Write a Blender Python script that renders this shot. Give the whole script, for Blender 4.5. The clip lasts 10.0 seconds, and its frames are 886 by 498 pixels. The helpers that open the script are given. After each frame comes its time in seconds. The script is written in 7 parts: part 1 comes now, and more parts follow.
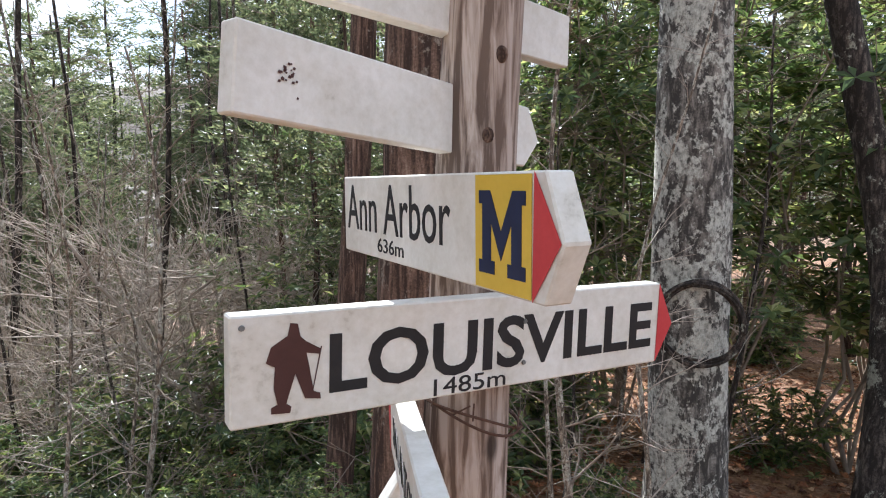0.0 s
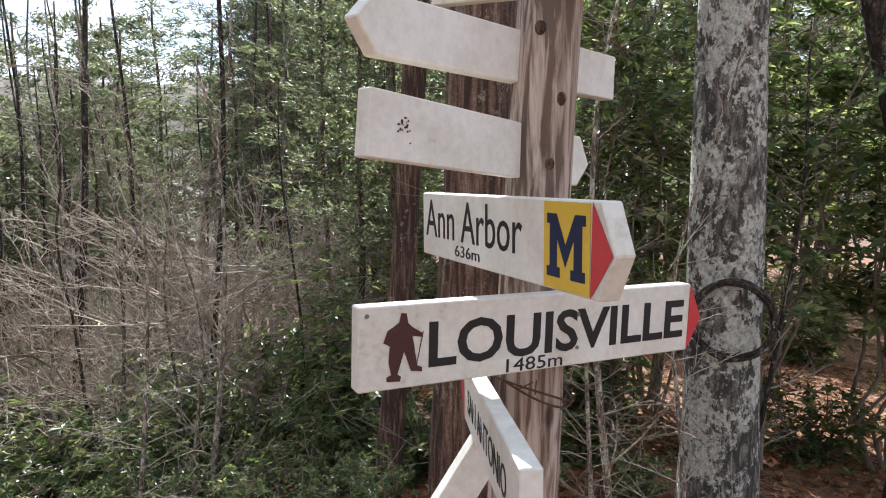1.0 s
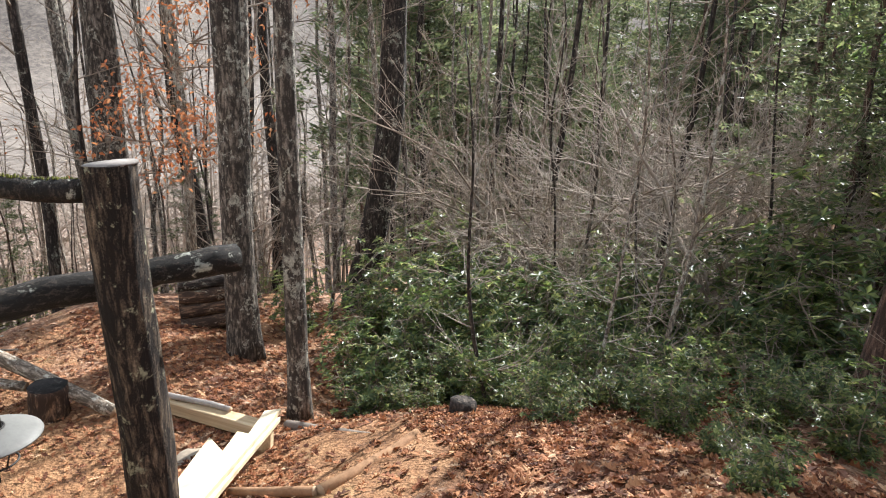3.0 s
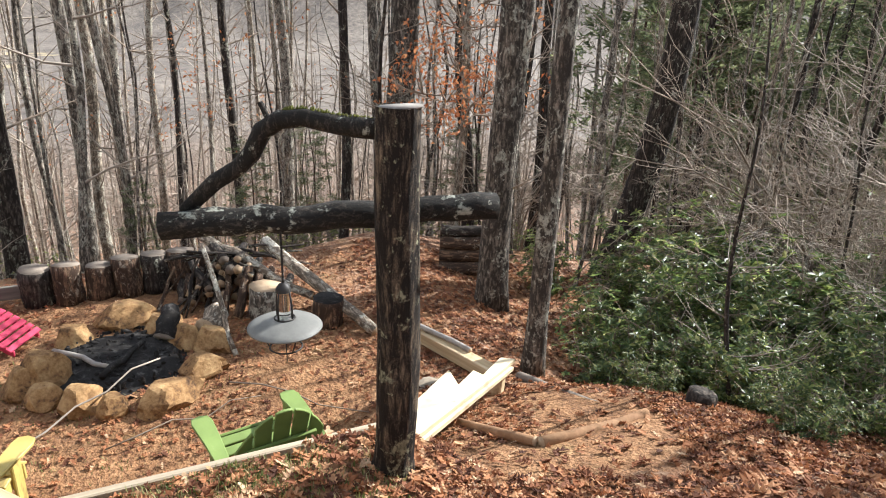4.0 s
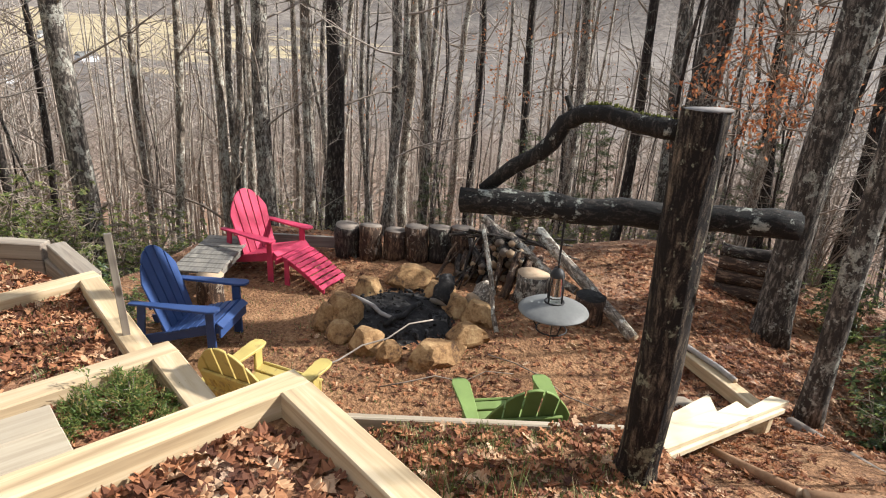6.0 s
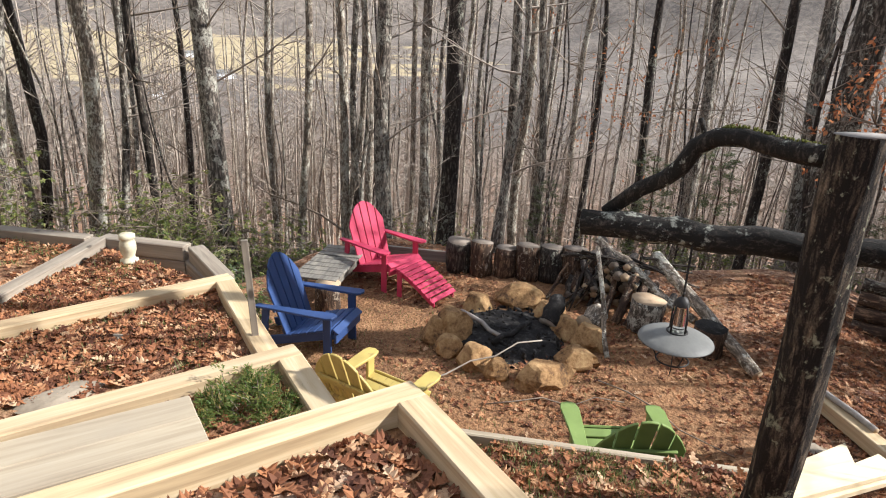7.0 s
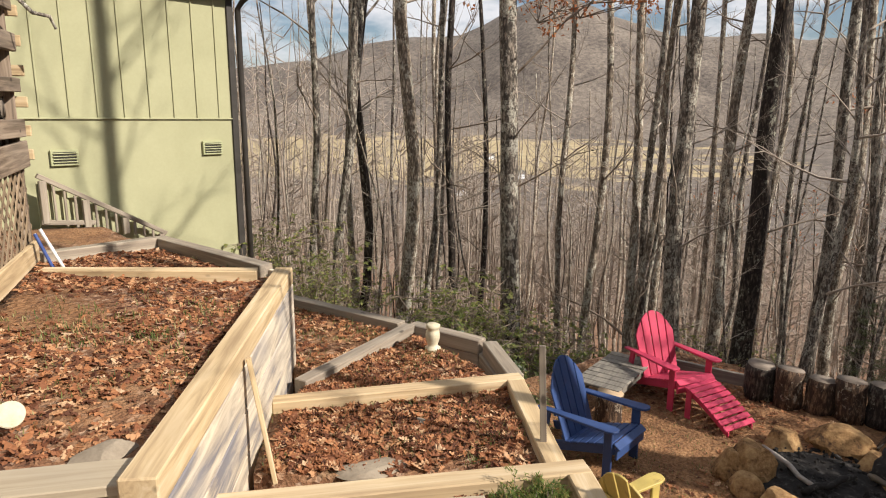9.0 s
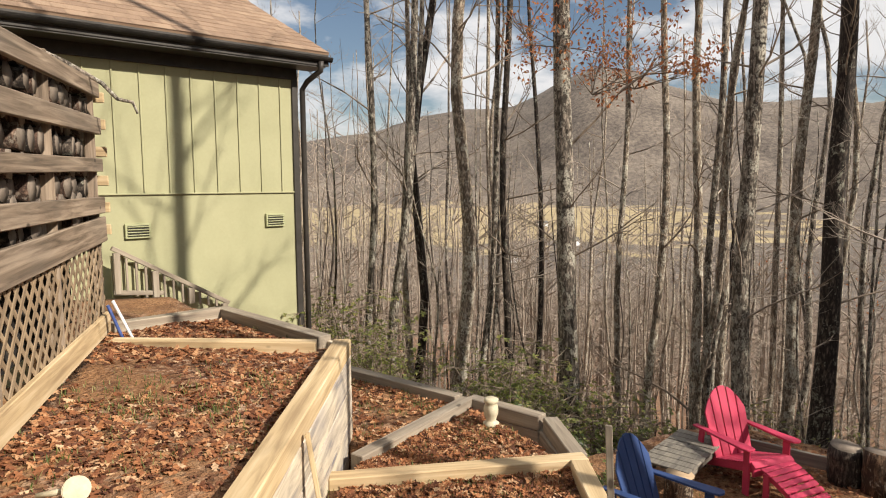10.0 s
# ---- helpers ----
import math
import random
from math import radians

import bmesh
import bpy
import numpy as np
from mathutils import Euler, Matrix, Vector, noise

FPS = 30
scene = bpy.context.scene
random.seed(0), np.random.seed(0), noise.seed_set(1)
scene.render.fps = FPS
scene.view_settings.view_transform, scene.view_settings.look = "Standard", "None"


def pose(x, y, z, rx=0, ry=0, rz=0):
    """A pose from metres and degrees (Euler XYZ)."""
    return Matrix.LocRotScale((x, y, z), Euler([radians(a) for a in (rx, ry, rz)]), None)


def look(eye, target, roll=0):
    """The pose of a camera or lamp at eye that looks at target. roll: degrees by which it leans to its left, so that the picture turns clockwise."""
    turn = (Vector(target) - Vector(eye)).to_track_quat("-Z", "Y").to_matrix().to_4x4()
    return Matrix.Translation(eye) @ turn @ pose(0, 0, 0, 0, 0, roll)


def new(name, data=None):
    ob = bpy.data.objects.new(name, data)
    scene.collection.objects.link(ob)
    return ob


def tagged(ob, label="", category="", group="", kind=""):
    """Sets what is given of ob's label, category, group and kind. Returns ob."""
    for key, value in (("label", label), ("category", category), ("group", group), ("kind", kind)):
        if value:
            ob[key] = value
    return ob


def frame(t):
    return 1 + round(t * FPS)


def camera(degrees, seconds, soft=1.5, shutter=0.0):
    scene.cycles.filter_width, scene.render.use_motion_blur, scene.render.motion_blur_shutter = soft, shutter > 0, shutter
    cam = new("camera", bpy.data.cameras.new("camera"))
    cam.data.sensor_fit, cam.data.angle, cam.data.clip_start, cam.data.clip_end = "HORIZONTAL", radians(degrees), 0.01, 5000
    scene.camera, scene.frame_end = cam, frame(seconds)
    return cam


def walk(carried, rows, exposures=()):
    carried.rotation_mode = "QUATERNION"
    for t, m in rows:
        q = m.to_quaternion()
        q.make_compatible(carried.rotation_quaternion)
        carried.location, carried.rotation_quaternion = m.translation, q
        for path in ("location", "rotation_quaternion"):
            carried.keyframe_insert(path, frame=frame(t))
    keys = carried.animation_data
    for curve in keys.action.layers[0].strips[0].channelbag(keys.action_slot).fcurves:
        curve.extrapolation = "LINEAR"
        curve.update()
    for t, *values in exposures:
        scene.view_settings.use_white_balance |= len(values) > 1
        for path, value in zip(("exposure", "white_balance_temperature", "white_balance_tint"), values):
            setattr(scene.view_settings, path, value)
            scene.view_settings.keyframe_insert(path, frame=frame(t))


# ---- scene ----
cam = camera(69.3, 10.0, soft=1.1)
# seconds, eye x, y, z, pitch, lean, yaw
PATH = [
    (0, 0.172, 0.790, 3.485, -7.04, -0.03, 6.05),
    (0.5, 0.148, 0.645, 3.553, -6.72, 0.13, 6.53),
    (1, 0.120, 0.485, 3.548, -7.48, 0.03, 9.10),
    (1.5, 0.065, 0.338, 3.505, -9.05, -0.28, 14.74),
    (2, -0.007, 0.218, 3.439, -11.06, -0.50, 22.48),
    (2.5, -0.087, 0.123, 3.363, -13.32, -0.36, 33.11),
    (3, -0.178, 0.147, 3.318, -16.11, -1.06, 46.81),
    (3.2, -0.181, 0.139, 3.313, -17.17, -1.40, 52.51),
    (4.3, -0.111, 0.128, 3.278, -20.06, -2.36, 75.88),
    (4.5, -0.100, 0.119, 3.277, -20.24, -2.49, 79.08),
    (5, -0.087, 0.103, 3.275, -20.68, -2.82, 86.57),
    (5.5, -0.048, 0.075, 3.280, -20.78, -3.07, 92.41),
    (6.8, 0.004, 0.006, 3.273, -20.27, -2.53, 102.57),
    (7, 0.007, -0.010, 3.290, -19.83, -2.36, 105.66),
    (7.5, 0.033, -0.049, 3.317, -18.06, -2.11, 113.87),
    (8, 0.040, -0.090, 3.334, -16.21, -1.47, 120.49),
    (8.5, 0.054, -0.120, 3.348, -14.37, -0.86, 125.61),
    (9, 0.086, -0.143, 3.379, -11.79, -0.45, 130.25),
    (9.5, 0.099, -0.169, 3.399, -8.64, 0.12, 133.55),
    (10, 0.089, -0.194, 3.414, -5.80, 0.34, 134.95),
]
walk(cam, [(t, pose(x, y, z, 90 + p, r, w)) for t, x, y, z, p, r, w in PATH],
     exposures=[(0.0, 1.49, 5550, 10), (1.5, 1.28, 5750, 11), (2.5, 1.40, 5750, 10), (3.0, 1.42, 5800, 9), (4.5, 1.18, 5800, 8), (5.5, 0.93, 5850, 9), (7.0, 0.92, 5800, 10), (8.0, 0.58, 6200, 11), (9.0, 0.50, 6450, 12), (10.0, 0.48, 6700, 11)])

# ---- daylight: low winter sun from the north-north-west corner of the plan ----
SUN_YAW, SUN_EL = 15.5, 35.0
world = bpy.data.worlds.new("world")
scene.world = world
world.use_nodes = True
wn = world.node_tree.nodes
sky = wn.new("ShaderNodeTexSky")
sky.sky_type, sky.sun_disc = "NISHITA", False
sky.sun_elevation, sky.sun_rotation = radians(SUN_EL), radians(-SUN_YAW)
sky.air_density, sky.dust_density = 1.0, 0.7
wn["Background"].inputs["Strength"].default_value = 0.062
# fair-weather clouds all over the sky
wl = world.node_tree.links
wc, wm = wn.new("ShaderNodeTexCoord"), wn.new("ShaderNodeMapping")
wm.inputs["Scale"].default_value = (1.0, 1.0, 2.6)
wl.new(wc.outputs["Generated"], wm.inputs[0])
wt = wn.new("ShaderNodeTexNoise")
wt.inputs["Scale"].default_value, wt.inputs["Detail"].default_value, wt.inputs["Roughness"].default_value = 3.4, 8.0, 0.58
wl.new(wm.outputs[0], wt.inputs["Vector"])
wr = wn.new("ShaderNodeValToRGB")
wr.color_ramp.elements[0].position, wr.color_ramp.elements[1].position = 0.40, 0.53
wl.new(wt.outputs[0], wr.inputs[0])
wx = wn.new("ShaderNodeMix")
wx.data_type = "RGBA"
wx.inputs[7].default_value = (9.6, 9.7, 9.9, 1)
wl.new(wr.outputs[0], wx.inputs[0])
wl.new(sky.outputs[0], wx.inputs[6])
wl.new(wx.outputs[2], wn["Background"].inputs["Color"])
sun = new("sun", bpy.data.lights.new("sun", "SUN"))
sun.data.energy, sun.data.angle, sun.data.color = 5.0, radians(0.5), (1.0, 0.93, 0.82)
sun.matrix_basis = look((0, 0, 0), (math.sin(radians(SUN_YAW)) * math.cos(radians(SUN_EL)), -math.cos(radians(SUN_YAW)) * math.cos(radians(SUN_EL)), -math.sin(radians(SUN_EL))))


# ---- helpers for building ----
rng = random.Random(7)


def mesh_of(bm, name):
    me = bpy.data.meshes.new(name)
    bm.to_mesh(me)
    bm.free()
    return me


def thing(name, base, label, category, group="", kind="", turn=0.0):
    """An Empty at the base of a thing that has parts."""
    ob = new(name)
    ob.empty_display_size = 0.1
    ob.matrix_basis = pose(*base, 0, 0, turn)
    return tagged(ob, label, category, group, kind)


def part(name, bm, material, parent=None, label="", m=None, kind=""):
    """One bmesh or mesh as one object under a thing; m is its place in the parent's space."""
    me = mesh_of(bm, name) if isinstance(bm, bmesh.types.BMesh) else bm
    if material is not None and not me.materials:
        me.materials.append(material)
    ob = new(name, me)
    if parent is not None:
        ob.parent = parent
    if m is not None:
        ob.matrix_basis = m
    if label or kind:
        tagged(ob, label, "", "", kind)
    return ob


def single(name, bm, material, label, category, group="", kind="", m=None):
    return tagged(part(name, bm, material, None, "", m), label, category, group, kind)


def box(sx, sy, sz, bevel=0.006, wobble=0.0, seed=0):
    """A box on its own centre with eased edges."""
    bm = bmesh.new()
    bmesh.ops.create_cube(bm, size=1.0)
    r = random.Random(seed)
    for v in bm.verts:
        v.co = Vector((v.co.x * sx + r.uniform(-wobble, wobble), v.co.y * sy + r.uniform(-wobble, wobble), v.co.z * sz + r.uniform(-wobble, wobble)))
    if bevel > 0:
        bmesh.ops.bevel(bm, geom=bm.edges[:], offset=min(bevel, 0.4 * min(sx, sy, sz)), segments=1, affect="EDGES", profile=0.5)
    return bm


def along(a, b, up=(0, 0, 1)):
    """A frame at the middle of a-b whose x runs from a to b; returns it and the length."""
    a, b = Vector(a), Vector(b)
    x = (b - a).normalized()
    y = Vector(up).cross(x)
    if y.length < 1e-4:
        y = Vector((0, 1, 0)).cross(x)
    y.normalize()
    z = x.cross(y)
    mid = (a + b) / 2
    return Matrix(((x.x, y.x, z.x, mid.x), (x.y, y.y, z.y, mid.y), (x.z, y.z, z.z, mid.z), (0, 0, 0, 1))), (b - a).length


def beam(name, a, b, w, h, material, parent, label="", bevel=0.006, wobble=0.002, base=(0, 0, 0), up=(0, 0, 1)):
    """A sawn timber from a to b (middle of its section), w across, h high."""
    m, n = along(a, b, up)
    return part(name, box(n, w, h, bevel, wobble, seed=int(abs(a[0] * 131 + b[1] * 977 + a[2] * 71) * 10)), material, parent, label, Matrix.Translation(-Vector(base)) @ m)


def tube(verts, faces, pts, radii, n=6, cap=True, jitter=0.0, r=None):
    """Adds a tapered tube along pts to the lists."""
    start = len(verts)
    prev = None
    for i, p in enumerate(pts):
        p = Vector(p)
        d = (Vector(pts[min(i + 1, len(pts) - 1)]) - Vector(pts[max(i - 1, 0)]))
        d = d.normalized() if d.length > 1e-6 else Vector((0, 0, 1))
        if prev is None:
            side = d.cross(Vector((0.31, 0.87, 0.13)))
            if side.length < 0.05:
                side = d.cross(Vector((1, 0, 0)))
        else:
            side = prev - d * prev.dot(d)
        side.normalize()
        prev = side
        other = d.cross(side)
        for k in range(n):
            a = 2 * math.pi * k / n
            q = radii[i] * (1 + (r.uniform(-jitter, jitter) if r and jitter else 0))
            v = p + (side * math.cos(a) + other * math.sin(a)) * q
            verts.append((v.x, v.y, v.z))
    for i in range(len(pts) - 1):
        for k in range(n):
            a, b = start + i * n + k, start + i * n + (k + 1) % n
            faces.append((a, b, b + n, a + n))
    if cap:
        faces.append(tuple(start + k for k in reversed(range(n))))
        faces.append(tuple(start + (len(pts) - 1) * n + k for k in range(n)))


def raw(name, verts, faces, material, smooth=True):
    me = bpy.data.meshes.new(name)
    me.from_pydata(verts, [], faces)
    if smooth:
        me.polygons.foreach_set("use_smooth", [True] * len(me.polygons))
    me.materials.append(material)
    me.update()
    return me


def wavy(a, b, steps, sway, r):
    a, b = Vector(a), Vector(b)
    out = []
    for i in range(steps + 1):
        u = i / steps
        p = a.lerp(b, u)
        if 0 < i < steps:
            p = p + Vector((r.uniform(-1, 1), r.uniform(-1, 1), r.uniform(-0.5, 0.5))) * sway
        out.append(p)
    return out


def log_mesh(name, length, radius, material, r, n=14, rough=0.06, steps=8, sway=0.02, taper=0.9):
    """A lying or standing log along z from 0 to length."""
    verts, faces = [], []
    pts = wavy((0, 0, 0), (0, 0, length), steps, sway, r)
    tube(verts, faces, pts, [radius * (1 - (1 - taper) * i / steps) for i in range(steps + 1)], n, True, rough, r)
    return raw(name, verts, faces, material)


def to(a, b):
    """A frame at a whose z points to b; returns it and the length."""
    d = Vector(b) - Vector(a)
    return Matrix.Translation(a) @ d.to_track_quat("Z", "Y").to_matrix().to_4x4(), d.length


# ---- materials ----
def nodes_of(name):
    mt = bpy.data.materials.new(name)
    mt.use_nodes = True
    nt = mt.node_tree
    return mt, nt, nt.nodes["Principled BSDF"]


def ramp(nt, fac, stops):
    n = nt.nodes.new("ShaderNodeValToRGB")
    while len(n.color_ramp.elements) < len(stops):
        n.color_ramp.elements.new(0.5)
    for e, (p, c) in zip(n.color_ramp.elements, stops):
        e.position, e.color = p, (*c, 1) if len(c) == 3 else c
    nt.links.new(fac, n.inputs[0])
    return n.outputs[0]


def coords(nt, kind="Object", scale=(1, 1, 1)):
    tc = nt.nodes.new("ShaderNodeTexCoord")
    mp = nt.nodes.new("ShaderNodeMapping")
    mp.inputs["Scale"].default_value = scale
    nt.links.new(tc.outputs[kind], mp.inputs[0])
    return mp.outputs[0]


def shift_by_object(nt, vec):
    info = nt.nodes.new("ShaderNodeObjectInfo")
    mul = nt.nodes.new("ShaderNodeMath")
    mul.operation = "MULTIPLY"
    mul.inputs[1].default_value = 37.0
    nt.links.new(info.outputs["Random"], mul.inputs[0])
    add = nt.nodes.new("ShaderNodeVectorMath")
    nt.links.new(vec, add.inputs[0])
    nt.links.new(mul.outputs[0], add.inputs[1])
    return add.outputs[0]


def noise_tex(nt, vec, scale, detail=4.0, rough=0.55, distort=0.0):
    n = nt.nodes.new("ShaderNodeTexNoise")
    n.inputs["Scale"].default_value, n.inputs["Detail"].default_value = scale, detail
    n.inputs["Roughness"].default_value, n.inputs["Distortion"].default_value = rough, distort
    nt.links.new(vec, n.inputs["Vector"])
    return n.outputs[0]


def voronoi(nt, vec, scale, feature="F1", output="Distance", randomness=1.0):
    n = nt.nodes.new("ShaderNodeTexVoronoi")
    n.feature = feature
    n.inputs["Scale"].default_value, n.inputs["Randomness"].default_value = scale, randomness
    nt.links.new(vec, n.inputs["Vector"])
    return n.outputs[output]


def mix(nt, fac, a, b, mode="MIX"):
    n = nt.nodes.new("ShaderNodeMix")
    n.data_type, n.blend_type = "RGBA", mode
    for k, v in ((0, fac), (6, a), (7, b)):
        if isinstance(v, (int, float)):
            n.inputs[k].default_value = v
        elif isinstance(v, tuple):
            n.inputs[k].default_value = (*v, 1)
        else:
            nt.links.new(v, n.inputs[k])
    return n.outputs[2]


def math_node(nt, op, a, b):
    n = nt.nodes.new("ShaderNodeMath")
    n.operation = op
    for k, v in enumerate((a, b)):
        if isinstance(v, (int, float)):
            n.inputs[k].default_value = v
        else:
            nt.links.new(v, n.inputs[k])
    return n.outputs[0]


def bump(nt, bsdf, height, strength=0.4, distance=0.01):
    n = nt.nodes.new("ShaderNodeBump")
    n.inputs["Strength"].default_value, n.inputs["Distance"].default_value = strength, distance
    nt.links.new(height, n.inputs["Height"])
    nt.links.new(n.outputs[0], bsdf.inputs["Normal"])


def set_in(nt, bsdf, color=None, rough=0.8, metal=0.0):
    if color is not None:
        if isinstance(color, tuple):
            bsdf.inputs["Base Color"].default_value = (*color, 1)
        else:
            nt.links.new(color, bsdf.inputs["Base Color"])
    bsdf.inputs["Roughness"].default_value, bsdf.inputs["Metallic"].default_value = rough, metal
    bsdf.inputs["Specular IOR Level"].default_value = 0.3


def wood(name, dark, mid, light, grain=22.0, rough=0.75, knots=True, stretch=0.05, weather=None, relief=0.35, sharp=0.28):
    """Sawn wood with its grain along the object's own x."""
    mt, nt, b = nodes_of(name)
    v = shift_by_object(nt, coords(nt, "Object", (stretch, 1, 1)))
    g = noise_tex(nt, v, grain, 6, 0.6, 0.6)
    col = ramp(nt, g, [(sharp, dark), (0.5, mid), (1 - sharp, light)])
    v2 = shift_by_object(nt, coords(nt, "Object", (0.5, 1, 1)))
    big = noise_tex(nt, v2, 2.3, 3, 0.5)
    col = mix(nt, ramp(nt, big, [(0.4, (0, 0, 0)), (0.75, (0.55, 0.55, 0.55))]), col, weather or dark)
    if knots:
        vk = shift_by_object(nt, coords(nt, "Object", (1.1, 2.2, 2.2)))
        k = voronoi(nt, vk, 2.0)
        col = mix(nt, ramp(nt, k, [(0.05, (0.85, 0.85, 0.85)), (0.10, (0, 0, 0))]), col, tuple(c * 0.35 for c in dark))
    set_in(nt, b, col, rough)
    bump(nt, b, g, relief, 0.004)
    return mt


def paint(name, color, under, worn=0.62, rough=0.5):
    """Weathered paint on wood."""
    mt, nt, b = nodes_of(name)
    v = shift_by_object(nt, coords(nt, "Object", (0.25, 1, 1)))
    g = noise_tex(nt, v, 26, 6, 0.65)
    big = noise_tex(nt, shift_by_object(nt, coords(nt)), 3.5, 4, 0.6)
    tone = ramp(nt, big, [(0.3, tuple(c * 0.78 for c in color)), (0.7, tuple(min(1, c * 1.12) for c in color))])
    w = math_node(nt, "MULTIPLY", g, big)
    col = mix(nt, ramp(nt, w, [(worn * 0.55, (0, 0, 0)), (worn * 0.55 + 0.08, (0.8, 0.8, 0.8))]), tone, under)
    set_in(nt, b, col, rough)
    bump(nt, b, g, 0.25, 0.003)
    return mt


def bark(name, dark, mid, light, ridge=9.0, lichen=None, lichen_amount=0.5, stretch=0.3, depth=0.02, cracks=0.07):
    """Furrowed bark running along z, with pale lichen where it has any."""
    mt, nt, b = nodes_of(name)
    v = shift_by_object(nt, coords(nt, "Object", (1, 1, stretch)))
    n1 = noise_tex(nt, v, ridge * 2.2, 8, 0.72, 0.5)
    n2 = noise_tex(nt, shift_by_object(nt, coords(nt)), ridge * 9.0, 5, 0.75)
    big = noise_tex(nt, shift_by_object(nt, coords(nt)), 2.1, 4, 0.6)
    h = math_node(nt, "ADD", math_node(nt, "MULTIPLY", n1, 0.62), math_node(nt, "ADD", math_node(nt, "MULTIPLY", n2, 0.26), math_node(nt, "MULTIPLY", big, 0.12)))
    # plates between furrows
    bend = nt.nodes.new("ShaderNodeVectorMath")
    push = nt.nodes.new("ShaderNodeVectorMath")
    push.operation = "SCALE"
    push.inputs["Scale"].default_value = 0.09
    wob = nt.nodes.new("ShaderNodeTexNoise")
    wob.inputs["Scale"].default_value, wob.inputs["Detail"].default_value = 7.0, 3.0
    nt.links.new(v, wob.inputs["Vector"])
    nt.links.new(wob.outputs["Color"], push.inputs[0])
    nt.links.new(v, bend.inputs[0])
    nt.links.new(push.outputs[0], bend.inputs[1])
    crack = voronoi(nt, bend.outputs[0], ridge * 2.0, "DISTANCE_TO_EDGE")
    furrow = ramp(nt, crack, [(0.0, (0, 0, 0)), (0.30, (1, 1, 1))])
    h = math_node(nt, "ADD", math_node(nt, "MULTIPLY", h, 0.8), math_node(nt, "MULTIPLY", furrow, cracks))
    col = ramp(nt, h, [(0.41, dark), (0.485, mid), (0.545, light)])
    if lichen:
        vl = shift_by_object(nt, coords(nt, "Object", (1, 1, 0.8)))
        l1 = noise_tex(nt, vl, 3.6, 5, 0.7)
        l2 = noise_tex(nt, vl, 34.0, 6, 0.8)
        l3 = noise_tex(nt, vl, 13.0, 3, 0.6, 0.8)
        l = math_node(nt, "ADD", math_node(nt, "MULTIPLY", l1, 0.40), math_node(nt, "ADD", math_node(nt, "MULTIPLY", l2, 0.28), math_node(nt, "MULTIPLY", l3, 0.32)))
        e = 1 - lichen_amount
        col = mix(nt, ramp(nt, l, [(e - 0.012, (0, 0, 0)), (e + 0.02, (0.92, 0.92, 0.92))]), col, mix(nt, ramp(nt, l2, [(0.40, (0, 0, 0)), (0.60, (1, 1, 1))]), tuple(c * 0.42 for c in lichen), lichen))
    set_in(nt, b, col, 0.92)
    bump(nt, b, h, 0.9, depth)
    return mt


def speckle(name, stops, scale, fine=60.0, rough=0.9, relief=0.5, distance=0.01, kind="Object"):
    mt, nt, b = nodes_of(name)
    v = shift_by_object(nt, coords(nt, kind))
    a = noise_tex(nt, v, scale, 5, 0.6, 0.4)
    f = noise_tex(nt, v, fine, 4, 0.7)
    h = math_node(nt, "ADD", math_node(nt, "MULTIPLY", a, 0.65), math_node(nt, "MULTIPLY", f, 0.35))
    set_in(nt, b, ramp(nt, h, stops), rough)
    bump(nt, b, h, relief, distance)
    return mt


def foliage(name, stops, rough=0.45, gloss=0.5, through_light=0.25, clear=1.3):
    """Leaves, each island its own shade."""
    mt, nt, b = nodes_of(name)
    geo = nt.nodes.new("ShaderNodeNewGeometry")
    set_in(nt, b, ramp(nt, geo.outputs["Random Per Island"], stops), rough)
    b.inputs["Specular IOR Level"].default_value = gloss
    tr = nt.nodes.new("ShaderNodeBsdfTranslucent")
    nt.links.new(ramp(nt, geo.outputs["Random Per Island"], [(p, tuple(min(1, q * clear) for q in c)) for p, c in stops]), tr.inputs[0])
    ms = nt.nodes.new("ShaderNodeMixShader")
    ms.inputs[0].default_value = through_light
    nt.links.new(b.outputs[0], ms.inputs[1])
    nt.links.new(tr.outputs[0], ms.inputs[2])
    nt.links.new(ms.outputs[0], nt.nodes["Material Output"].inputs[0])
    return mt


M_TIMBER = wood("new_timber", (0.35, 0.245, 0.135), (0.545, 0.405, 0.232), (0.665, 0.53, 0.34), grain=18.0, weather=(0.31, 0.225, 0.14), relief=0.35, sharp=0.34)
M_TIMBER_GREY = wood("weathered_timber", (0.17, 0.13, 0.10), (0.30, 0.25, 0.19), (0.42, 0.36, 0.28), weather=(0.2, 0.17, 0.14))
M_PLANK = wood("tread_plank", (0.27, 0.21, 0.14), (0.40, 0.33, 0.23), (0.48, 0.41, 0.30), weather=(0.30, 0.25, 0.19), knots=False)
M_PLY = wood("wall_ply", (0.17, 0.16, 0.17), (0.44, 0.37, 0.28), (0.66, 0.57, 0.43), grain=9.0, stretch=0.16, weather=(0.30, 0.29, 0.30), knots=False, sharp=0.37)
M_POSTWOOD = wood("peeled_post", (0.085, 0.06, 0.048), (0.33, 0.26, 0.215), (0.52, 0.445, 0.39), grain=40, weather=(0.29, 0.19, 0.13), relief=1.0, stretch=0.09, sharp=0.42)
M_SIGN = speckle("sign_paint", [(0.28, (0.36, 0.32, 0.25)), (0.40, (0.60, 0.57, 0.50)), (0.62, (0.76, 0.74, 0.69))], 5.0, 50, 0.6, 0.15, 0.002)
M_PINK = paint("pink_paint", (0.52, 0.045, 0.10), (0.42, 0.20, 0.18), 0.75)
M_BLUE = paint("blue_paint", (0.034, 0.066, 0.18), (0.09, 0.11, 0.18), 0.66)
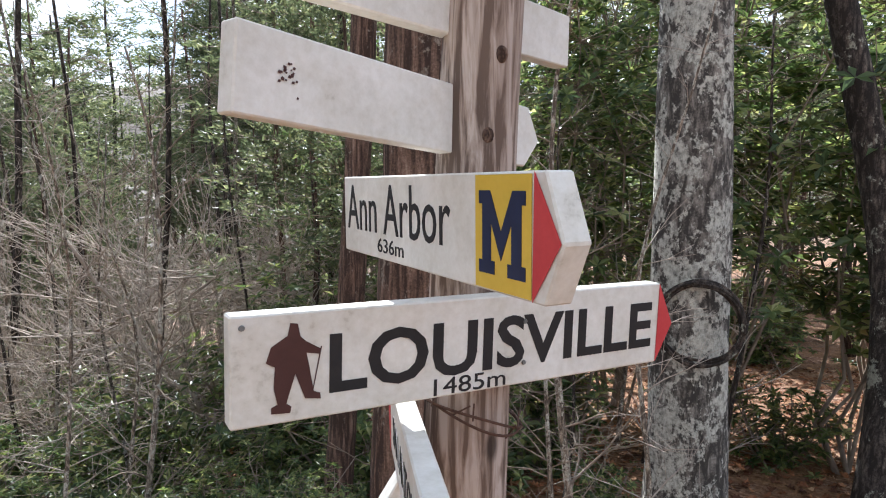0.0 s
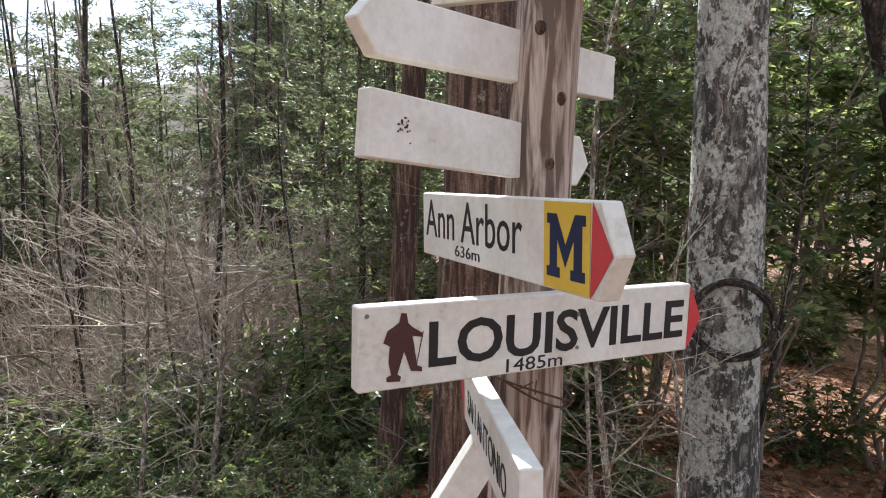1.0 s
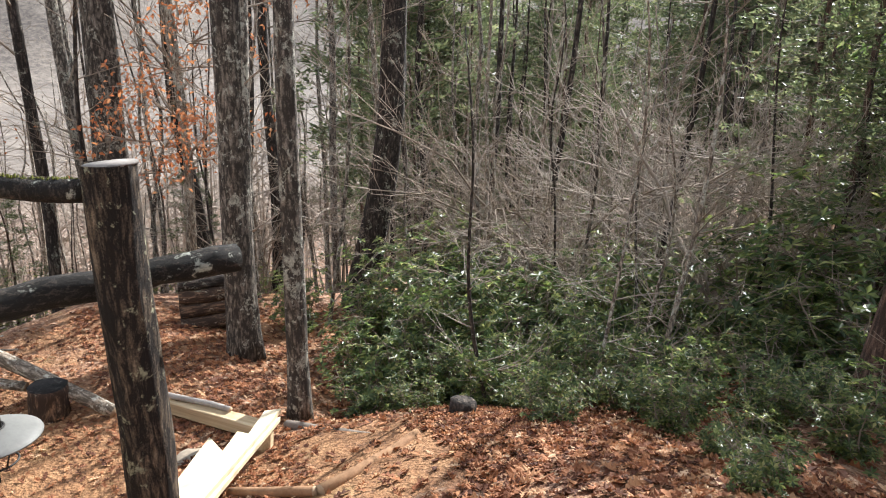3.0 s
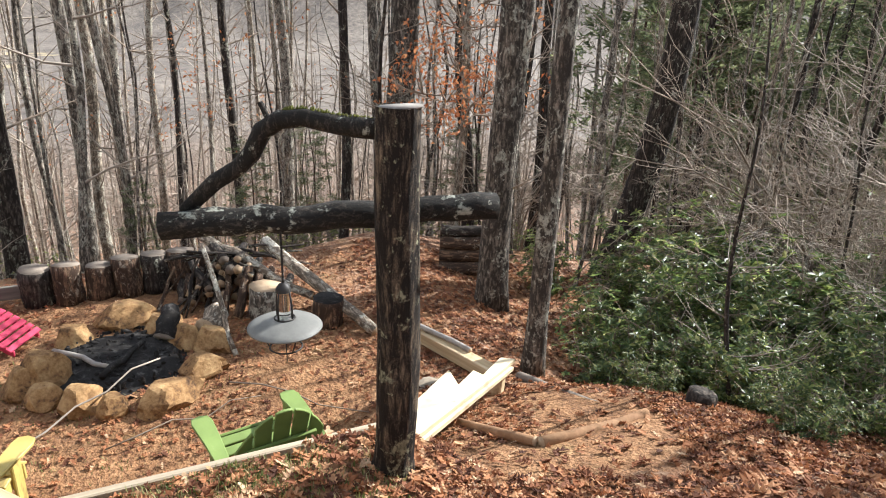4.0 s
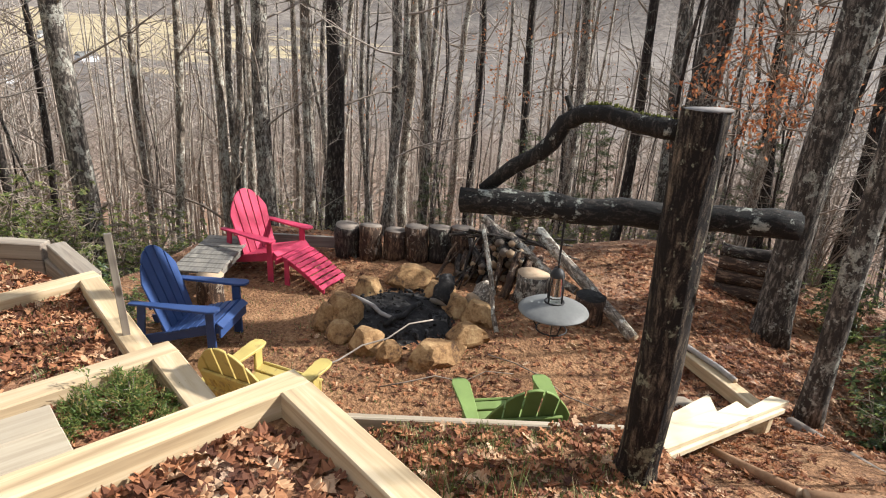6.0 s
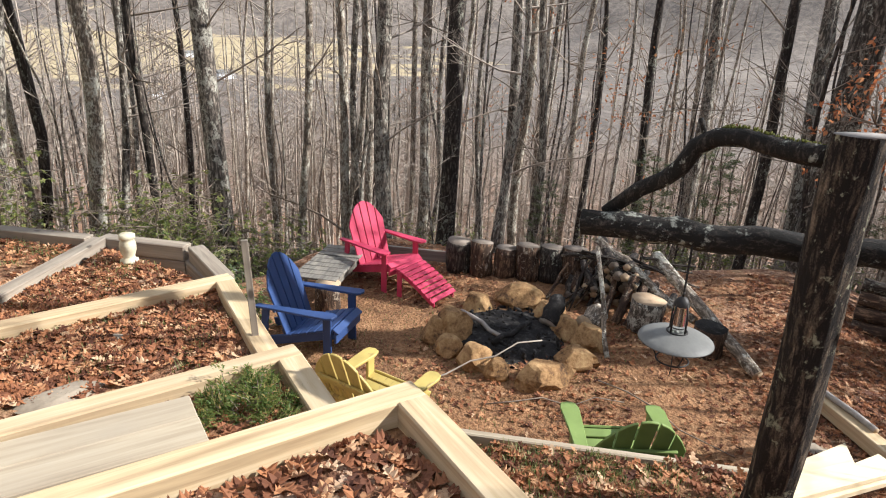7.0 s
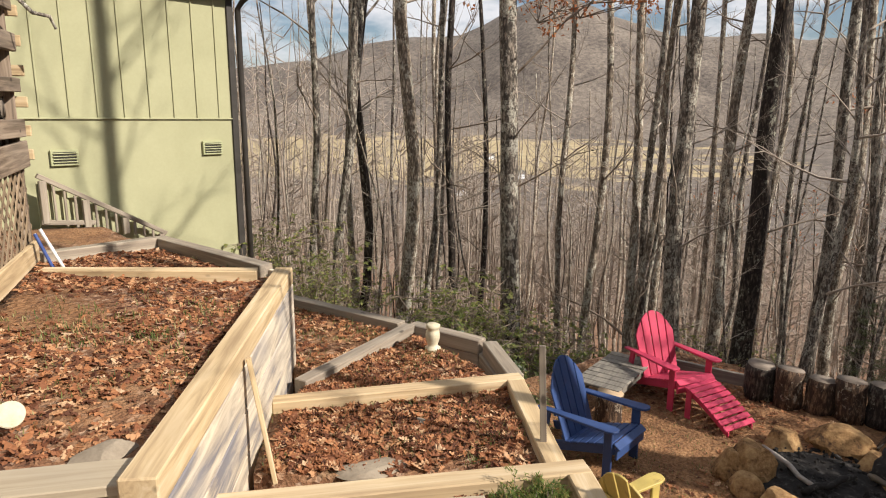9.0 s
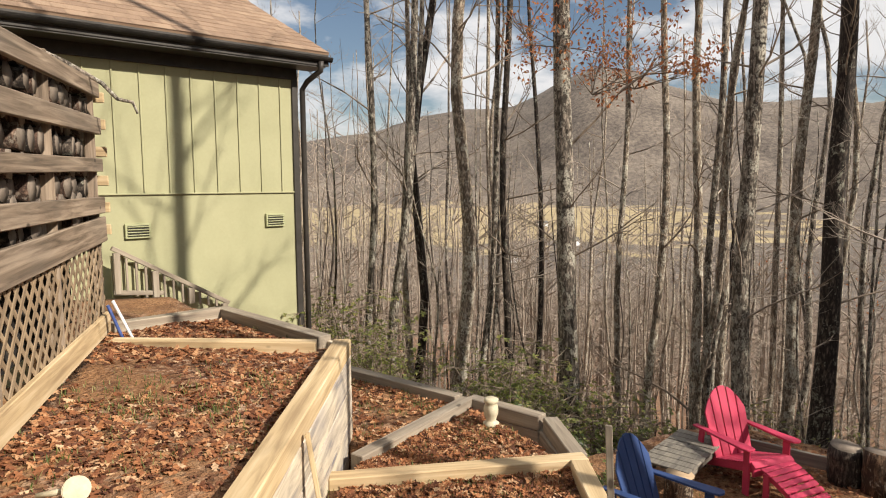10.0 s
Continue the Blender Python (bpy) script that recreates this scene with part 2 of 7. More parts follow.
M_YELLOW = paint("yellow_paint", (0.50, 0.385, 0.115), (0.27, 0.19, 0.075), 0.52)
M_GREEN = paint("green_paint", (0.19, 0.26, 0.075), (0.30, 0.32, 0.14), 0.68)
M_FRESH = wood("fresh_sawn", (0.60, 0.47, 0.28), (0.74, 0.62, 0.42), (0.80, 0.70, 0.50), grain=12.0, weather=(0.62, 0.5, 0.32), relief=0.15)
M_RACK = wood("rack_timber", (0.10, 0.072, 0.05), (0.235, 0.175, 0.125), (0.37, 0.29, 0.215), weather=(0.16, 0.135, 0.11), sharp=0.35)
M_LATTICE = wood("lattice_wood", (0.15, 0.105, 0.065), (0.28, 0.20, 0.125), (0.40, 0.30, 0.19), weather=(0.17, 0.135, 0.10), knots=False)
M_DECK = wood("deck_grey", (0.10, 0.09, 0.08), (0.20, 0.18, 0.15), (0.30, 0.27, 0.22), weather=(0.12, 0.11, 0.1))
M_BARK_LICHEN = bark("lichen_bark", (0.05, 0.044, 0.038), (0.20, 0.178, 0.152), (0.36, 0.325, 0.28), 9.0, (0.58, 0.56, 0.48), 0.495)
M_BARK_GREY = bark("grey_bark", (0.06, 0.049, 0.04), (0.27, 0.224, 0.18), (0.47, 0.405, 0.335), 9.0, (0.50, 0.47, 0.39), 0.475)
M_BARK_DARK = bark("dark_bark", (0.022, 0.017, 0.014), (0.085, 0.066, 0.053), (0.19, 0.153, 0.12), 10.0, (0.34, 0.33, 0.26), 0.44)
M_BARK_PALE = bark("pale_bark", (0.11, 0.085, 0.063), (0.36, 0.29, 0.22), (0.58, 0.49, 0.385), 11.0, (0.60, 0.56, 0.46), 0.48)
M_BARK_CEDAR = bark("cedar_bark", (0.05, 0.03, 0.022), (0.18, 0.112, 0.08), (0.32, 0.225, 0.17), 13.0, (0.30, 0.25, 0.2), 0.44, 0.08, 0.03)
M_BARK_POST = bark("mossy_bark", (0.014, 0.010, 0.008), (0.115, 0.085, 0.058), (0.27, 0.205, 0.14), 15.0, (0.34, 0.33, 0.22), 0.438, 0.17, 0.04, 0.06)
M_BARK_LIMB = bark("limb_bark", (0.014, 0.012, 0.01), (0.07, 0.056, 0.044), (0.17, 0.14, 0.11), 14.0, (0.36, 0.36, 0.30), 0.44, 0.5, 0.02, 0.015)
M_BARK_NEAR = bark("near_bark", (0.038, 0.03, 0.024), (0.17, 0.138, 0.11), (0.32, 0.268, 0.218), 9.0, (0.42, 0.40, 0.33), 0.455)
M_BARK_STUMP = bark("stump_bark", (0.045, 0.027, 0.018), (0.21, 0.128, 0.078), (0.40, 0.262, 0.165), 12.0, (0.40, 0.33, 0.25), 0.44, 0.25, 0.02, 0.03)
M_MOSS = speckle("moss", [(0.3, (0.03, 0.035, 0.008)), (0.7, (0.13, 0.13, 0.02))], 30, 120, 0.95, 0.8)
M_TWIG = speckle("twigs", [(0.3, (0.15, 0.115, 0.086)), (0.7, (0.34, 0.27, 0.205))], 1.0, 14.0, 0.9, 0.2)
M_TWIG_PALE = speckle("pale_twigs", [(0.3, (0.24, 0.195, 0.155)), (0.7, (0.47, 0.40, 0.33))], 1.0, 14.0, 0.9, 0.2)
M_CUT = speckle("cut_wood", [(0.3, (0.28, 0.19, 0.11)), (0.7, (0.48, 0.36, 0.24))], 9, 60, 0.85, 0.3)
M_PATH_LOG = speckle("bare_orange_log", [(0.3, (0.17, 0.085, 0.042)), (0.7, (0.38, 0.225, 0.12))], 7, 50, 0.9, 0.4)
M_CUT_OLD = speckle("dark_old_cut", [(0.3, (0.12, 0.095, 0.075)), (0.7, (0.27, 0.22, 0.175))], 9, 60, 0.9, 0.4)
M_CUT_TOP = speckle("grey_sawn_top", [(0.3, (0.15, 0.13, 0.115)), (0.7, (0.33, 0.30, 0.27))], 9, 60, 0.9, 0.4)
M_CUT_GREY = speckle("old_cut_wood", [(0.3, (0.20, 0.17, 0.145)), (0.7, (0.42, 0.38, 0.34))], 9, 60, 0.85, 0.3)
M_ROCK = speckle("sandstone", [(0.38, (0.06, 0.032, 0.017)), (0.48, (0.25, 0.138, 0.057)), (0.64, (0.45, 0.29, 0.135))], 4.5, 30, 0.9, 0.7, 0.03)
M_STONE = speckle("flat_stone", [(0.3, (0.15, 0.118, 0.086)), (0.7, (0.33, 0.275, 0.205))], 4.0, 40, 0.9, 0.4, 0.01)
# char for the ashes; also the painted shade behind the rack lattice
M_CHAR_AND_SHADE = speckle("char_and_shade", [(0.3, (0.008, 0.007, 0.007)), (0.54, (0.022, 0.019, 0.017)), (0.70, (0.13, 0.12, 0.11))], 14, 70, 0.95, 0.8, 0.02)
M_LAUREL = foliage("laurel_leaf", [(0.0, (0.036, 0.058, 0.02)), (0.5, (0.085, 0.122, 0.036)), (0.85, (0.185, 0.215, 0.062)), (1.0, (0.35, 0.34, 0.14))], 0.40, 0.48, 0.5, 1.8)
M_OLIVE = foliage("olive_leaf", [(0.0, (0.075, 0.095, 0.025)), (0.5, (0.15, 0.175, 0.045)), (0.85, (0.24, 0.25, 0.07)), (1.0, (0.34, 0.28, 0.12))], 0.5, 0.4, 0.45, 1.8)
M_NEEDLE = foliage("needles", [(0.0, (0.048, 0.06, 0.03)), (0.6, (0.09, 0.108, 0.05)), (1.0, (0.17, 0.175, 0.085))], 0.55, 0.3, 0.45, 2.2)
M_JUNIPER = foliage("juniper", [(0.0, (0.05, 0.085, 0.022)), (0.5, (0.12, 0.165, 0.04)), (0.85, (0.22, 0.235, 0.07)), (1.0, (0.34, 0.22, 0.09))], 0.6, 0.3, 0.45, 1.6)
M_OAKLEAF = foliage("dry_oak_leaf", [(0.0, (0.30, 0.095, 0.04)), (0.5, (0.46, 0.175, 0.07)), (1.0, (0.56, 0.28, 0.13))], 0.7, 0.3, 0.4, 1.2)
M_FALLEN = foliage("fallen_leaf", [(0.0, (0.075, 0.03, 0.018)), (0.35, (0.21, 0.083, 0.04)), (0.7, (0.36, 0.155, 0.068)), (0.9, (0.48, 0.265, 0.135)), (1.0, (0.58, 0.40, 0.25))], 0.75, 0.25, 0.15)
M_GRASS = foliage("grass_blade", [(0.0, (0.05, 0.09, 0.02)), (0.6, (0.16, 0.18, 0.05)), (1.0, (0.40, 0.34, 0.17))], 0.6, 0.3, 0.3)
M_METAL = speckle("dark_iron", [(0.3, (0.012, 0.011, 0.01)), (0.7, (0.035, 0.03, 0.027))], 20, 90, 0.55, 0.2, 0.002)
M_RUST = speckle("rusty_wire", [(0.3, (0.05, 0.025, 0.018)), (0.7, (0.13, 0.07, 0.045))], 40, 120, 0.8, 0.3, 0.002)
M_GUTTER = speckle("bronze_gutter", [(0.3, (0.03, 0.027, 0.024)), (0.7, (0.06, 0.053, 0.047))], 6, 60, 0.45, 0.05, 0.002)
M_SIDING = speckle("green_siding", [(0.3, (0.315, 0.31, 0.18)), (0.7, (0.39, 0.38, 0.23))], 1.2, 22.0, 0.75, 0.15, 0.003)
M_VENT = speckle("vent_frame", [(0.3, (0.30, 0.31, 0.17)), (0.7, (0.40, 0.41, 0.24))], 10, 60, 0.6, 0.1, 0.002)
M_SHINGLE = speckle("roof_shingle", [(0.25, (0.17, 0.105, 0.07)), (0.5, (0.30, 0.20, 0.135)), (0.8, (0.42, 0.30, 0.21))], 3.0, 160, 0.95, 0.5, 0.004)
M_DISH = speckle("feeder_metal", [(0.3, (0.125, 0.122, 0.115)), (0.7, (0.20, 0.197, 0.18))], 5, 60, 0.6, 0.1, 0.002)
M_INK = speckle("black_lettering", [(0.3, (0.014, 0.013, 0.014)), (0.8, (0.03, 0.028, 0.028))], 20, 90, 0.6, 0.05, 0.001)
M_NAVY = speckle("navy_paint", [(0.3, (0.012, 0.017, 0.05)), (0.8, (0.02, 0.028, 0.075))], 12, 60, 0.6, 0.05, 0.001)
M_MAIZE = speckle("maize_paint", [(0.3, (0.60, 0.40, 0.04)), (0.8, (0.74, 0.52, 0.07))], 12, 60, 0.6, 0.05, 0.001)
M_RED = speckle("red_paint", [(0.3, (0.42, 0.035, 0.04)), (0.8, (0.60, 0.07, 0.07))], 12, 60, 0.6, 0.05, 0.001)
M_BROWN = speckle("brown_paint", [(0.3, (0.055, 0.022, 0.018)), (0.8, (0.085, 0.035, 0.03))], 12, 60, 0.6, 0.05, 0.001)
M_CREAM = speckle("cream_ceramic", [(0.3, (0.42, 0.36, 0.24)), (0.7, (0.66, 0.60, 0.44))], 14, 60, 0.5, 0.2, 0.003)
M_WHITE = speckle("white_plastic", [(0.3, (0.62, 0.64, 0.68)), (0.7, (0.8, 0.8, 0.8))], 8, 60, 0.5, 0.1, 0.002)
M_BLUEPLASTIC = speckle("blue_plastic", [(0.3, (0.04, 0.07, 0.22)), (0.7, (0.06, 0.10, 0.30))], 8, 60, 0.5, 0.1, 0.002)


def make_glass():
    mt, nt, b = nodes_of("clear_glass")
    b.inputs["Transmission Weight"].default_value = 1.0
    b.inputs["Roughness"].default_value = 0.05
    b.inputs["Base Color"].default_value = (0.93, 0.95, 0.94, 1)
    return mt


M_GLASS = make_glass()


def make_ground():
    """Leaf litter and bare reddish earth near by; brown woods and straw-coloured fields far off."""
    mt, nt, b = nodes_of("ground")
    geo = nt.nodes.new("ShaderNodeNewGeometry")
    p = geo.outputs["Position"]
    stir = nt.nodes.new("ShaderNodeTexNoise")
    stir.inputs["Scale"].default_value, stir.inputs["Detail"].default_value = 38.0, 3.0
    nt.links.new(p, stir.inputs["Vector"])
    push = nt.nodes.new("ShaderNodeVectorMath")
    push.operation = "MULTIPLY_ADD"
    push.inputs[1].default_value = (0.055, 0.055, 0.055)
    nt.links.new(stir.outputs["Color"], push.inputs[0])
    nt.links.new(p, push.inputs[2])
    cell = voronoi(nt, push.outputs[0], 26.0, "F1", "Color")
    sep = nt.nodes.new("ShaderNodeSeparateColor")
    nt.links.new(cell, sep.inputs[0])
    edge = voronoi(nt, push.outputs[0], 26.0, "F1", "Distance")
    litter = ramp(nt, sep.outputs[0], [(0.0, (0.075, 0.033, 0.02)), (0.35, (0.17, 0.078, 0.042)), (0.7, (0.28, 0.15, 0.085)), (1.0, (0.42, 0.29, 0.20))])
    fine = noise_tex(nt, p, 30.0, 5, 0.65)
    earth = ramp(nt, math_node(nt, "ADD", math_node(nt, "MULTIPLY", fine, 0.55), math_node(nt, "MULTIPLY", noise_tex(nt, p, 3.2, 5, 0.65), 0.45)), [(0.36, (0.085, 0.04, 0.02)), (0.48, (0.22, 0.108, 0.048)), (0.58, (0.33, 0.18, 0.085)), (0.68, (0.44, 0.275, 0.145))])
    patch = noise_tex(nt, p, 0.8, 4, 0.6)
    col = mix(nt, ramp(nt, patch, [(0.42, (0, 0, 0)), (0.58, (0.85, 0.85, 0.85))]), litter, earth)
    # trodden bare earth round the fire pit and on the dirt path
    for spot, size in (((-5.6, -0.9, 0.0), 2.7), ((-3.45, 2.15, 0.7), 1.1)):
        off = nt.nodes.new("ShaderNodeVectorMath")
        off.operation = "DISTANCE"
        off.inputs[1].default_value = spot
        nt.links.new(p, off.inputs[0])
        q = math_node(nt, "ADD", math_node(nt, "DIVIDE", off.outputs["Value"], size), math_node(nt, "MULTIPLY", patch, 1.2))
        col = mix(nt, ramp(nt, math_node(nt, "MULTIPLY", q, 0.5), [(0.72, (0.9, 0.9, 0.9)), (0.86, (0, 0, 0))]), col, earth)
    green = noise_tex(nt, p, 1.7, 4, 0.65)
    col = mix(nt, ramp(nt, green, [(0.63, (0, 0, 0)), (0.72, (0.35, 0.35, 0.35))]), col, (0.09, 0.10, 0.03))
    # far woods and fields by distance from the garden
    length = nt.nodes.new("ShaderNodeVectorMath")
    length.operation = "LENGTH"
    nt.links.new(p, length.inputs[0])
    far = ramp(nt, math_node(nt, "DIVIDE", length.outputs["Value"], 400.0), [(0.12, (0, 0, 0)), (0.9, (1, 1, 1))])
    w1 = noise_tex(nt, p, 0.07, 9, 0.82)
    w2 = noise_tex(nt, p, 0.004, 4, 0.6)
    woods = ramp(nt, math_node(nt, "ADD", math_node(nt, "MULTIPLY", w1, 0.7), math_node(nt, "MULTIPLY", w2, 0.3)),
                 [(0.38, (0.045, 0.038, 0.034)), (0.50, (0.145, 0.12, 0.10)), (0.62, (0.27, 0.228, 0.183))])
    field = ramp(nt, noise_tex(nt, p, 0.02, 5, 0.6), [(0.3, (0.30, 0.235, 0.13)), (0.7, (0.46, 0.37, 0.22))])
    # one stretch of mown fields on the valley floor
    away = nt.nodes.new("ShaderNodeVectorMath")
    away.operation = "SUBTRACT"
    away.inputs[1].default_value = (-800.0, -850.0, -57.0)
    nt.links.new(p, away.inputs[0])
    flat_len = nt.nodes.new("ShaderNodeVectorMath")
    flat_len.operation = "LENGTH"
    nt.links.new(away.outputs[0], flat_len.inputs[0])
    reach = math_node(nt, "ADD", math_node(nt, "DIVIDE", flat_len.outputs["Value"], 820.0), math_node(nt, "MULTIPLY", noise_tex(nt, p, 0.008, 5, 0.65), 1.5))
    low = ramp(nt, math_node(nt, "MULTIPLY", reach, 0.5), [(0.70, (1, 1, 1)), (0.74, (0, 0, 0))])
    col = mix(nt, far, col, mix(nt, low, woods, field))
    set_in(nt, b, col, 0.95)
    h = math_node(nt, "ADD", edge, math_node(nt, "MULTIPLY", fine, 0.5))
    bump(nt, b, h, 0.7, 0.03)
    return mt


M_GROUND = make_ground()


# ---- the lie of the land ----
def clamp(v, a=0.0, b=1.0):
    return max(a, min(b, v))


def smooth(a, b, v):
    u = clamp((v - a) / (b - a))
    return u * u * (3 - 2 * u)


EDGE = [(-12.0, -4.6), (-7.0, -4.4), (-4.6, -4.75), (-3.6, -4.82), (-2.83, -4.17), (-1.63, -2.98), (-0.74, -2.40)]


def edge_x(y):
    """Outer line of the terrace beds."""
    for (y0, x0), (y1, x1) in zip(EDGE, EDGE[1:]):
        if y0 <= y <= y1:
            return x0 + (x1 - x0) * (y - y0) / (y1 - y0)
    return EDGE[0][1] if y < EDGE[0][0] else EDGE[-1][1]


def near_height(x, y):
    slope_side = 1.6 * clamp((x + 5.2) / 4.2)
    strip = 0.0 if x < -3.12 - 0.16 * (y + 0.72) else 0.92 + 0.10 * math.exp(-((y - 0.25) / 0.6) ** 2) + 0.73 * smooth(-2.4, -1.4, x)
    z = strip + (slope_side - strip) * smooth(0.95, 1.5, y)
    if y < -0.7:
        z = 0.95 if x > edge_x(y) + 0.08 else 0.0
        if x > -0.7:
            z = 1.65
    return z


def height(x, y):
    z = near_height(x, y)
    west = -8.45 + 3.45 * smooth(-3.6, -5.0, y) if y < 0 else -8.45 - 1.35 * smooth(0, 4, y)
    d = max(0.0, west - x)
    drop = 0.50 * d * smooth(0, 2.4, d)
    north = max(0.0, y - 1.8 - 0.5 * smooth(-5.0, -3.9, x) * (1 - smooth(-2.6, -1.2, x)))
    drop += 0.21 * min(north, 5.5) * smooth(0, 2.5, north) + 0.11 * max(0.0, min(north, 120.0) - 5.5)
    z -= 57.0 * (1 - math.exp(-drop / 57.0)) if drop > 0 else 0.0
    r = math.hypot(x, y)
    if r > 9:
        z += 0.25 * smooth(9, 16, r) * noise.noise(Vector((x * 0.22, y * 0.22, 0.0)))
    if r > 40:
        z += 2.2 * smooth(40, 120, r) * noise.noise(Vector((x * 0.012, y * 0.012, 3.0)))
    if r > 900:
        yaw = math.degrees(math.atan2(-x, y))
        crest = 0.138 + 0.049 * math.exp(-((yaw - 120.8) / 6.5) ** 2) - 0.048 * smooth(132, 150, yaw) + 0.02 * math.exp(-((yaw - 76) / 14.0) ** 2)
        crest += 0.014 * noise.noise(Vector((yaw * 0.11, 0.3, 7.0)))
        ridge = smooth(1750, 3000, r + 260 * noise.noise(Vector((x * 0.0012, y * 0.0012, 1.0))))
        folds = 0.5 + 0.5 * noise.noise(Vector((x * 0.0022, y * 0.0022, 5.0)))
        z += 3000 * crest * ridge * (0.86 + 0.14 * folds) - 400 * smooth(3200, 4200, r)
        z += 26 * smooth(1200, 1800, r) * noise.noise(Vector((x * 0.005, y * 0.005, 9.0)))
    return z


def axis(lo, hi, step, reach, grow):
    out = list(np.arange(lo, hi + 1e-6, step))
    s = step
    while out[-1] < reach:
        s *= grow
        out.append(out[-1] + s)
    s = step
    while out[0] > -reach:
        s *= grow
        out.insert(0, out[0] - s)
    return [float(v) for v in out]


SURF = []


def build_ground():
    xs, ys = axis(-10.5, 3.0, 0.15, 4300, 1.075), axis(-9.5, 7.0, 0.15, 4300, 1.075)
    nx = len(xs)
    verts = []
    for y in ys:
        for x in xs:
            h = height(x, y)
            if math.hypot(x, y) < 30:
                h += 0.03 * noise.noise(Vector((x * 1.3, y * 1.3, 0))) + 0.015 * noise.noise(Vector((x * 5, y * 5, 2)))
            verts.append((x, y, h))
    faces = [(j * nx + i, j * nx + i + 1, (j + 1) * nx + i + 1, (j + 1) * nx + i) for j in range(len(ys) - 1) for i in range(nx - 1)]
    SURF.append((verts, faces))
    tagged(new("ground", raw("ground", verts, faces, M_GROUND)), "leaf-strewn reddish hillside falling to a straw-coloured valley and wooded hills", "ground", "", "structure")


build_ground()


# ---- terrace beds edged with sawn timbers ----
def soil_mesh(name, corners, zs, depth=0.5, step=0.14):
    """A patch of soil inside a four-cornered outline, closed down to the ground."""
    a, b, c, d = [Vector((x, y, z)) for (x, y), z in zip(corners, zs)]
    nu, nv = max(2, int((b - a).length / step)), max(2, int((d - a).length / step))
    verts, faces = [], []
    for j in range(nv + 1):
        for i in range(nu + 1):
            u, v = i / nu, j / nv
            p = a.lerp(b, u).lerp(d.lerp(c, u), v)
            p.z += 0.03 * noise.noise(Vector((p.x * 2.3, p.y * 2.3, 1))) + 0.012 * noise.noise(Vector((p.x * 8, p.y * 8, 2)))
            verts.append(p[:])
    w = nu + 1
    for j in range(nv):
        for i in range(nu):
            faces.append((j * w + i, j * w + i + 1, (j + 1) * w + i + 1, (j + 1) * w + i))
    SURF.append((list(verts), list(faces)))
    rim = [i for i in range(w)] + [j * w + nu for j in range(1, nv + 1)] + [nv * w + i for i in reversed(range(nu))] + [j * w for j in reversed(range(1, nv))]
    start = len(verts)
    for k in rim:
        x, y, z = verts[k]
        verts.append((x, y, min(zs) - depth))
    n = len(rim)
    for k in range(n):
        faces.append((rim[k], start + k, start + (k + 1) % n, rim[(k + 1) % n]))
    return raw(name, verts, faces, M_GROUND)


def bed(label, base, soils, timbers, material=M_TIMBER):
    """soils: (corners, heights); timbers: (a, b, w, h) with a and b on the top of the outer edge line's middle."""
    t = thing("garden_bed", base, label, "garden bed", "terraced garden beds")
    off = Matrix.Translation(-Vector(base))
    for corners, zs in soils:
        part("soil", soil_mesh("soil", corners, zs), M_GROUND, t, "soil under dry brown leaves", off)
    for a, b, w, h, *rest in timbers:
        beam("timber", (a[0], a[1], a[2] - h / 2), (b[0], b[1], b[2] - h / 2), w, h, rest[0] if rest else material, t, base=base, bevel=0.008)
    return t


A0, A1, A2 = (-2.28, -0.694, 1.80), (-0.60, -2.18, 1.80), (-1.05, 0.50, 1.80)
B0, B1, B2 = (-2.861, -1.58, 1.52), (-1.35, -2.81, 1.52), (-2.38, -1.19, 1.522)
C0, C1, C2 = (-4.04, -2.78, 1.33), (-2.455, -3.917, 1.33), (-3.00, -1.83, 1.332)
D0, D1, D2 = (-4.70, -3.58, 1.25), (-4.62, -4.52, 1.25), (-2.92, -4.20, 1.25)
bed("upper corner bed of pale sawn timber filled with dry leaves", (-1.6, -0.8, 1.2),
    [([(-2.2, -0.72), (-0.72, -2.02), (-0.45, -0.8), (-1.12, 0.36)], (1.69, 1.69, 1.71, 1.71))],
    [(A0, A1, 0.14, 0.14), ((-2.185, -0.695, 1.804), A2, 0.14, 0.14), ((A0[0], A0[1], 1.657), (A1[0], A1[1], 1.657), 0.14, 0.137), ((-2.185, -0.695, 1.657), (A2[0], A2[1], 1.657), 0.14, 0.137)])
bed("timber bed with a low juniper beside plank treads", (-2.0, -1.8, 0.9),
    [([(-2.78, -1.62), (-1.35, -2.75), (-0.95, -2.35), (-2.32, -1.0)], (1.43, 1.43, 1.46, 1.46))],
    [(B0, B1, 0.14, 0.14), ((-2.758, -1.574, 1.524), B2, 0.14, 0.14), ((B0[0], B0[1], 1.377), (B1[0], B1[1], 1.377), 0.14, 0.26), ((-2.758, -1.574, 1.377), (B2[0], B2[1], 1.377), 0.14, 0.26)])
bed("wide timber bed of leaves with a dead stake", (-3.0, -2.8, 0.3),
    [([(-3.96, -2.82), (-2.45, -3.9), (-1.85, -3.25), (-3.0, -1.92)], (1.24, 1.24, 1.26, 1.26))],
    [(C0, C1, 0.14, 0.14), ((-3.934, -2.771, 1.334), C2, 0.14, 0.14), ((-3.934, -2.771, 1.19), (C2[0], C2[1], 1.188), 0.14, 1.10, M_TIMBER_GREY)])
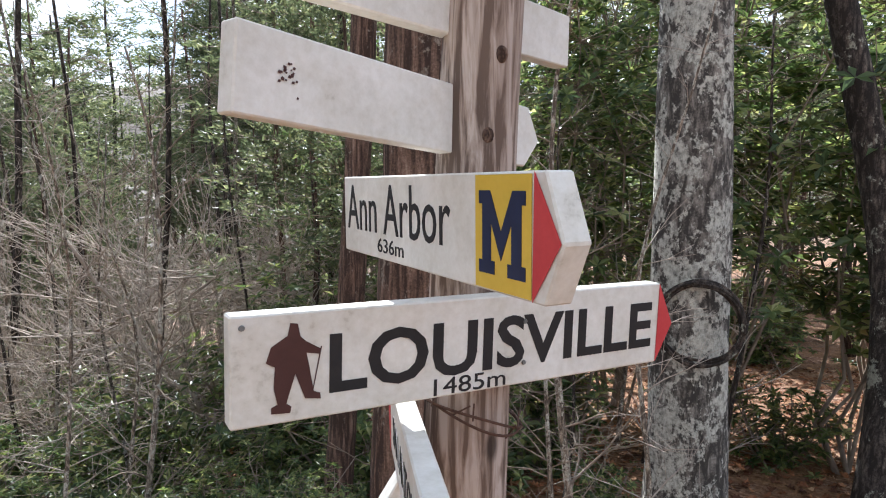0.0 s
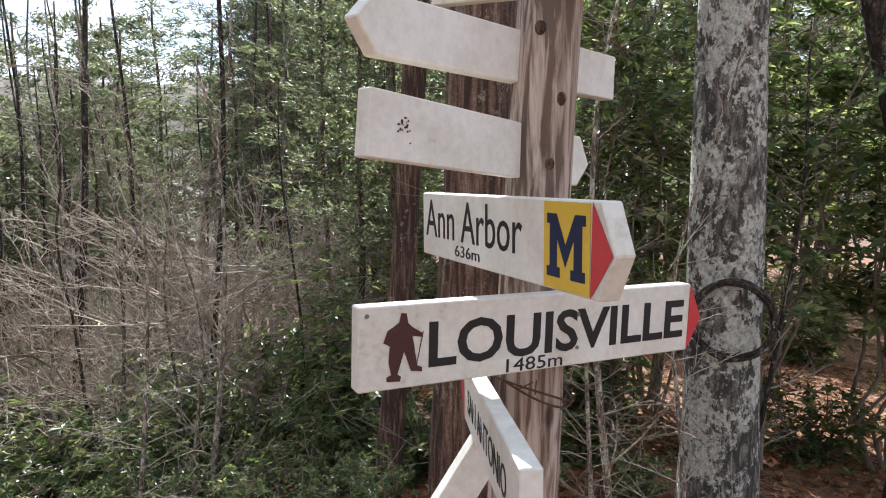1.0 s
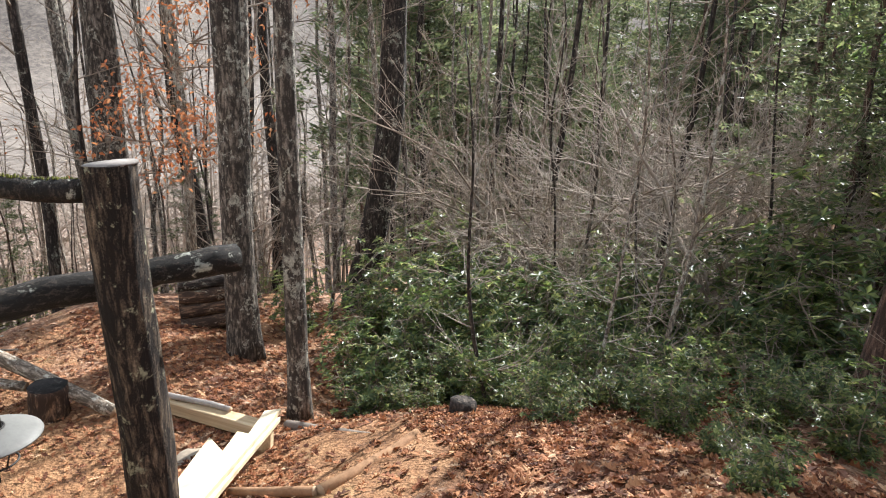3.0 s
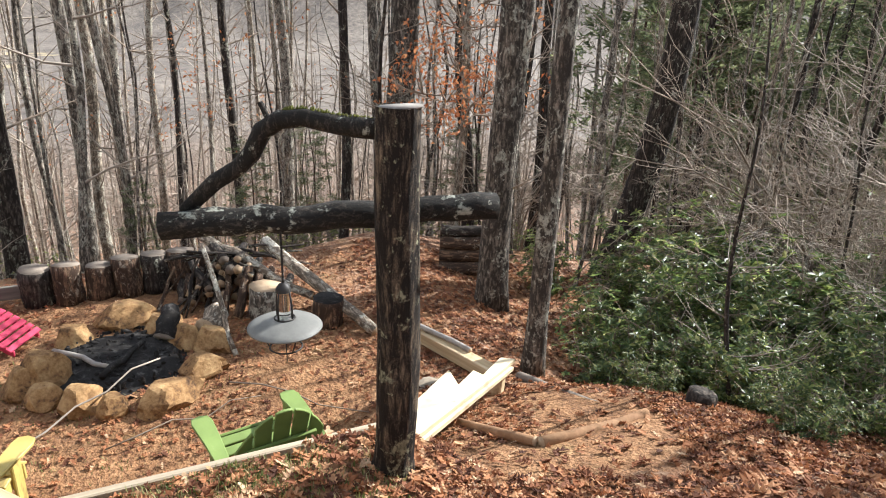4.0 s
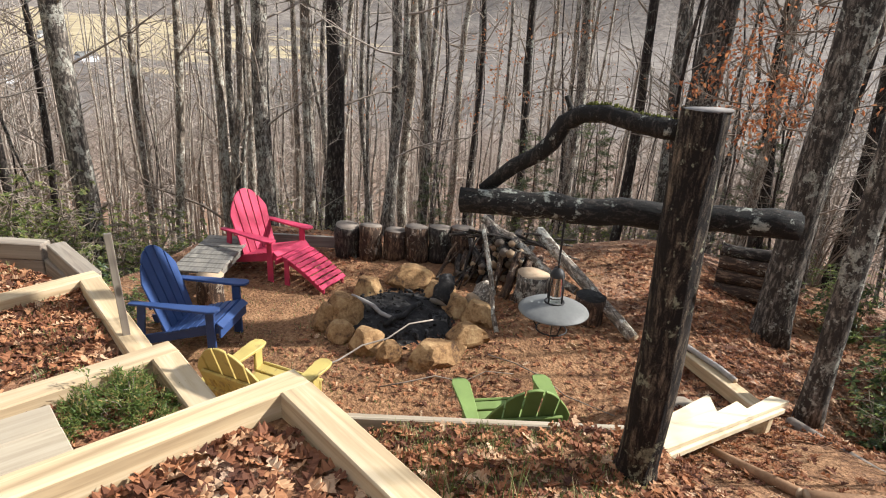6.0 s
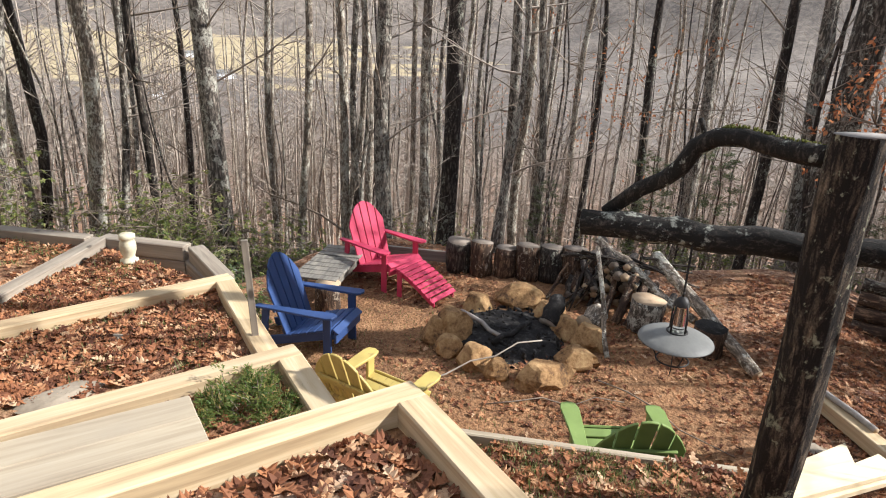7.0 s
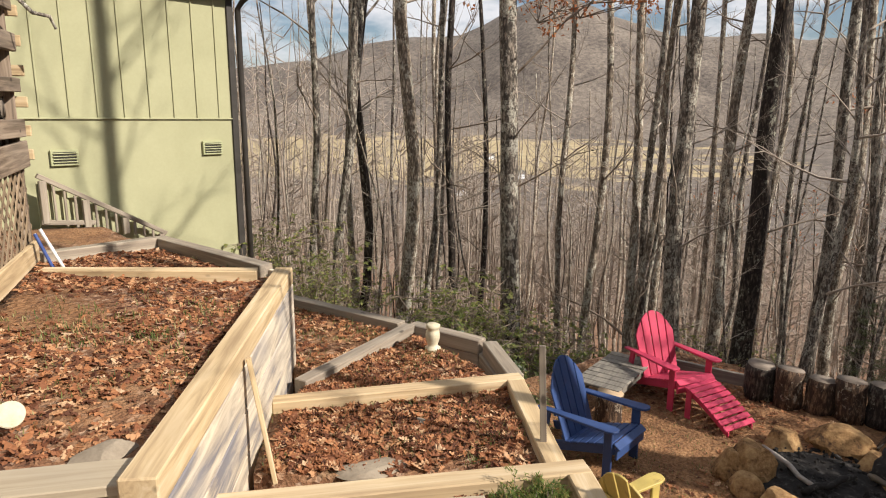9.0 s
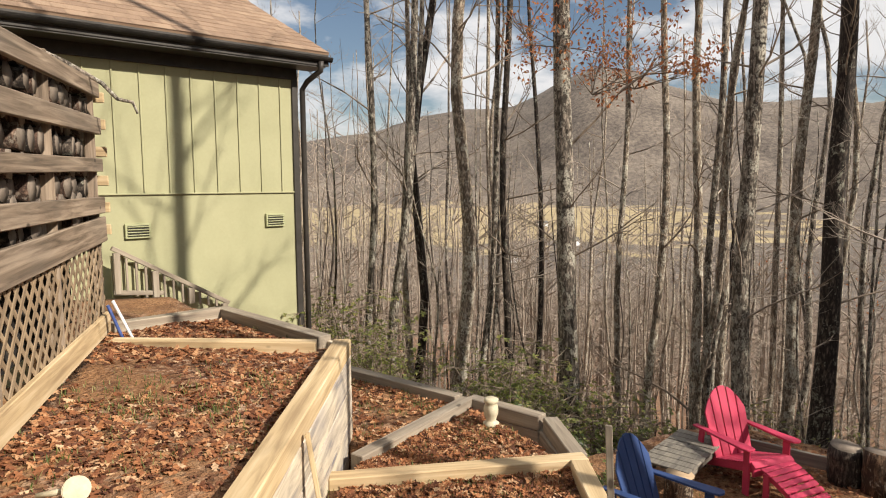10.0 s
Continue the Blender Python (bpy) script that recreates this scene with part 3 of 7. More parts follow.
bed("lowest bed edged with weathered grey timber", (-3.9, -4.2, 0.3),
    [([(-4.62, -4.48), (-2.95, -4.2), (-2.6, -3.92), (-4.05, -2.9)], (1.15, 1.18, 1.19, 1.18)), ([(-4.3, -6.4), (-3.2, -6.4), (-3.1, -4.4), (-4.55, -4.58)], (1.15, 1.2, 1.16, 1.15))],
    [(D0, (-4.18, -2.93, 1.25), 0.14, 0.14, M_TIMBER_GREY), ((-4.685, -3.66, 1.254), D1, 0.14, 0.14, M_TIMBER_GREY), ((-4.56, -4.50, 1.258), D2, 0.13, 0.14, M_TIMBER_GREY),
     ((-4.56, -4.62, 1.25), (-4.36, -6.5, 1.25), 0.13, 0.14, M_TIMBER_GREY), ((-4.70, -3.63, 1.11), (-4.18, -2.93, 1.11), 0.14, 0.95, M_TIMBER_GREY), ((-4.685, -3.66, 1.11), (D1[0], D1[1], 1.11), 0.14, 0.95, M_TIMBER_GREY)])

# upper terrace held by a tall plank wall
W0, W1 = Vector((-3.245, -4.755, 0)), Vector((-0.85, -2.37, 0))
RACK_A, RACK_B = Vector((-0.06, -3.18, 0)), Vector((-1.816, -6.41, 0))
E0 = (-3.18, -7.00, 2.05)


def upper_terrace():
    base = (-2.0, -4.6, 1.0)
    t = thing("garden_bed", base, "raised leaf-covered bed behind a tall streaked plank wall", "garden bed", "terraced garden beds")
    off = Matrix.Translation(-Vector(base))
    part("soil", soil_mesh("soil", [(-3.2, -4.8), (-1.02, -2.62), (-0.06, -3.25), (-1.8, -6.35)], (1.94, 1.94, 2.0, 2.08), 1.0), M_GROUND, t, "soil under dry brown leaves", off)
    part("soil", soil_mesh("soil", [(-3.15, -6.95), (-3.2, -4.85), (-1.7, -6.05), (-1.85, -6.85)], (1.94, 1.94, 2.03, 2.02), 1.0), M_GROUND, t, "soil under dry brown leaves", off)
    part("soil", soil_mesh("soil", [(-3.3, -8.75), (-3.15, -7.0), (-1.9, -6.85), (-1.7, -8.9)], (1.94, 1.93, 1.98, 2.05), 1.0), M_GROUND, t, "soil under thin grass", off)
    u = (W1 - W0).normalized()
    nrm = Vector((u.y, -u.x, 0))
    if nrm.x > 0:
        nrm = -nrm
    beam("timber", W0 + Vector((0, 0, 1.98)) - nrm * 0.03, W1 + Vector((0, 0, 1.98)) - nrm * 0.03, 0.15, 0.14, M_TIMBER, t, base=base, bevel=0.008)
    for i in range(4):
        beam("plank", W0 + nrm * 0.02 + Vector((0, 0, 1.77 - 0.27 * i)), W1 + nrm * (0.02 + 0.002 * (i % 2)) + Vector((0, 0, 1.77 - 0.27 * i)), 0.05, 0.266, M_PLY, t, "grey-streaked plank", base=base)
    beam("plank", W0 + Vector((0.02, -0.03, 1.55)), Vector((-3.22, -7.0, 1.55)), 0.05, 0.9, M_PLY, t, "grey-streaked plank", base=base)
    beam("timber", (-3.03, -4.90, 1.978), (-1.72, -6.05, 2.03), 0.14, 0.14, M_TIMBER, t, base=base)
    beam("timber", (-3.18, -4.98, 1.984), (E0[0], E0[1], 1.984), 0.14, 0.14, M_TIMBER_GREY, t, base=base)
    beam("timber", (-3.12, -6.95, 1.988), (-1.95, -6.78, 2.03), 0.14, 0.14, M_TIMBER_GREY, t, base=base)


upper_terrace()


# ---- the house ----
def house():
    base = (-4.72, -9.05, 0.6)
    t = thing("house", (-5.61, -9.13, 0.6), "pale green board-and-batten house with a brown shingle roof", "house", turn=-4.0)
    off = Matrix.Translation(-Vector(base))

    def put(name, bm, mt, x, y, z, label="", parent=None):
        return part(name, bm, mt, parent or t, label, off @ Matrix.Translation((x, y, z)))

    put("wall", box(9.0, 0.16, 5.6, 0.0), M_SIDING, -4.72 + 4.5, -9.13, 2.4, "green plywood siding")
    put("wall", box(0.16, 6.4, 5.6, 0.0), M_SIDING, -4.642, -12.4, 2.398, "green plywood siding")
    put("wall", box(9.0, 0.16, 5.6, 0.0), M_SIDING, -4.72 + 4.5, -15.6, 2.4)
    for i in range(14):
        x = -4.41 + 0.342 * i
        put("batten", box(0.018, 0.02, 1.75, 0.003), M_SIDING, x, -9.04, 4.17)
    put("ledge", box(8.9, 0.03, 0.02, 0.003), M_SIDING, -0.2, -9.035, 3.30)
    put("corner_board", box(0.10, 0.03, 5.3, 0.004), M_GUTTER, -4.66, -9.033, 2.45, "dark corner trim")
    # roof: two slopes along x
    pitch = radians(26)
    run = 4.1
    for s, y0 in ((1, -8.62), (-1, -16.1)):
        m = off @ Matrix.Translation((0.0, y0 - s * run / 2, 5.43 + math.tan(pitch) * run / 2)) @ Matrix.Rotation(-s * pitch, 4, "X")
        roof = part("roof", box(10.1, run / math.cos(pitch), 0.05, 0.0), M_SHINGLE, t, "brown asphalt shingles", m)
        if s == 1:
            r = random.Random(3)
            rows = 18
            per = run / math.cos(pitch) / rows
            verts, faces = [], []
            for k in range(rows):
                x = -5.05
                while x < 2.5:
                    w = r.uniform(0.16, 0.30)
                    y = run / math.cos(pitch) / 2 - (k + 0.5) * per
                    lift = r.uniform(0.004, 0.009)
                    b0 = len(verts)
                    for dx in (0.002, w - 0.004):
                        for dy, dz in ((per * 0.52, 0.026 + lift), (-per * 0.52, 0.0265), (per * 0.52, 0.024)):
                            verts.append((x + dx, y + dy, dz))
                    faces += [(b0, b0 + 1, b0 + 4, b0 + 3), (b0 + 2, b0, b0 + 3, b0 + 5)]
                    x += w
            part("shingles", raw("shingles", verts, faces, M_SHINGLES, False), None, roof, "courses of brown shingle tabs", kind="stuff")
    put("fascia", box(10.1, 0.03, 0.18, 0.004), M_GUTTER, 0.0, -8.64, 5.33, "dark fascia")
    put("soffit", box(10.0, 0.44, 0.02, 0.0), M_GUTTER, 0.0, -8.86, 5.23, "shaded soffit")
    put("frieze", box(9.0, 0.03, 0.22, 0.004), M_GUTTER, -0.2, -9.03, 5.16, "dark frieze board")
    # gutter: half round trough
    bm = bmesh.new()
    ring = []
    for x in (-5.08, 4.95):
        ring.append([bm.verts.new((x, -8.60 + 0.065 * math.cos(a) + 0.0, 5.37 + 0.07 * math.sin(a))) for a in [math.pi + math.pi * k / 8 for k in range(9)]])
    for k in range(8):
        bm.faces.new((ring[0][k], ring[0][k + 1], ring[1][k + 1], ring[1][k]))
    bmesh.ops.solidify(bm, geom=bm.faces[:], thickness=0.006)
    part("gutter", bm, M_GUTTER, t, "dark bronze gutter", off)
    verts, faces = [], []
    tube(verts, faces, [(-4.90, -8.6, 5.31), (-4.90, -8.62, 5.17), (-4.82, -8.90, 5.03), (-4.77, -8.98, 4.91), (-4.77, -8.98, 3.3), (-4.77, -8.98, 0.2)], [0.045] * 6, 8)
    part("downspout", raw("downspout", verts, faces, M_GUTTER), None, t, "dark bronze downspout", off)
    for x, w in ((-2.24, 0.33), (-4.26, 0.31)):
        v = put("vent", box(w, 0.05, 0.20, 0.004), M_VENT, x, -9.03, 2.80 if x > -3 else 2.87, "louvred crawl-space vent")
        # dark plate on the vent face, the opening's shade put into its colour
        part("vent_hole", box(w - 0.06, 0.01, 0.15, 0.0), M_METAL, v, "", Matrix.Translation((0, 0.024, 0)))
        for k in range(4):
            part("louvre", box(w - 0.05, 0.02, 0.012, 0.002), M_VENT, v, "", Matrix.Translation((0, 0.034, -0.055 + 0.037 * k)) @ Matrix.Rotation(0.6, 4, "X"))


def make_shingle():
    mt, nt, b = nodes_of("shingle_tab")
    geo = nt.nodes.new("ShaderNodeNewGeometry")
    v = coords(nt, "Object")
    col = ramp(nt, geo.outputs["Random Per Island"], [(0.0, (0.20, 0.125, 0.085)), (0.5, (0.31, 0.205, 0.14)), (1.0, (0.40, 0.28, 0.19))])
    g = noise_tex(nt, v, 120, 4, 0.7)
    set_in(nt, b, mix(nt, 0.5, col, ramp(nt, g, [(0.35, (0.14, 0.09, 0.06)), (0.7, (0.42, 0.31, 0.22))])), 0.95)
    bump(nt, b, g, 0.5, 0.003)
    return mt


M_SHINGLES = make_shingle()
house()


# slatted skirt fence that steps down in front of the house
def skirt():
    base = (-3.4, -8.95, 1.6)
    t = thing("skirt_fence", base, "low sloping slatted fence against the house", "fence")
    a, b = Vector((-2.69, -8.98, 2.62)), Vector((-4.20, -8.88, 1.72))
    beam("rail", a, b, 0.07, 0.06, M_TIMBER_GREY, t, base=base)
    beam("rail", a - Vector((0, 0, 0.58)), Vector((-3.3, -8.94, 1.97)), 0.05, 0.06, M_TIMBER_GREY, t, base=base)
    for i in range(13):
        p = a.lerp(b, (i + 0.4) / 13)
        low = max(1.5, 2.02 - 0.03 * i)
        if p.z - 0.06 > low:
            beam("slat", (p.x, p.y + 0.01, p.z - 0.04), (p.x, p.y + 0.01, low), 0.03 if i % 4 else 0.08, 0.03 if i % 4 else 0.06, M_TIMBER_GREY, t, base=base, up=(0, 1, 0))
    for i in range(9):
        p = a.lerp(b, i / 9)
        q = a.lerp(b, (i + 1) / 9)
        part("panel", box(abs(q.x - p.x), 0.02, 1.0, 0.0), M_SIDING, t, "", Matrix.Translation(-Vector(base)) @ Matrix.Translation(((p.x + q.x) / 2, -9.04, (p.z + q.z) / 2 - 0.56)))


skirt()


# ---- firewood rack with a lattice skirt ----
def rack():
    base = (RACK_B.x, RACK_B.y, 2.0)
    t = thing("firewood_rack", base, "weathered timber rack over a diagonal lattice skirt", "firewood rack")
    u = (RACK_B - RACK_A).normalized()
    back = Vector((-u.y, u.x, 0))
    if back.x < 0:
        back = -back
    n = (RACK_B - RACK_A).length

    def at(s, z, d=0.0):
        p = RACK_A + u * s + back * d
        return (p.x, p.y, z)

    near = -0.4
    for z0, z1, h in ((4.17, 4.26, 0.14), (3.84, 3.94, 0.145), (3.50, 3.60, 0.115), (3.25, 3.245, 0.145), (2.93, 3.03, 0.22)):
        beam("rail", at(near, z0), at(n + 0.05, z1), 0.045, h, M_RACK, t, "brown weathered rail", base=base)
    for s in (near + 0.1, 1.15, 2.35, n - 0.03):
        beam("upright", at(s, 2.0, 0.07), at(s, 4.34, 0.07), 0.09, 0.09, M_RACK, t, base=base, up=(0, 1, 0))
        beam("upright", at(s, 2.0, 0.55), at(s, 4.36, 0.55), 0.09, 0.09, M_RACK, t, base=base, up=(0, 1, 0))
    for k, z in enumerate((4.20, 3.96, 3.72, 3.46, 3.22, 3.02)):
        beam("end_slat", at(n + 0.10, z, -0.05), at(n + 0.10, z, 0.62), 0.03, 0.09, M_TIMBER, t, "pale end slat", base=base)
        beam("back_rail", at(near, z - 0.08, 0.62), at(n, z, 0.62), 0.03, 0.13, M_TIMBER_GREY, t, base=base)
    beam("floor", at(near, 3.0, 0.32), at(n, 3.0, 0.32), 0.5, 0.04, M_TIMBER_GREY, t, base=base)
    beam("base_board", at(near, 2.15, 0.0), at(n, 2.19, 0.0), 0.04, 0.18, M_TIMBER, t, "pale base board", base=base)
    # lattice: two layers of diagonal slats
    z0, z1 = 2.24, 2.90
    hgt = z1 - z0
    for layer, sgn in ((0.02, 1), (0.0265, -1)):
        s = near
        while s < n:
            a, b = (s, z0), (s + hgt * 0.95, z1)
            if sgn < 0:
                a, b = (s, z1), (s + hgt * 0.95, z0)
            if b[0] > n:
                f = (n - a[0]) / (b[0] - a[0])
                b = (n, a[1] + (b[1] - a[1]) * f)
            if b[0] - a[0] > 0.03:
                beam("lattice_slat", at(a[0], a[1], layer), at(b[0], b[1], layer), 0.036, 0.006, M_LATTICE, t, base=base, bevel=0.0, up=tuple(back))
            s += 0.15
    # near-black board added behind the lattice to stand for the shade inside
    beam("back_board", at(near, 2.58, 0.3), at(n, 2.58, 0.3), 0.03, 0.76, M_CHAR_AND_SHADE, t, base=base)
    # firewood
    r = random.Random(11)
    meshes = []
    for k in range(6):
        verts, faces = [], []
        ln = r.uniform(0.40, 0.52)
        rad = r.uniform(0.055, 0.10)
        sides = r.choice((5, 6, 9))
        tube(verts, faces, wavy((0, 0, 0), (ln, 0, 0), 3, 0.006, r), [rad, rad * 0.97, rad * 0.95, rad * 0.92], sides, True, 0.14, r)
        me = raw("firewood", verts, faces, M_BARK_CEDAR if k % 2 else M_BARK_DARK)
        me.materials.append(M_CUT_OLD)
        me.polygons[-1].material_index = me.polygons[-2].material_index = 1
        meshes.append(me)
    for lev, (zb, zt) in enumerate(((3.03, 3.30), (3.30, 3.62), (3.62, 3.98), (3.98, 4.30))):
        s = near + 0.15
        while s < n - 0.1:
            for row in range(2):
                p = at(s + r.uniform(-0.02, 0.02), zb + 0.085 + 0.15 * row + 0.03 * s / n, 0.06 + r.uniform(-0.03, 0.04))
                ang = math.atan2(back.y, back.x) + r.uniform(-0.12, 0.12)
                tagged(part("firewood_log", r.choice(meshes), None, None, "", Matrix.Translation(p) @ Matrix.Rotation(ang, 4, "Z") @ Matrix.Rotation(r.uniform(0, 6.28), 4, "X")), "split grey-barked firewood log stacked in the rack", "firewood", "stacked firewood")
            s += r.uniform(0.17, 0.23)


rack()


# ---- chairs round the fire ----
def outline(pts, thick, bevel=0.004):
    """A flat board from an outline in its own xy, thick along z."""
    bm = bmesh.new()
    face = bm.faces.new([bm.verts.new((x, y, 0)) for x, y in pts])
    out = bmesh.ops.extrude_face_region(bm, geom=[face])
    bmesh.ops.translate(bm, vec=(0, 0, thick), verts=[v for v in out["geom"] if isinstance(v, bmesh.types.BMVert)])
    bmesh.ops.recalc_face_normals(bm, faces=bm.faces[:])
    if bevel:
        bmesh.ops.bevel(bm, geom=bm.edges[:], offset=bevel, segments=1, affect="EDGES")
    return bm


def slat_outline(length, w0, w1, top):
    """A back slat, wider at the top, with a slanted rounded end: top gives the extra height at its two sides."""
    pts = [(0, -w0 / 2), (length + top[0], -w1 / 2)]
    for k in range(1, 4):
        u = k / 4
        pts.append((length + top[0] + (top[1] - top[0]) * u + 0.012 * math.sin(math.pi * u), -w1 / 2 + w1 * u))
    pts += [(length + top[1], w1 / 2), (0, w0 / 2)]
    return pts


def adirondack(where, turn, material, label):
    """A slatted garden chair; it faces its own +x, its front legs stand at x = 0.30."""
    t = thing("adirondack_chair", where, label, "chair", "chairs round the fire pit", "", turn)
    # stringers from the seat front down to the back feet
    for s in (-1, 1):
        beam("stringer", (0.36, s * 0.255, 0.33), (-0.62, s * 0.255, 0.055), 0.024, 0.10, material, t)
        beam("front_leg", (0.30, s * 0.282, 0.0), (0.30, s * 0.282, 0.53), 0.09, 0.026, material, t, up=(0, 1, 0))
        beam("back_leg", (-0.42, s * 0.30, 0.02), (-0.36, s * 0.30, 0.53), 0.08, 0.026, material, t, up=(0, 1, 0))
        arm = [(-0.46, -0.035), (-0.20, -0.045), (0.10, -0.065), (0.34, -0.075), (0.40, -0.055), (0.42, 0.0), (0.40, 0.055), (0.34, 0.068), (0.10, 0.05), (-0.20, 0.04), (-0.46, 0.035)]
        part("armrest", outline(arm, 0.024), material, t, "", pose(0, s * 0.325, 0.53, 0, -1.5, 0))
    # seat slats follow the dip of the stringers
    for k in range(7):
        x = 0.385 - 0.088 * k
        z = 0.385 - 0.028 * k - (0.03 if k == 0 else 0)
        part("seat_slat", box(0.078, 0.56, 0.022, 0.005), material, t, "", pose(x, 0, z + 0.012, 0, -16 if k else 35, 0))
    part("front_apron", box(0.024, 0.56, 0.12, 0.004), material, t, "", pose(0.385, 0, 0.30, 0, 0, 0))
    # fan back
    lean = 19.0
    for k in range(5):
        o = k - 2
        m = pose(-0.15, 0, 0.20, 0, 0, 0) @ Matrix.Rotation(radians(-90 - lean), 4, "Y") @ Matrix.Rotation(radians(o * 1.3), 4, "Z")
        length = 0.82 - 0.045 * o * o
        slope = 0.040 * o
        part("back_slat", outline([(x, y + o * 0.108) for x, y in slat_outline(length, 0.098, 0.110, (slope, -slope) if o else (0, 0))], 0.02), material, t, "", m)
    part("back_brace", box(0.03, 0.60, 0.07, 0.004), material, t, "", pose(-0.285, 0, 0.50, 0, -lean, 0))
    part("back_brace", box(0.03, 0.50, 0.07, 0.004), material, t, "", pose(-0.20, 0, 0.24, 0, -lean, 0))
    part("back_brace", box(0.024, 0.46, 0.06, 0.004), material, t, "", pose(-0.365, 0, 0.70, 0, -lean, 0))
    return t


def facing(dx, dy):
    return math.degrees(math.atan2(dy, dx))


adirondack((-7.38, -2.76, 0.0), facing(0.43, 0.90), M_PINK, "weathered pink slatted garden chair by a matching footrest")
adirondack((-5.42, -2.79, 0.0), facing(0.035, 1.0), M_BLUE, "dark blue slatted garden chair on bare earth")
adirondack((-4.14, -1.63, 0.0), facing(-0.95, 0.31), M_YELLOW, "faded yellow slatted garden chair below the beds")
adirondack((-4.04, 0.30, 0.0), facing(-0.965, -0.265), M_GREEN, "faded green slatted garden chair with its back uphill")


def footrest(where, turn):
    t = thing("footrest", where, "pink slatted footrest in front of its chair", "footrest", "", "", turn)

    def rise(x):
        return 0.37 - 0.30 * max(0.0, (x + 0.36) / 0.585) ** 1.35

    xs = [-0.36 + 0.065 * k for k in range(10)]
    for s in (-1, 1):
        rail = [(x, rise(x) - 0.012) for x in xs] + [(x, max(0.0, rise(x) - 0.085)) for x in reversed(xs)]
        part("side_rail", outline(rail, 0.024), M_PINK, t, "", pose(0, s * 0.20 + 0.012, 0, 90, 0, 0))
        beam("leg", (-0.30, s * 0.225, 0.0), (-0.30, s * 0.225, 0.33), 0.07, 0.024, M_PINK, t, up=(0, 1, 0))
    for k in range(9):
        x = -0.328 + 0.066 * k
        tilt = math.degrees(math.atan2(rise(x - 0.04) - rise(x + 0.04), 0.08))
        part("slat", box(0.060, 0.50, 0.02, 0.005), M_PINK, t, "", pose(x, 0, rise(x), 0, tilt, 0))
    return t


footrest((-7.03, -2.02, 0.0), facing(0.34, 0.94))


# ---- fire ring ----
def rock_mesh(name, size, seed, material=M_ROCK, sub=2, rough=0.32):
    bm = bmesh.new()
    bmesh.ops.create_icosphere(bm, subdivisions=sub + 1, radius=1.0)
    o = Vector((seed * 3.7, seed * 1.3, seed * 7.1))
    for v in bm.verts:
        d = v.co.normalized()
        k = 1 + rough * noise.noise(d * 1.2 + o) + 0.16 * noise.noise(d * 3.1 + o) + 0.06 * noise.noise(d * 8 + o)
        q = d * k
        for ax in ((0.8, 0.2, 0.55), (-0.5, 0.7, 0.5), (0.1, -0.8, 0.6), (0.0, 0.1, 1.0), (-0.8, -0.4, 0.3)):
            a = Vector(ax).normalized()
            lim = 0.66 + 0.2 * noise.noise(a * 2 + o)
            e = q.dot(a) - lim
            if e > 0:
                q -= a * e * 0.95
        v.co = Vector((q.x * size[0], q.y * size[1], max(-0.55, q.z) * size[2]))
    for f in bm.faces:
        f.smooth = False
    me = mesh_of(bm, name)
    me.materials.append(material)
    return me


RING = [(-6.16, -1.50, 0.22, 0.20, 0.25), (-6.02, -1.66, 0.15, 0.15, 0.19), (-6.92, -1.39, 0.19, 0.16, 0.17), (-7.28, -0.92, 0.24, 0.28, 0.19), (-7.02, -0.55, 0.20, 0.18, 0.15),
        (-6.46, -0.05, 0.20, 0.17, 0.19), (-6.00, -0.13, 0.18, 0.22, 0.15), (-5.52, -0.41, 0.20, 0.29, 0.18), (-5.48, -0.86, 0.13, 0.13, 0.15), (-5.60, -1.13, 0.17, 0.16, 0.19), (-5.80, -1.43, 0.15, 0.15, 0.14)]
for i, (x, y, a, b, c) in enumerate(RING):
    a, b, c = a * 1.12, b * 1.12, c * 1.12
    single("rock", rock_mesh("rock", (a, b, c), i + 1), None, "rough tan sandstone rock in the fire ring", "rock", "fire ring rocks", "", pose(x, y, c * 0.42, 0, 0, rng.uniform(0, 90)))


def ash():
    verts, faces = [(-6.38, -0.92, 0.06)], []
    rings, n = 26, 90
    for j in range(1, rings + 1):
        for k in range(n):
            a = 2 * math.pi * k / n
            q = 0.82 * j / rings * (1 + 0.08 * noise.noise(Vector((math.cos(a), math.sin(a), 0)) * 2))
            x, y = -6.38 + q * math.cos(a) * 0.92, -0.92 + q * math.sin(a) * 0.9
            z = 0.065 - 0.085 * smooth(0.6, 1.0, j / rings) + 0.025 * noise.noise(Vector((x * 5, y * 5, 0))) + 0.010 * noise.noise(Vector((x * 21, y * 21, 0)))
            verts.append((x, y, z))
    for k in range(n):
        faces.append((0, 1 + k, 1 + (k + 1) % n))
    for j in range(rings - 1):
        for k in range(n):
            a, b = 1 + j * n + k, 1 + j * n + (k + 1) % n
            faces.append((a, b, b + n, a + n))
    tagged(new("ash_bed", raw("ash_bed", verts, faces, M_CHAR_AND_SHADE)), "black charcoal and ash in the fire ring", "ash", "", "stuff")


ash()


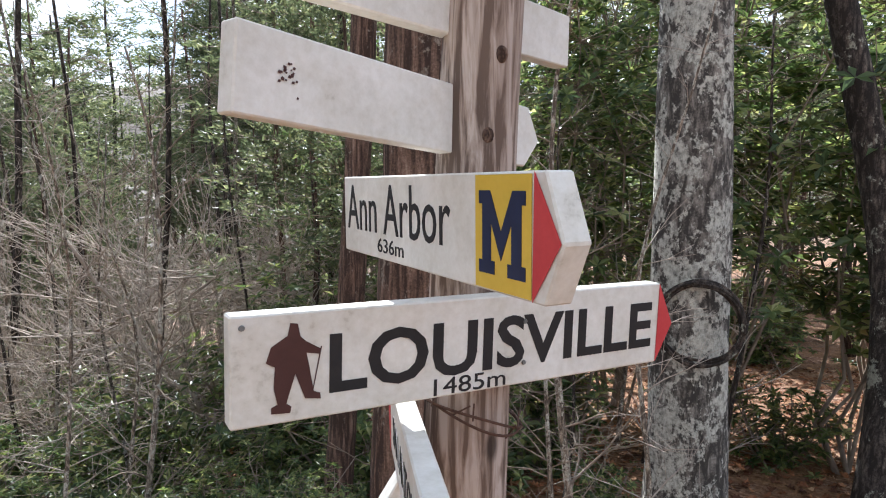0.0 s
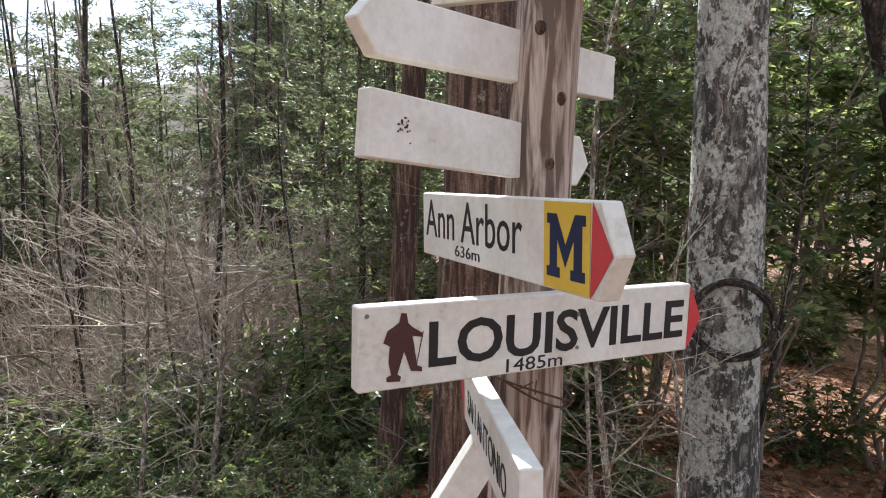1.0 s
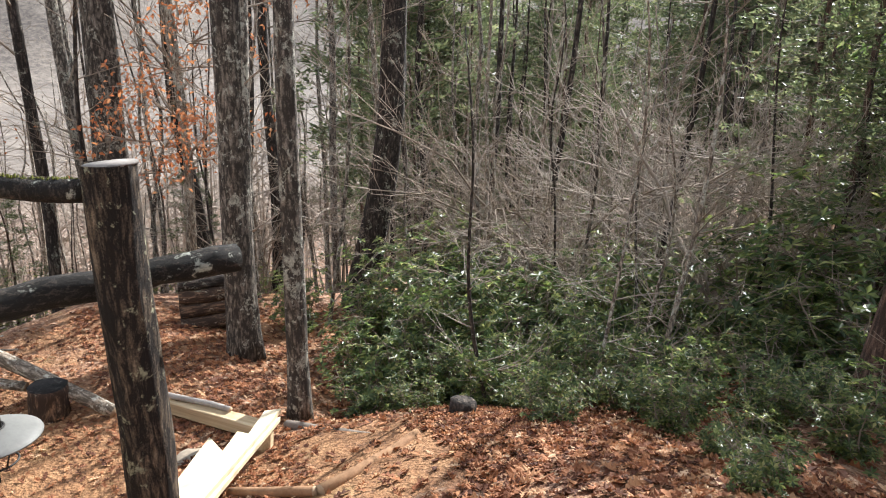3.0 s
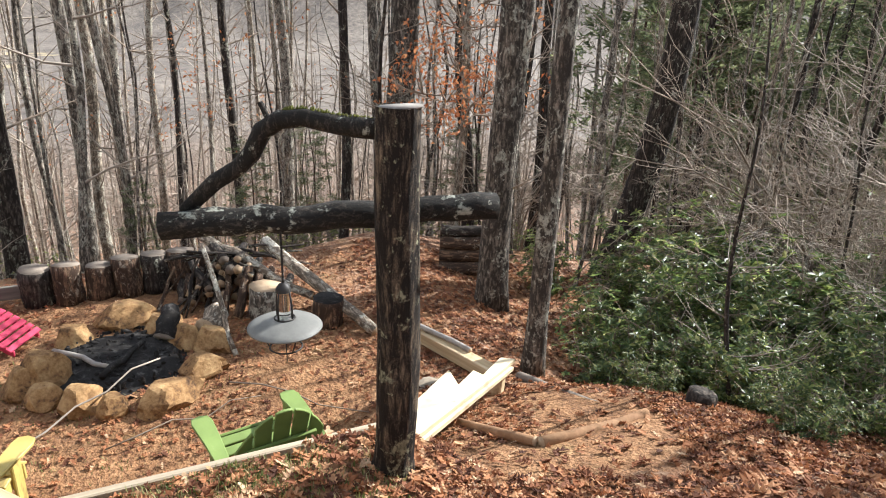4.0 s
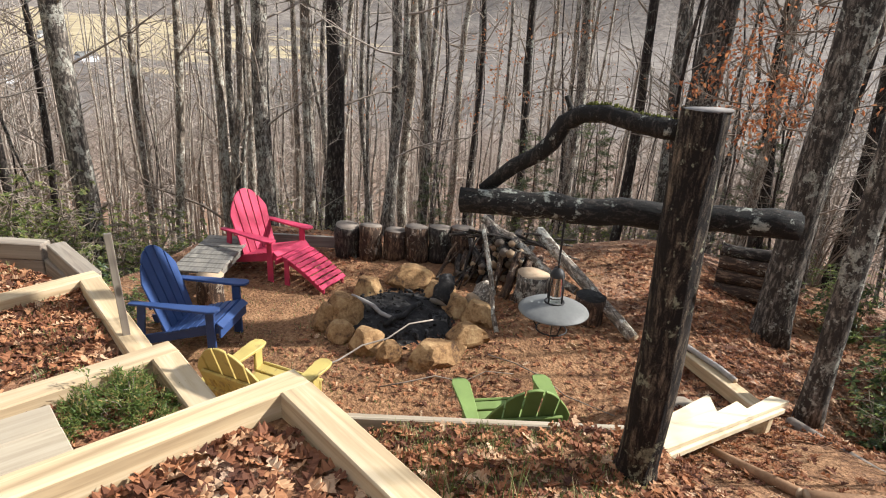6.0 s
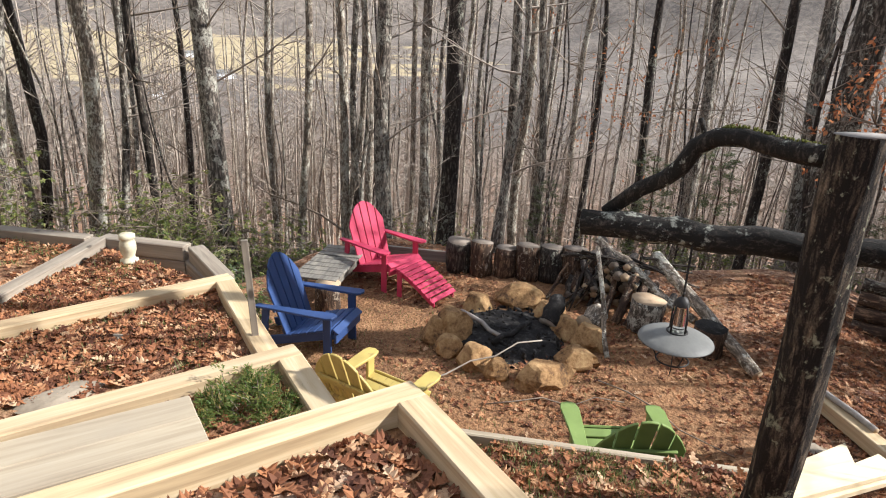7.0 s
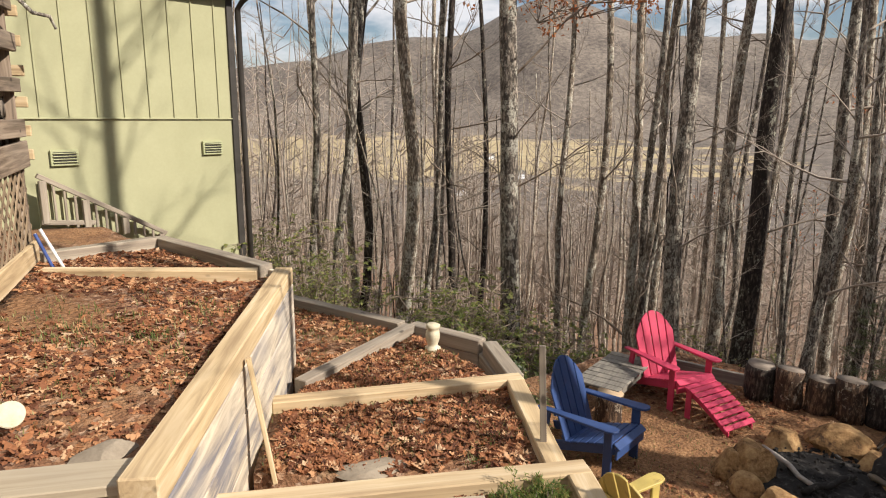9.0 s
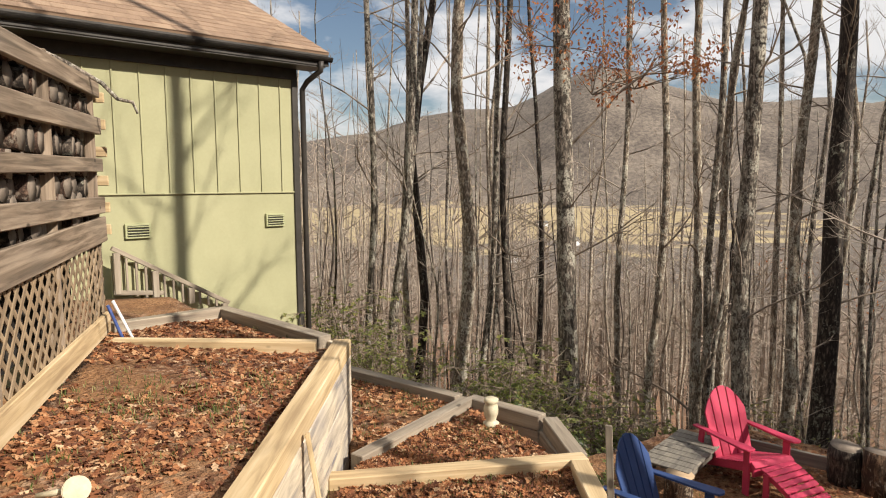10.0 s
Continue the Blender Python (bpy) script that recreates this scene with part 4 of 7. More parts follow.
def charcoal():
    """Lumps of charcoal and pale ash strewn over the ash bed."""
    r = random.Random(17)
    bm = bmesh.new()
    for k in range(320):
        a, q = r.uniform(0, 6.28), 0.78 * math.sqrt(r.random())
        s = r.uniform(0.008, 0.03)
        m = Matrix.Translation((-6.38 + q * math.cos(a), -0.92 + q * math.sin(a), 0.055 - 0.05 * (q > 0.6))) @ Euler((r.uniform(0, 6), r.uniform(0, 6), r.uniform(0, 6))).to_matrix().to_4x4() @ Matrix.Diagonal((s * r.uniform(1, 3), s, s * 0.8, 1))
        bmesh.ops.create_icosphere(bm, subdivisions=1, radius=1.0, matrix=m)
    single("charcoal", bm, M_CHAR_AND_SHADE, "black charcoal lumps over the ashes", "charcoal", "", "stuff")


charcoal()


def lying_log(name, a, b, radius, material, label, category, group="", cut=M_CUT, seed=1, sway=0.02, taper=0.92, n=12):
    r = random.Random(seed)
    m, ln = to(a, b)
    me = log_mesh(name, ln, radius, material, r, n=n, steps=max(4, int(ln / 0.25)), sway=sway, taper=taper)
    me.materials.append(cut)
    me.polygons[-1].material_index = me.polygons[-2].material_index = 1
    return tagged(part(name, me, None, None, "", m), label, category, group)


lying_log("charred_log", (-6.60, -0.50, 0.10), (-6.86, -0.44, 0.30), 0.12, M_CHAR_AND_SHADE, "burnt log end with a pale ashen face in the ring", "log", "", M_CUT_GREY, 3, 0.03, 0.8, 9)
single("rock", rock_mesh("rock", (0.20, 0.17, 0.17), 41), None, "pale sandstone rock whitened by ash", "rock", "fire ring rocks", "", pose(-6.62, -0.30, 0.08, 0, 0, 20))
lying_log("log", (-6.62, -0.10, 0.13), (-6.90, 0.05, 0.20), 0.13, M_BARK_PALE, "short tan log beside the fire ring", "log", "", M_CUT, 4)
# low stack of old logs beside the leafy path
for i, (back, z, rad) in enumerate(((0.0, 0.09, 0.105), (0.22, 0.09, 0.10), (0.05, 0.27, 0.10), (0.24, 0.28, 0.10), (0.10, 0.46, 0.105), (0.16, 0.64, 0.09))):
    cx, cy = -8.35 - back * 0.93, 3.50 + back * 0.37
    g = height(cx, cy)
    lying_log("cut_log", (cx - 0.14, cy - 0.36, g + z), (cx + 0.14, cy + 0.36, g + z + 0.01), rad, M_BARK_DARK if i % 2 else M_BARK_STUMP, "weathered log stacked beside the leafy path", "log", "log stack by the path", M_CUT_OLD, 700 + i, 0.015, 0.95, 10)
lying_log("burnt_stick", (-6.6, -1.5, 0.10), (-6.1, -0.95, 0.12), 0.025, M_CUT_GREY, "half-burnt pale stick on the ashes", "stick", "", M_CHAR_AND_SHADE, 5)
lying_log("burnt_stick", (-5.95, -1.0, 0.10), (-6.5, -0.7, 0.13), 0.03, M_CHAR_AND_SHADE, "black burnt stick on the ashes", "stick", "", M_CHAR_AND_SHADE, 6)

# upright stumps along the far rim of the clearing
for i in range(8):
    y = -1.92 + 0.315 * i
    x = -8.08 - 0.03 * i + rng.uniform(-0.04, 0.04)
    h = rng.uniform(0.40, 0.52)
    me = log_mesh("stump", h, rng.uniform(0.15, 0.175), M_BARK_STUMP if i % 4 else M_BARK_DARK, random.Random(20 + i), n=16, rough=0.07, steps=4, sway=0.01, taper=0.97)
    me.materials.append(M_CUT_OLD)
    me.polygons[-1].material_index = me.polygons[-2].material_index = 1
    single("stump", me, None, "upright weathered log round with a grey cut top", "stump", "row of log stumps", "", pose(x, y, -0.02, rng.uniform(-4, 4), rng.uniform(-4, 4), rng.uniform(0, 360)))
lying_log("stump", (-6.70, 1.18, -0.02), (-6.68, 1.20, 0.33), 0.17, M_BARK_STUMP, "short reddish log round near the leaning pole", "stump", "", M_CHAR_AND_SHADE, 41, 0.005, 0.97, 16)
lying_log("stump", (-7.10, 0.55, -0.02), (-7.12, 0.57, 0.36), 0.2, M_BARK_GREY, "bark-covered log round in front of the brush pile", "stump", "", M_CUT, 42, 0.005, 0.97, 16)
lying_log("stump", (-6.30, -3.05, -0.02), (-6.29, -3.04, 0.34), 0.15, M_BARK_STUMP, "reddish log round used as a side table", "stump", "", M_CUT, 43, 0.005, 0.97, 16)


def brush_pile():
    """A low dome of stacked split wood and branches, cut ends towards the clearing."""
    r = random.Random(9)
    k = 0
    for row in range(6):
        for col in range(11 - row * 2 + (row > 3)):
            y = -0.36 + 0.115 * col + 0.105 * row + r.uniform(-0.03, 0.03)
            z = 0.055 + 0.105 * row + r.uniform(-0.02, 0.02)
            x = -7.55 + 0.02 * row + r.uniform(-0.12, 0.10)
            rad = r.uniform(0.035, 0.068)
            lying_log("branch_log", (x, y, z), (x - r.uniform(0.4, 0.7), y + r.uniform(-0.2, 0.2), z + r.uniform(-0.06, 0.10)), rad, (M_BARK_DARK, M_BARK_DARK, M_BARK_STUMP)[k % 3], "cut branch with a pale end in the brush pile", "firewood", "brush pile", M_CUT if k % 3 else M_CUT_OLD, 100 + k, 0.02, 0.9, r.choice((4, 5, 7)))
            k += 1
    for q in range(9):
        y = r.uniform(-0.75, -0.05)
        lying_log("branch_log", (-7.32 + r.uniform(-0.15, 0.1), y, 0.0), (-7.72 + r.uniform(-0.1, 0.1), y + r.uniform(0.15, 0.55), r.uniform(0.35, 0.70)), r.uniform(0.012, 0.028), (M_BARK_DARK, M_BARK_STUMP, M_BARK_DARK)[q % 3], "thin branch leaned against the brush pile", "firewood", "brush pile", M_CUT_OLD, 400 + q, 0.03, 0.7, 6)
    for q in range(10):
        y = r.uniform(-0.3, 0.8)
        a = r.uniform(-0.7, 0.7)
        lying_log("branch_log", (-7.62 + r.uniform(-0.1, 0.1), y - 0.4 * math.cos(a), 0.62 + r.uniform(-0.1, 0.06)), (-7.62 + 0.3 * math.sin(a), y + 0.4 * math.cos(a), 0.60 + r.uniform(-0.16, 0.04)), r.uniform(0.010, 0.022), M_BARK_DARK, "thin branch lying over the brush pile", "firewood", "brush pile", M_CUT_OLD, 450 + q, 0.04, 0.6, 6)
    for a, b, rad in (((-7.10, 0.22, 0.0), (-7.50, 0.42, 0.46), 0.055), ((-7.05, 0.36, 0.0), (-7.38, 0.52, 0.40), 0.05), ((-7.2, 0.10, 0.0), (-7.6, 0.20, 0.52), 0.04)):
        lying_log("branch_log", a, b, rad, M_BARK_STUMP, "split log leaned against the brush pile", "firewood", "brush pile", M_CUT, 300 + int(b[1] * 50), 0.02, 0.9, 6)


brush_pile()
lying_log("pole", (-7.80, 0.62, 0.66), (-6.28, 1.64, 0.05), 0.075, M_BARK_PALE, "long straight pole slanting from the brush pile to the ground", "pole", "", M_CUT, 51, 0.012, 0.85)
lying_log("pole", (-7.98, -0.1, 0.72), (-7.02, 1.08, 0.22), 0.06, M_BARK_PALE, "bent pale pole resting on the brush pile", "pole", "", M_CUT, 52, 0.05, 0.8)
lying_log("forked_stick", (-7.27, -0.08, 0.86), (-6.22, 0.18, 0.0), 0.026, M_BARK_PALE, "thin roasting stick leaned on the brush pile", "stick", "", M_CUT, 53, 0.02, 1.1)
lying_log("fallen_branch", (-5.05, -1.50, 0.05), (-5.80, -0.48, 0.30), 0.009, M_TWIG_PALE, "pale crooked branch lying over the ring", "branch", "", M_CUT, 54, 0.05, 0.8)
lying_log("fallen_branch", (-4.9, -0.85, 0.04), (-5.25, 0.35, 0.10), 0.007, M_TWIG, "thin dead branch lying on the earth", "branch", "", M_CUT, 55, 0.06, 0.6)
lying_log("fallen_branch", (-5.35, 0.1, 0.22), (-4.75, 1.3, 0.06), 0.007, M_TWIG, "thin dead branch lying on the earth", "branch", "", M_CUT, 56, 0.06, 0.6)


# slatted deck by the pink chair
def deck():
    base = (-6.7, -3.55, 0.0)
    t = thing("low_deck", base, "grey slatted wooden platform beside the pink chair", "platform")
    m0 = Matrix.Translation(Vector((-6.92, -3.28, 0)) - Vector(base)) @ Matrix.Rotation(math.atan2(-0.06, -1.0), 4, "Z")
    for k in range(9):
        part("slat", box(0.115, 0.56, 0.03, 0.005, 0.003, k), M_DECK, t, "", m0 @ Matrix.Translation((-0.53 + 0.132 * k, 0, 0.335)))
    for s in (-0.2, 0.2):
        part("joist", box(1.15, 0.06, 0.12, 0.005), M_DECK, t, "", m0 @ Matrix.Translation((0, s, 0.26)))
        for q in (-0.5, 0.5):
            part("leg", box(0.08, 0.058, 0.24, 0.005), M_DECK, t, "", m0 @ Matrix.Translation((q, s, 0.10)))


deck()
single("board_edge", box(1.5, 0.05, 0.16, 0.005), M_DECK, "grey edge board behind the pink chair", "board", "", "", pose(-8.15, -2.75, 0.12, 0, 0, 95))


# ---- fingerpost of painted boards ----
def text_mesh(body, width, cap, lift=0.0008, bold=0.0):
    """Letters in the xy plane, from x = 0 to width, cap metres tall."""
    cu = bpy.data.curves.new("lettering", "FONT")
    cu.body, cu.extrude, cu.resolution_u, cu.offset = body, 0.0006, 3, bold
    ob = new("lettering", cu)
    bpy.context.view_layer.update()
    me = bpy.data.meshes.new_from_object(ob.evaluated_get(bpy.context.evaluated_depsgraph_get()))
    bpy.data.objects.remove(ob)
    xs = [v.co.x for v in me.vertices]
    ys = [v.co.y for v in me.vertices]
    sx, sy = width / (max(xs) - min(xs)), cap / (max(ys) - min(ys))
    for v in me.vertices:
        v.co = Vector(((v.co.x - min(xs)) * sx, (v.co.y - min(ys)) * sy, v.co.z + lift))
    me.materials.clear()
    return me


def flat(pts, z=0.001):
    bm = bmesh.new()
    bm.faces.new([bm.verts.new((x, y, z)) for x, y in pts])
    out = bmesh.ops.extrude_face_region(bm, geom=bm.faces[:])
    bmesh.ops.translate(bm, vec=(0, 0, 0.0008), verts=[v for v in out["geom"] if isinstance(v, bmesh.types.BMVert)])
    bmesh.ops.recalc_face_normals(bm, faces=bm.faces[:])
    return bm


def sign_board(a, b, h, label, tip_right=0.0, tip_left=0.0, thick=0.04, roll=0.0):
    """A painted board; a is its left end and b its right end as read, on the middle of its front face."""
    m, n = along(a, b)
    start = Matrix.Translation(Vector(a)) @ m.to_3x3().to_4x4() @ Matrix.Rotation(radians(roll), 4, "Y")
    pts = [(0, -h / 2), (n, -h / 2)]
    if tip_right:
        pts.append((n + tip_right, -0.004))
    pts += [(n, h / 2), (0, h / 2)]
    if tip_left:
        pts.append((-tip_left, 0.004))
    t = new("sign_board")
    t.matrix_basis = start @ Matrix.Rotation(radians(90), 4, "X")
    tagged(t, label, "sign board", "boards of the fingerpost")
    part("board", outline(pts, thick, 0.003), M_SIGN, t, "", Matrix.Translation((0, 0, -thick)))
    return t, n


sb, n = sign_board((-0.243, 1.678, 3.180), (0.496, 2.210, 3.152), 0.176, "white painted board with black town lettering and a red tip", tip_right=0.045)
part("lettering", text_mesh("LOUISVILLE", n * 0.805, 0.100, bold=0.022), M_INK, sb, "black capitals", Matrix.Translation((n * 0.172, -0.051, 0.0)))
part("lettering", text_mesh("1485m", n * 0.17, 0.031), M_INK, sb, "thin black distance figures", Matrix.Translation((n * 0.385, -0.084, 0.0)))
part("red_tip", flat([(n - 0.004, -0.086), (n + 0.042, -0.004), (n - 0.002, 0.086)]), M_RED, sb, "red arrow tip")
part("painted_shape", flat([(0.062, -0.070), (0.092, -0.072), (0.094, -0.062), (0.086, -0.056), (0.100, -0.010), (0.116, -0.052), (0.142, -0.056), (0.141, -0.046), (0.130, -0.042), (0.122, 0.004), (0.118, 0.022), (0.140, 0.018), (0.142, 0.026), (0.116, 0.042), (0.108, 0.050), (0.104, 0.070), (0.092, 0.072), (0.088, 0.052), (0.062, 0.036), (0.054, 0.012), (0.068, 0.004), (0.066, -0.030), (0.072, -0.056), (0.062, -0.060)]), M_BROWN, sb, "plain brown painted shape")
part("painted_line", flat([(0.126, -0.050), (0.1275, -0.050), (0.1435, 0.030), (0.1415, 0.030)]), M_BROWN, sb)

for x, y in ((0.60, 0.035), (0.60, -0.045), (0.02, 0.07)):
    bm = bmesh.new()
    bmesh.ops.create_cone(bm, cap_ends=True, segments=10, radius1=0.005, radius2=0.004, depth=0.003)
    part("screw", bm, M_DISH, sb, "grey screw head", Matrix.Translation((n * x, y, 0.0025)))

sb, n = sign_board((-0.237, 2.345, 3.378), (0.217, 1.623, 3.396), 0.178, "white painted board with thin lettering and a yellow square", tip_right=0.04, thick=0.045)
part("lettering", text_mesh("Ann Arbor", n * 0.65, 0.105), M_INK, sb, "thin black town lettering", Matrix.Translation((n * 0.03, -0.035, 0.0)))
part("lettering", text_mesh("636m", n * 0.17, 0.030), M_INK, sb, "thin black distance figures", Matrix.Translation((n * 0.27, -0.074, 0.0)))
part("yellow_field", flat([(n * 0.785, -0.085), (n * 0.965, -0.085), (n * 0.965, 0.085), (n * 0.785, 0.085)]), M_MAIZE, sb, "yellow painted square")
BLOCK = [(0, 0), (0.36, 0), (0.36, 0.16), (0.28, 0.16), (0.28, 0.62), (0.5, 0.18), (0.72, 0.62), (0.72, 0.16), (0.64, 0.16), (0.64, 0), (1, 0), (1, 0.16), (0.92, 0.16), (0.92, 0.84), (1, 0.84), (1, 1), (0.74, 1), (0.5, 0.52), (0.26, 1), (0, 1), (0, 0.84), (0.08, 0.84), (0.08, 0.16), (0, 0.16)]
part("navy_shape", flat([(n * (0.80 + 0.15 * x), -0.062 + 0.124 * y) for x, y in BLOCK], 0.0022), M_NAVY, sb, "dark blue block shape")
part("red_tip", flat([(n * 0.968, -0.088), (n + 0.036, -0.004), (n * 0.972, 0.088)]), M_RED, sb, "red arrow tip")

sb, n = sign_board((-0.205, 1.650, 3.627), (0.205, 2.240, 3.557), 0.130, "blank off-white board with a dark smudge", tip_right=0.05)
sr = random.Random(61)
for k in range(22):
    x, y, w = 0.085 + sr.gauss(0, 0.010), 0.005 + sr.gauss(0, 0.011), sr.uniform(0.0012, 0.0035)
    part("smudge", flat([(x - w, y - w * 0.5), (x + w * 0.6, y - w * 0.8), (x + w, y + w * 0.4), (x - w * 0.3, y + w * 0.9)]), M_BROWN, sb, "dark smear" if k == 0 else "")
sign_board((-0.20, 1.70, 3.815), (0.306, 2.404, 3.790), 0.12, "blank off-white board pointing away with a worn tip", tip_left=0.05)
sign_board((-0.20, 2.30, 4.05), (0.30, 1.98, 4.00), 0.13, "blank cream board near the top of the post", tip_right=0.05)
sb, n = sign_board((-0.085, 2.13, 2.945), (0.088, 1.47, 2.985), 0.150, "white board with hand-painted town lettering seen end on", tip_left=0.06)
part("lettering", text_mesh("SAN ANTONIO", n * 0.74, 0.062), M_INK, sb, "black hand lettering", Matrix.Translation((n * 0.10, -0.035, 0.0)))
part("red_tip", flat([(0.0, -0.078), (0.0, 0.078), (-0.05, 0.004)]), M_RED, sb, "red arrow tip")
sign_board((-0.158, 1.925, 2.60), (0.0, 2.0, 2.86), 0.092, "blank white board with a pointed end low on the post", tip_left=0.035)


def sign_post():
    t = thing("sign_post", (0.05, 2.10, 1.2), "weathered peeled cedar post carrying the painted boards", "post")
    r = random.Random(4)
    verts, faces = [], []
    pts = [(0.05, 2.10, 1.2), (0.056, 2.10, 1.8), (0.066, 2.10, 2.4), (0.082, 2.10, 2.9), (0.092, 2.10, 3.3), (0.108, 2.10, 3.7), (0.128, 2.105, 4.1), (0.16, 2.11, 4.7)]
    fine = []
    for p, q in zip(pts, pts[1:]):
        for k in range(6):
            fine.append(Vector(p).lerp(Vector(q), k / 6))
    fine.append(Vector(pts[-1]))
    start = 0
    n = 26
    for i, p in enumerate(fine):
        rad = 0.098 - 0.024 * i / len(fine)
        for k in range(n):
            a = 2 * math.pi * k / n
            q = rad * (1 + 0.07 * noise.noise(Vector((math.cos(a) * 1.6, math.sin(a) * 1.6, p.z * 0.9))) + 0.05 * noise.noise(Vector((math.cos(a) * 6, math.sin(a) * 6, p.z * 1.5))))
            verts.append((p.x + q * math.cos(a), p.y + q * math.sin(a), p.z))
    for i in range(len(fine) - 1):
        for k in range(n):
            a, b = i * n + k, i * n + (k + 1) % n
            faces.append((a, b, b + n, a + n))
    # grain runs along the trunk: own x up
    turn = Matrix.Rotation(radians(-90), 4, "Y")
    inv = turn.inverted()
    verts = [tuple(inv @ (Vector(v) - Vector((0.05, 2.10, 1.2)))) for v in verts]
    part("trunk", raw("trunk", verts, faces, M_POSTWOOD), None, t, "", turn)
    for x, y, z in ((0.125, 2.022, 3.55), (0.10, 2.025, 3.86), (0.15, 2.03, 3.70)):
        bm = bmesh.new()
        bmesh.ops.create_uvsphere(bm, u_segments=10, v_segments=6, radius=0.014)
        part("knot", bm, M_BARK_CEDAR, t, "dark knot", Matrix.Translation((x - 0.05, y - 2.10, z - 1.2)) @ Matrix.Diagonal((1, 0.6, 1.2, 1)))
    return t


sign_post()


def wire_ring(name, centre, rad, tubes, spread, normal, label, thick=0.006, seed=1, material=M_RUST):
    r = random.Random(seed)
    verts, faces = [], []
    q = Vector(normal).to_track_quat("Z", "Y")
    for k in range(tubes):
        pts = []
        ph, dr, dz = r.uniform(0, 6.28), r.uniform(-spread, spread), r.uniform(-spread, spread)
        for j in range(41):
            a = 2 * math.pi * j / 40
            rr = rad + dr + 0.25 * spread * math.sin(3 * a + ph)
            pts.append(Vector(centre) + q @ Vector((rr * math.cos(a), rr * math.sin(a), dz + 0.4 * spread * math.sin(2 * a + ph))))
        tube(verts, faces, pts, [thick] * 41, 5, False)
    for k in range(tubes * 8):
        a = r.uniform(0, 6.28)
        p = Vector(centre) + q @ Vector((rad * math.cos(a), rad * math.sin(a), r.uniform(-spread, spread)))
        d = Vector((r.uniform(-1, 1), r.uniform(-1, 1), r.uniform(-1, 1))).normalized() * 0.022
        tube(verts, faces, [p - d, p + d], [thick * 0.6] * 2, 4, False)
    return tagged(new(name, raw(name, verts, faces, material)), label, "wire")


wire_ring("barbed_wire", (0.07, 2.10, 2.46), 0.105, 3, 0.012, (0.1, -0.1, 1), "rusty barbed wire wound round the sign post", 0.004, 2)
wire_ring("barbed_wire", (0.09, 2.10, 3.0), 0.115, 2, 0.015, (0.35, 0.1, 1), "rusty barbed wire wound under the lettered board", 0.003, 3)


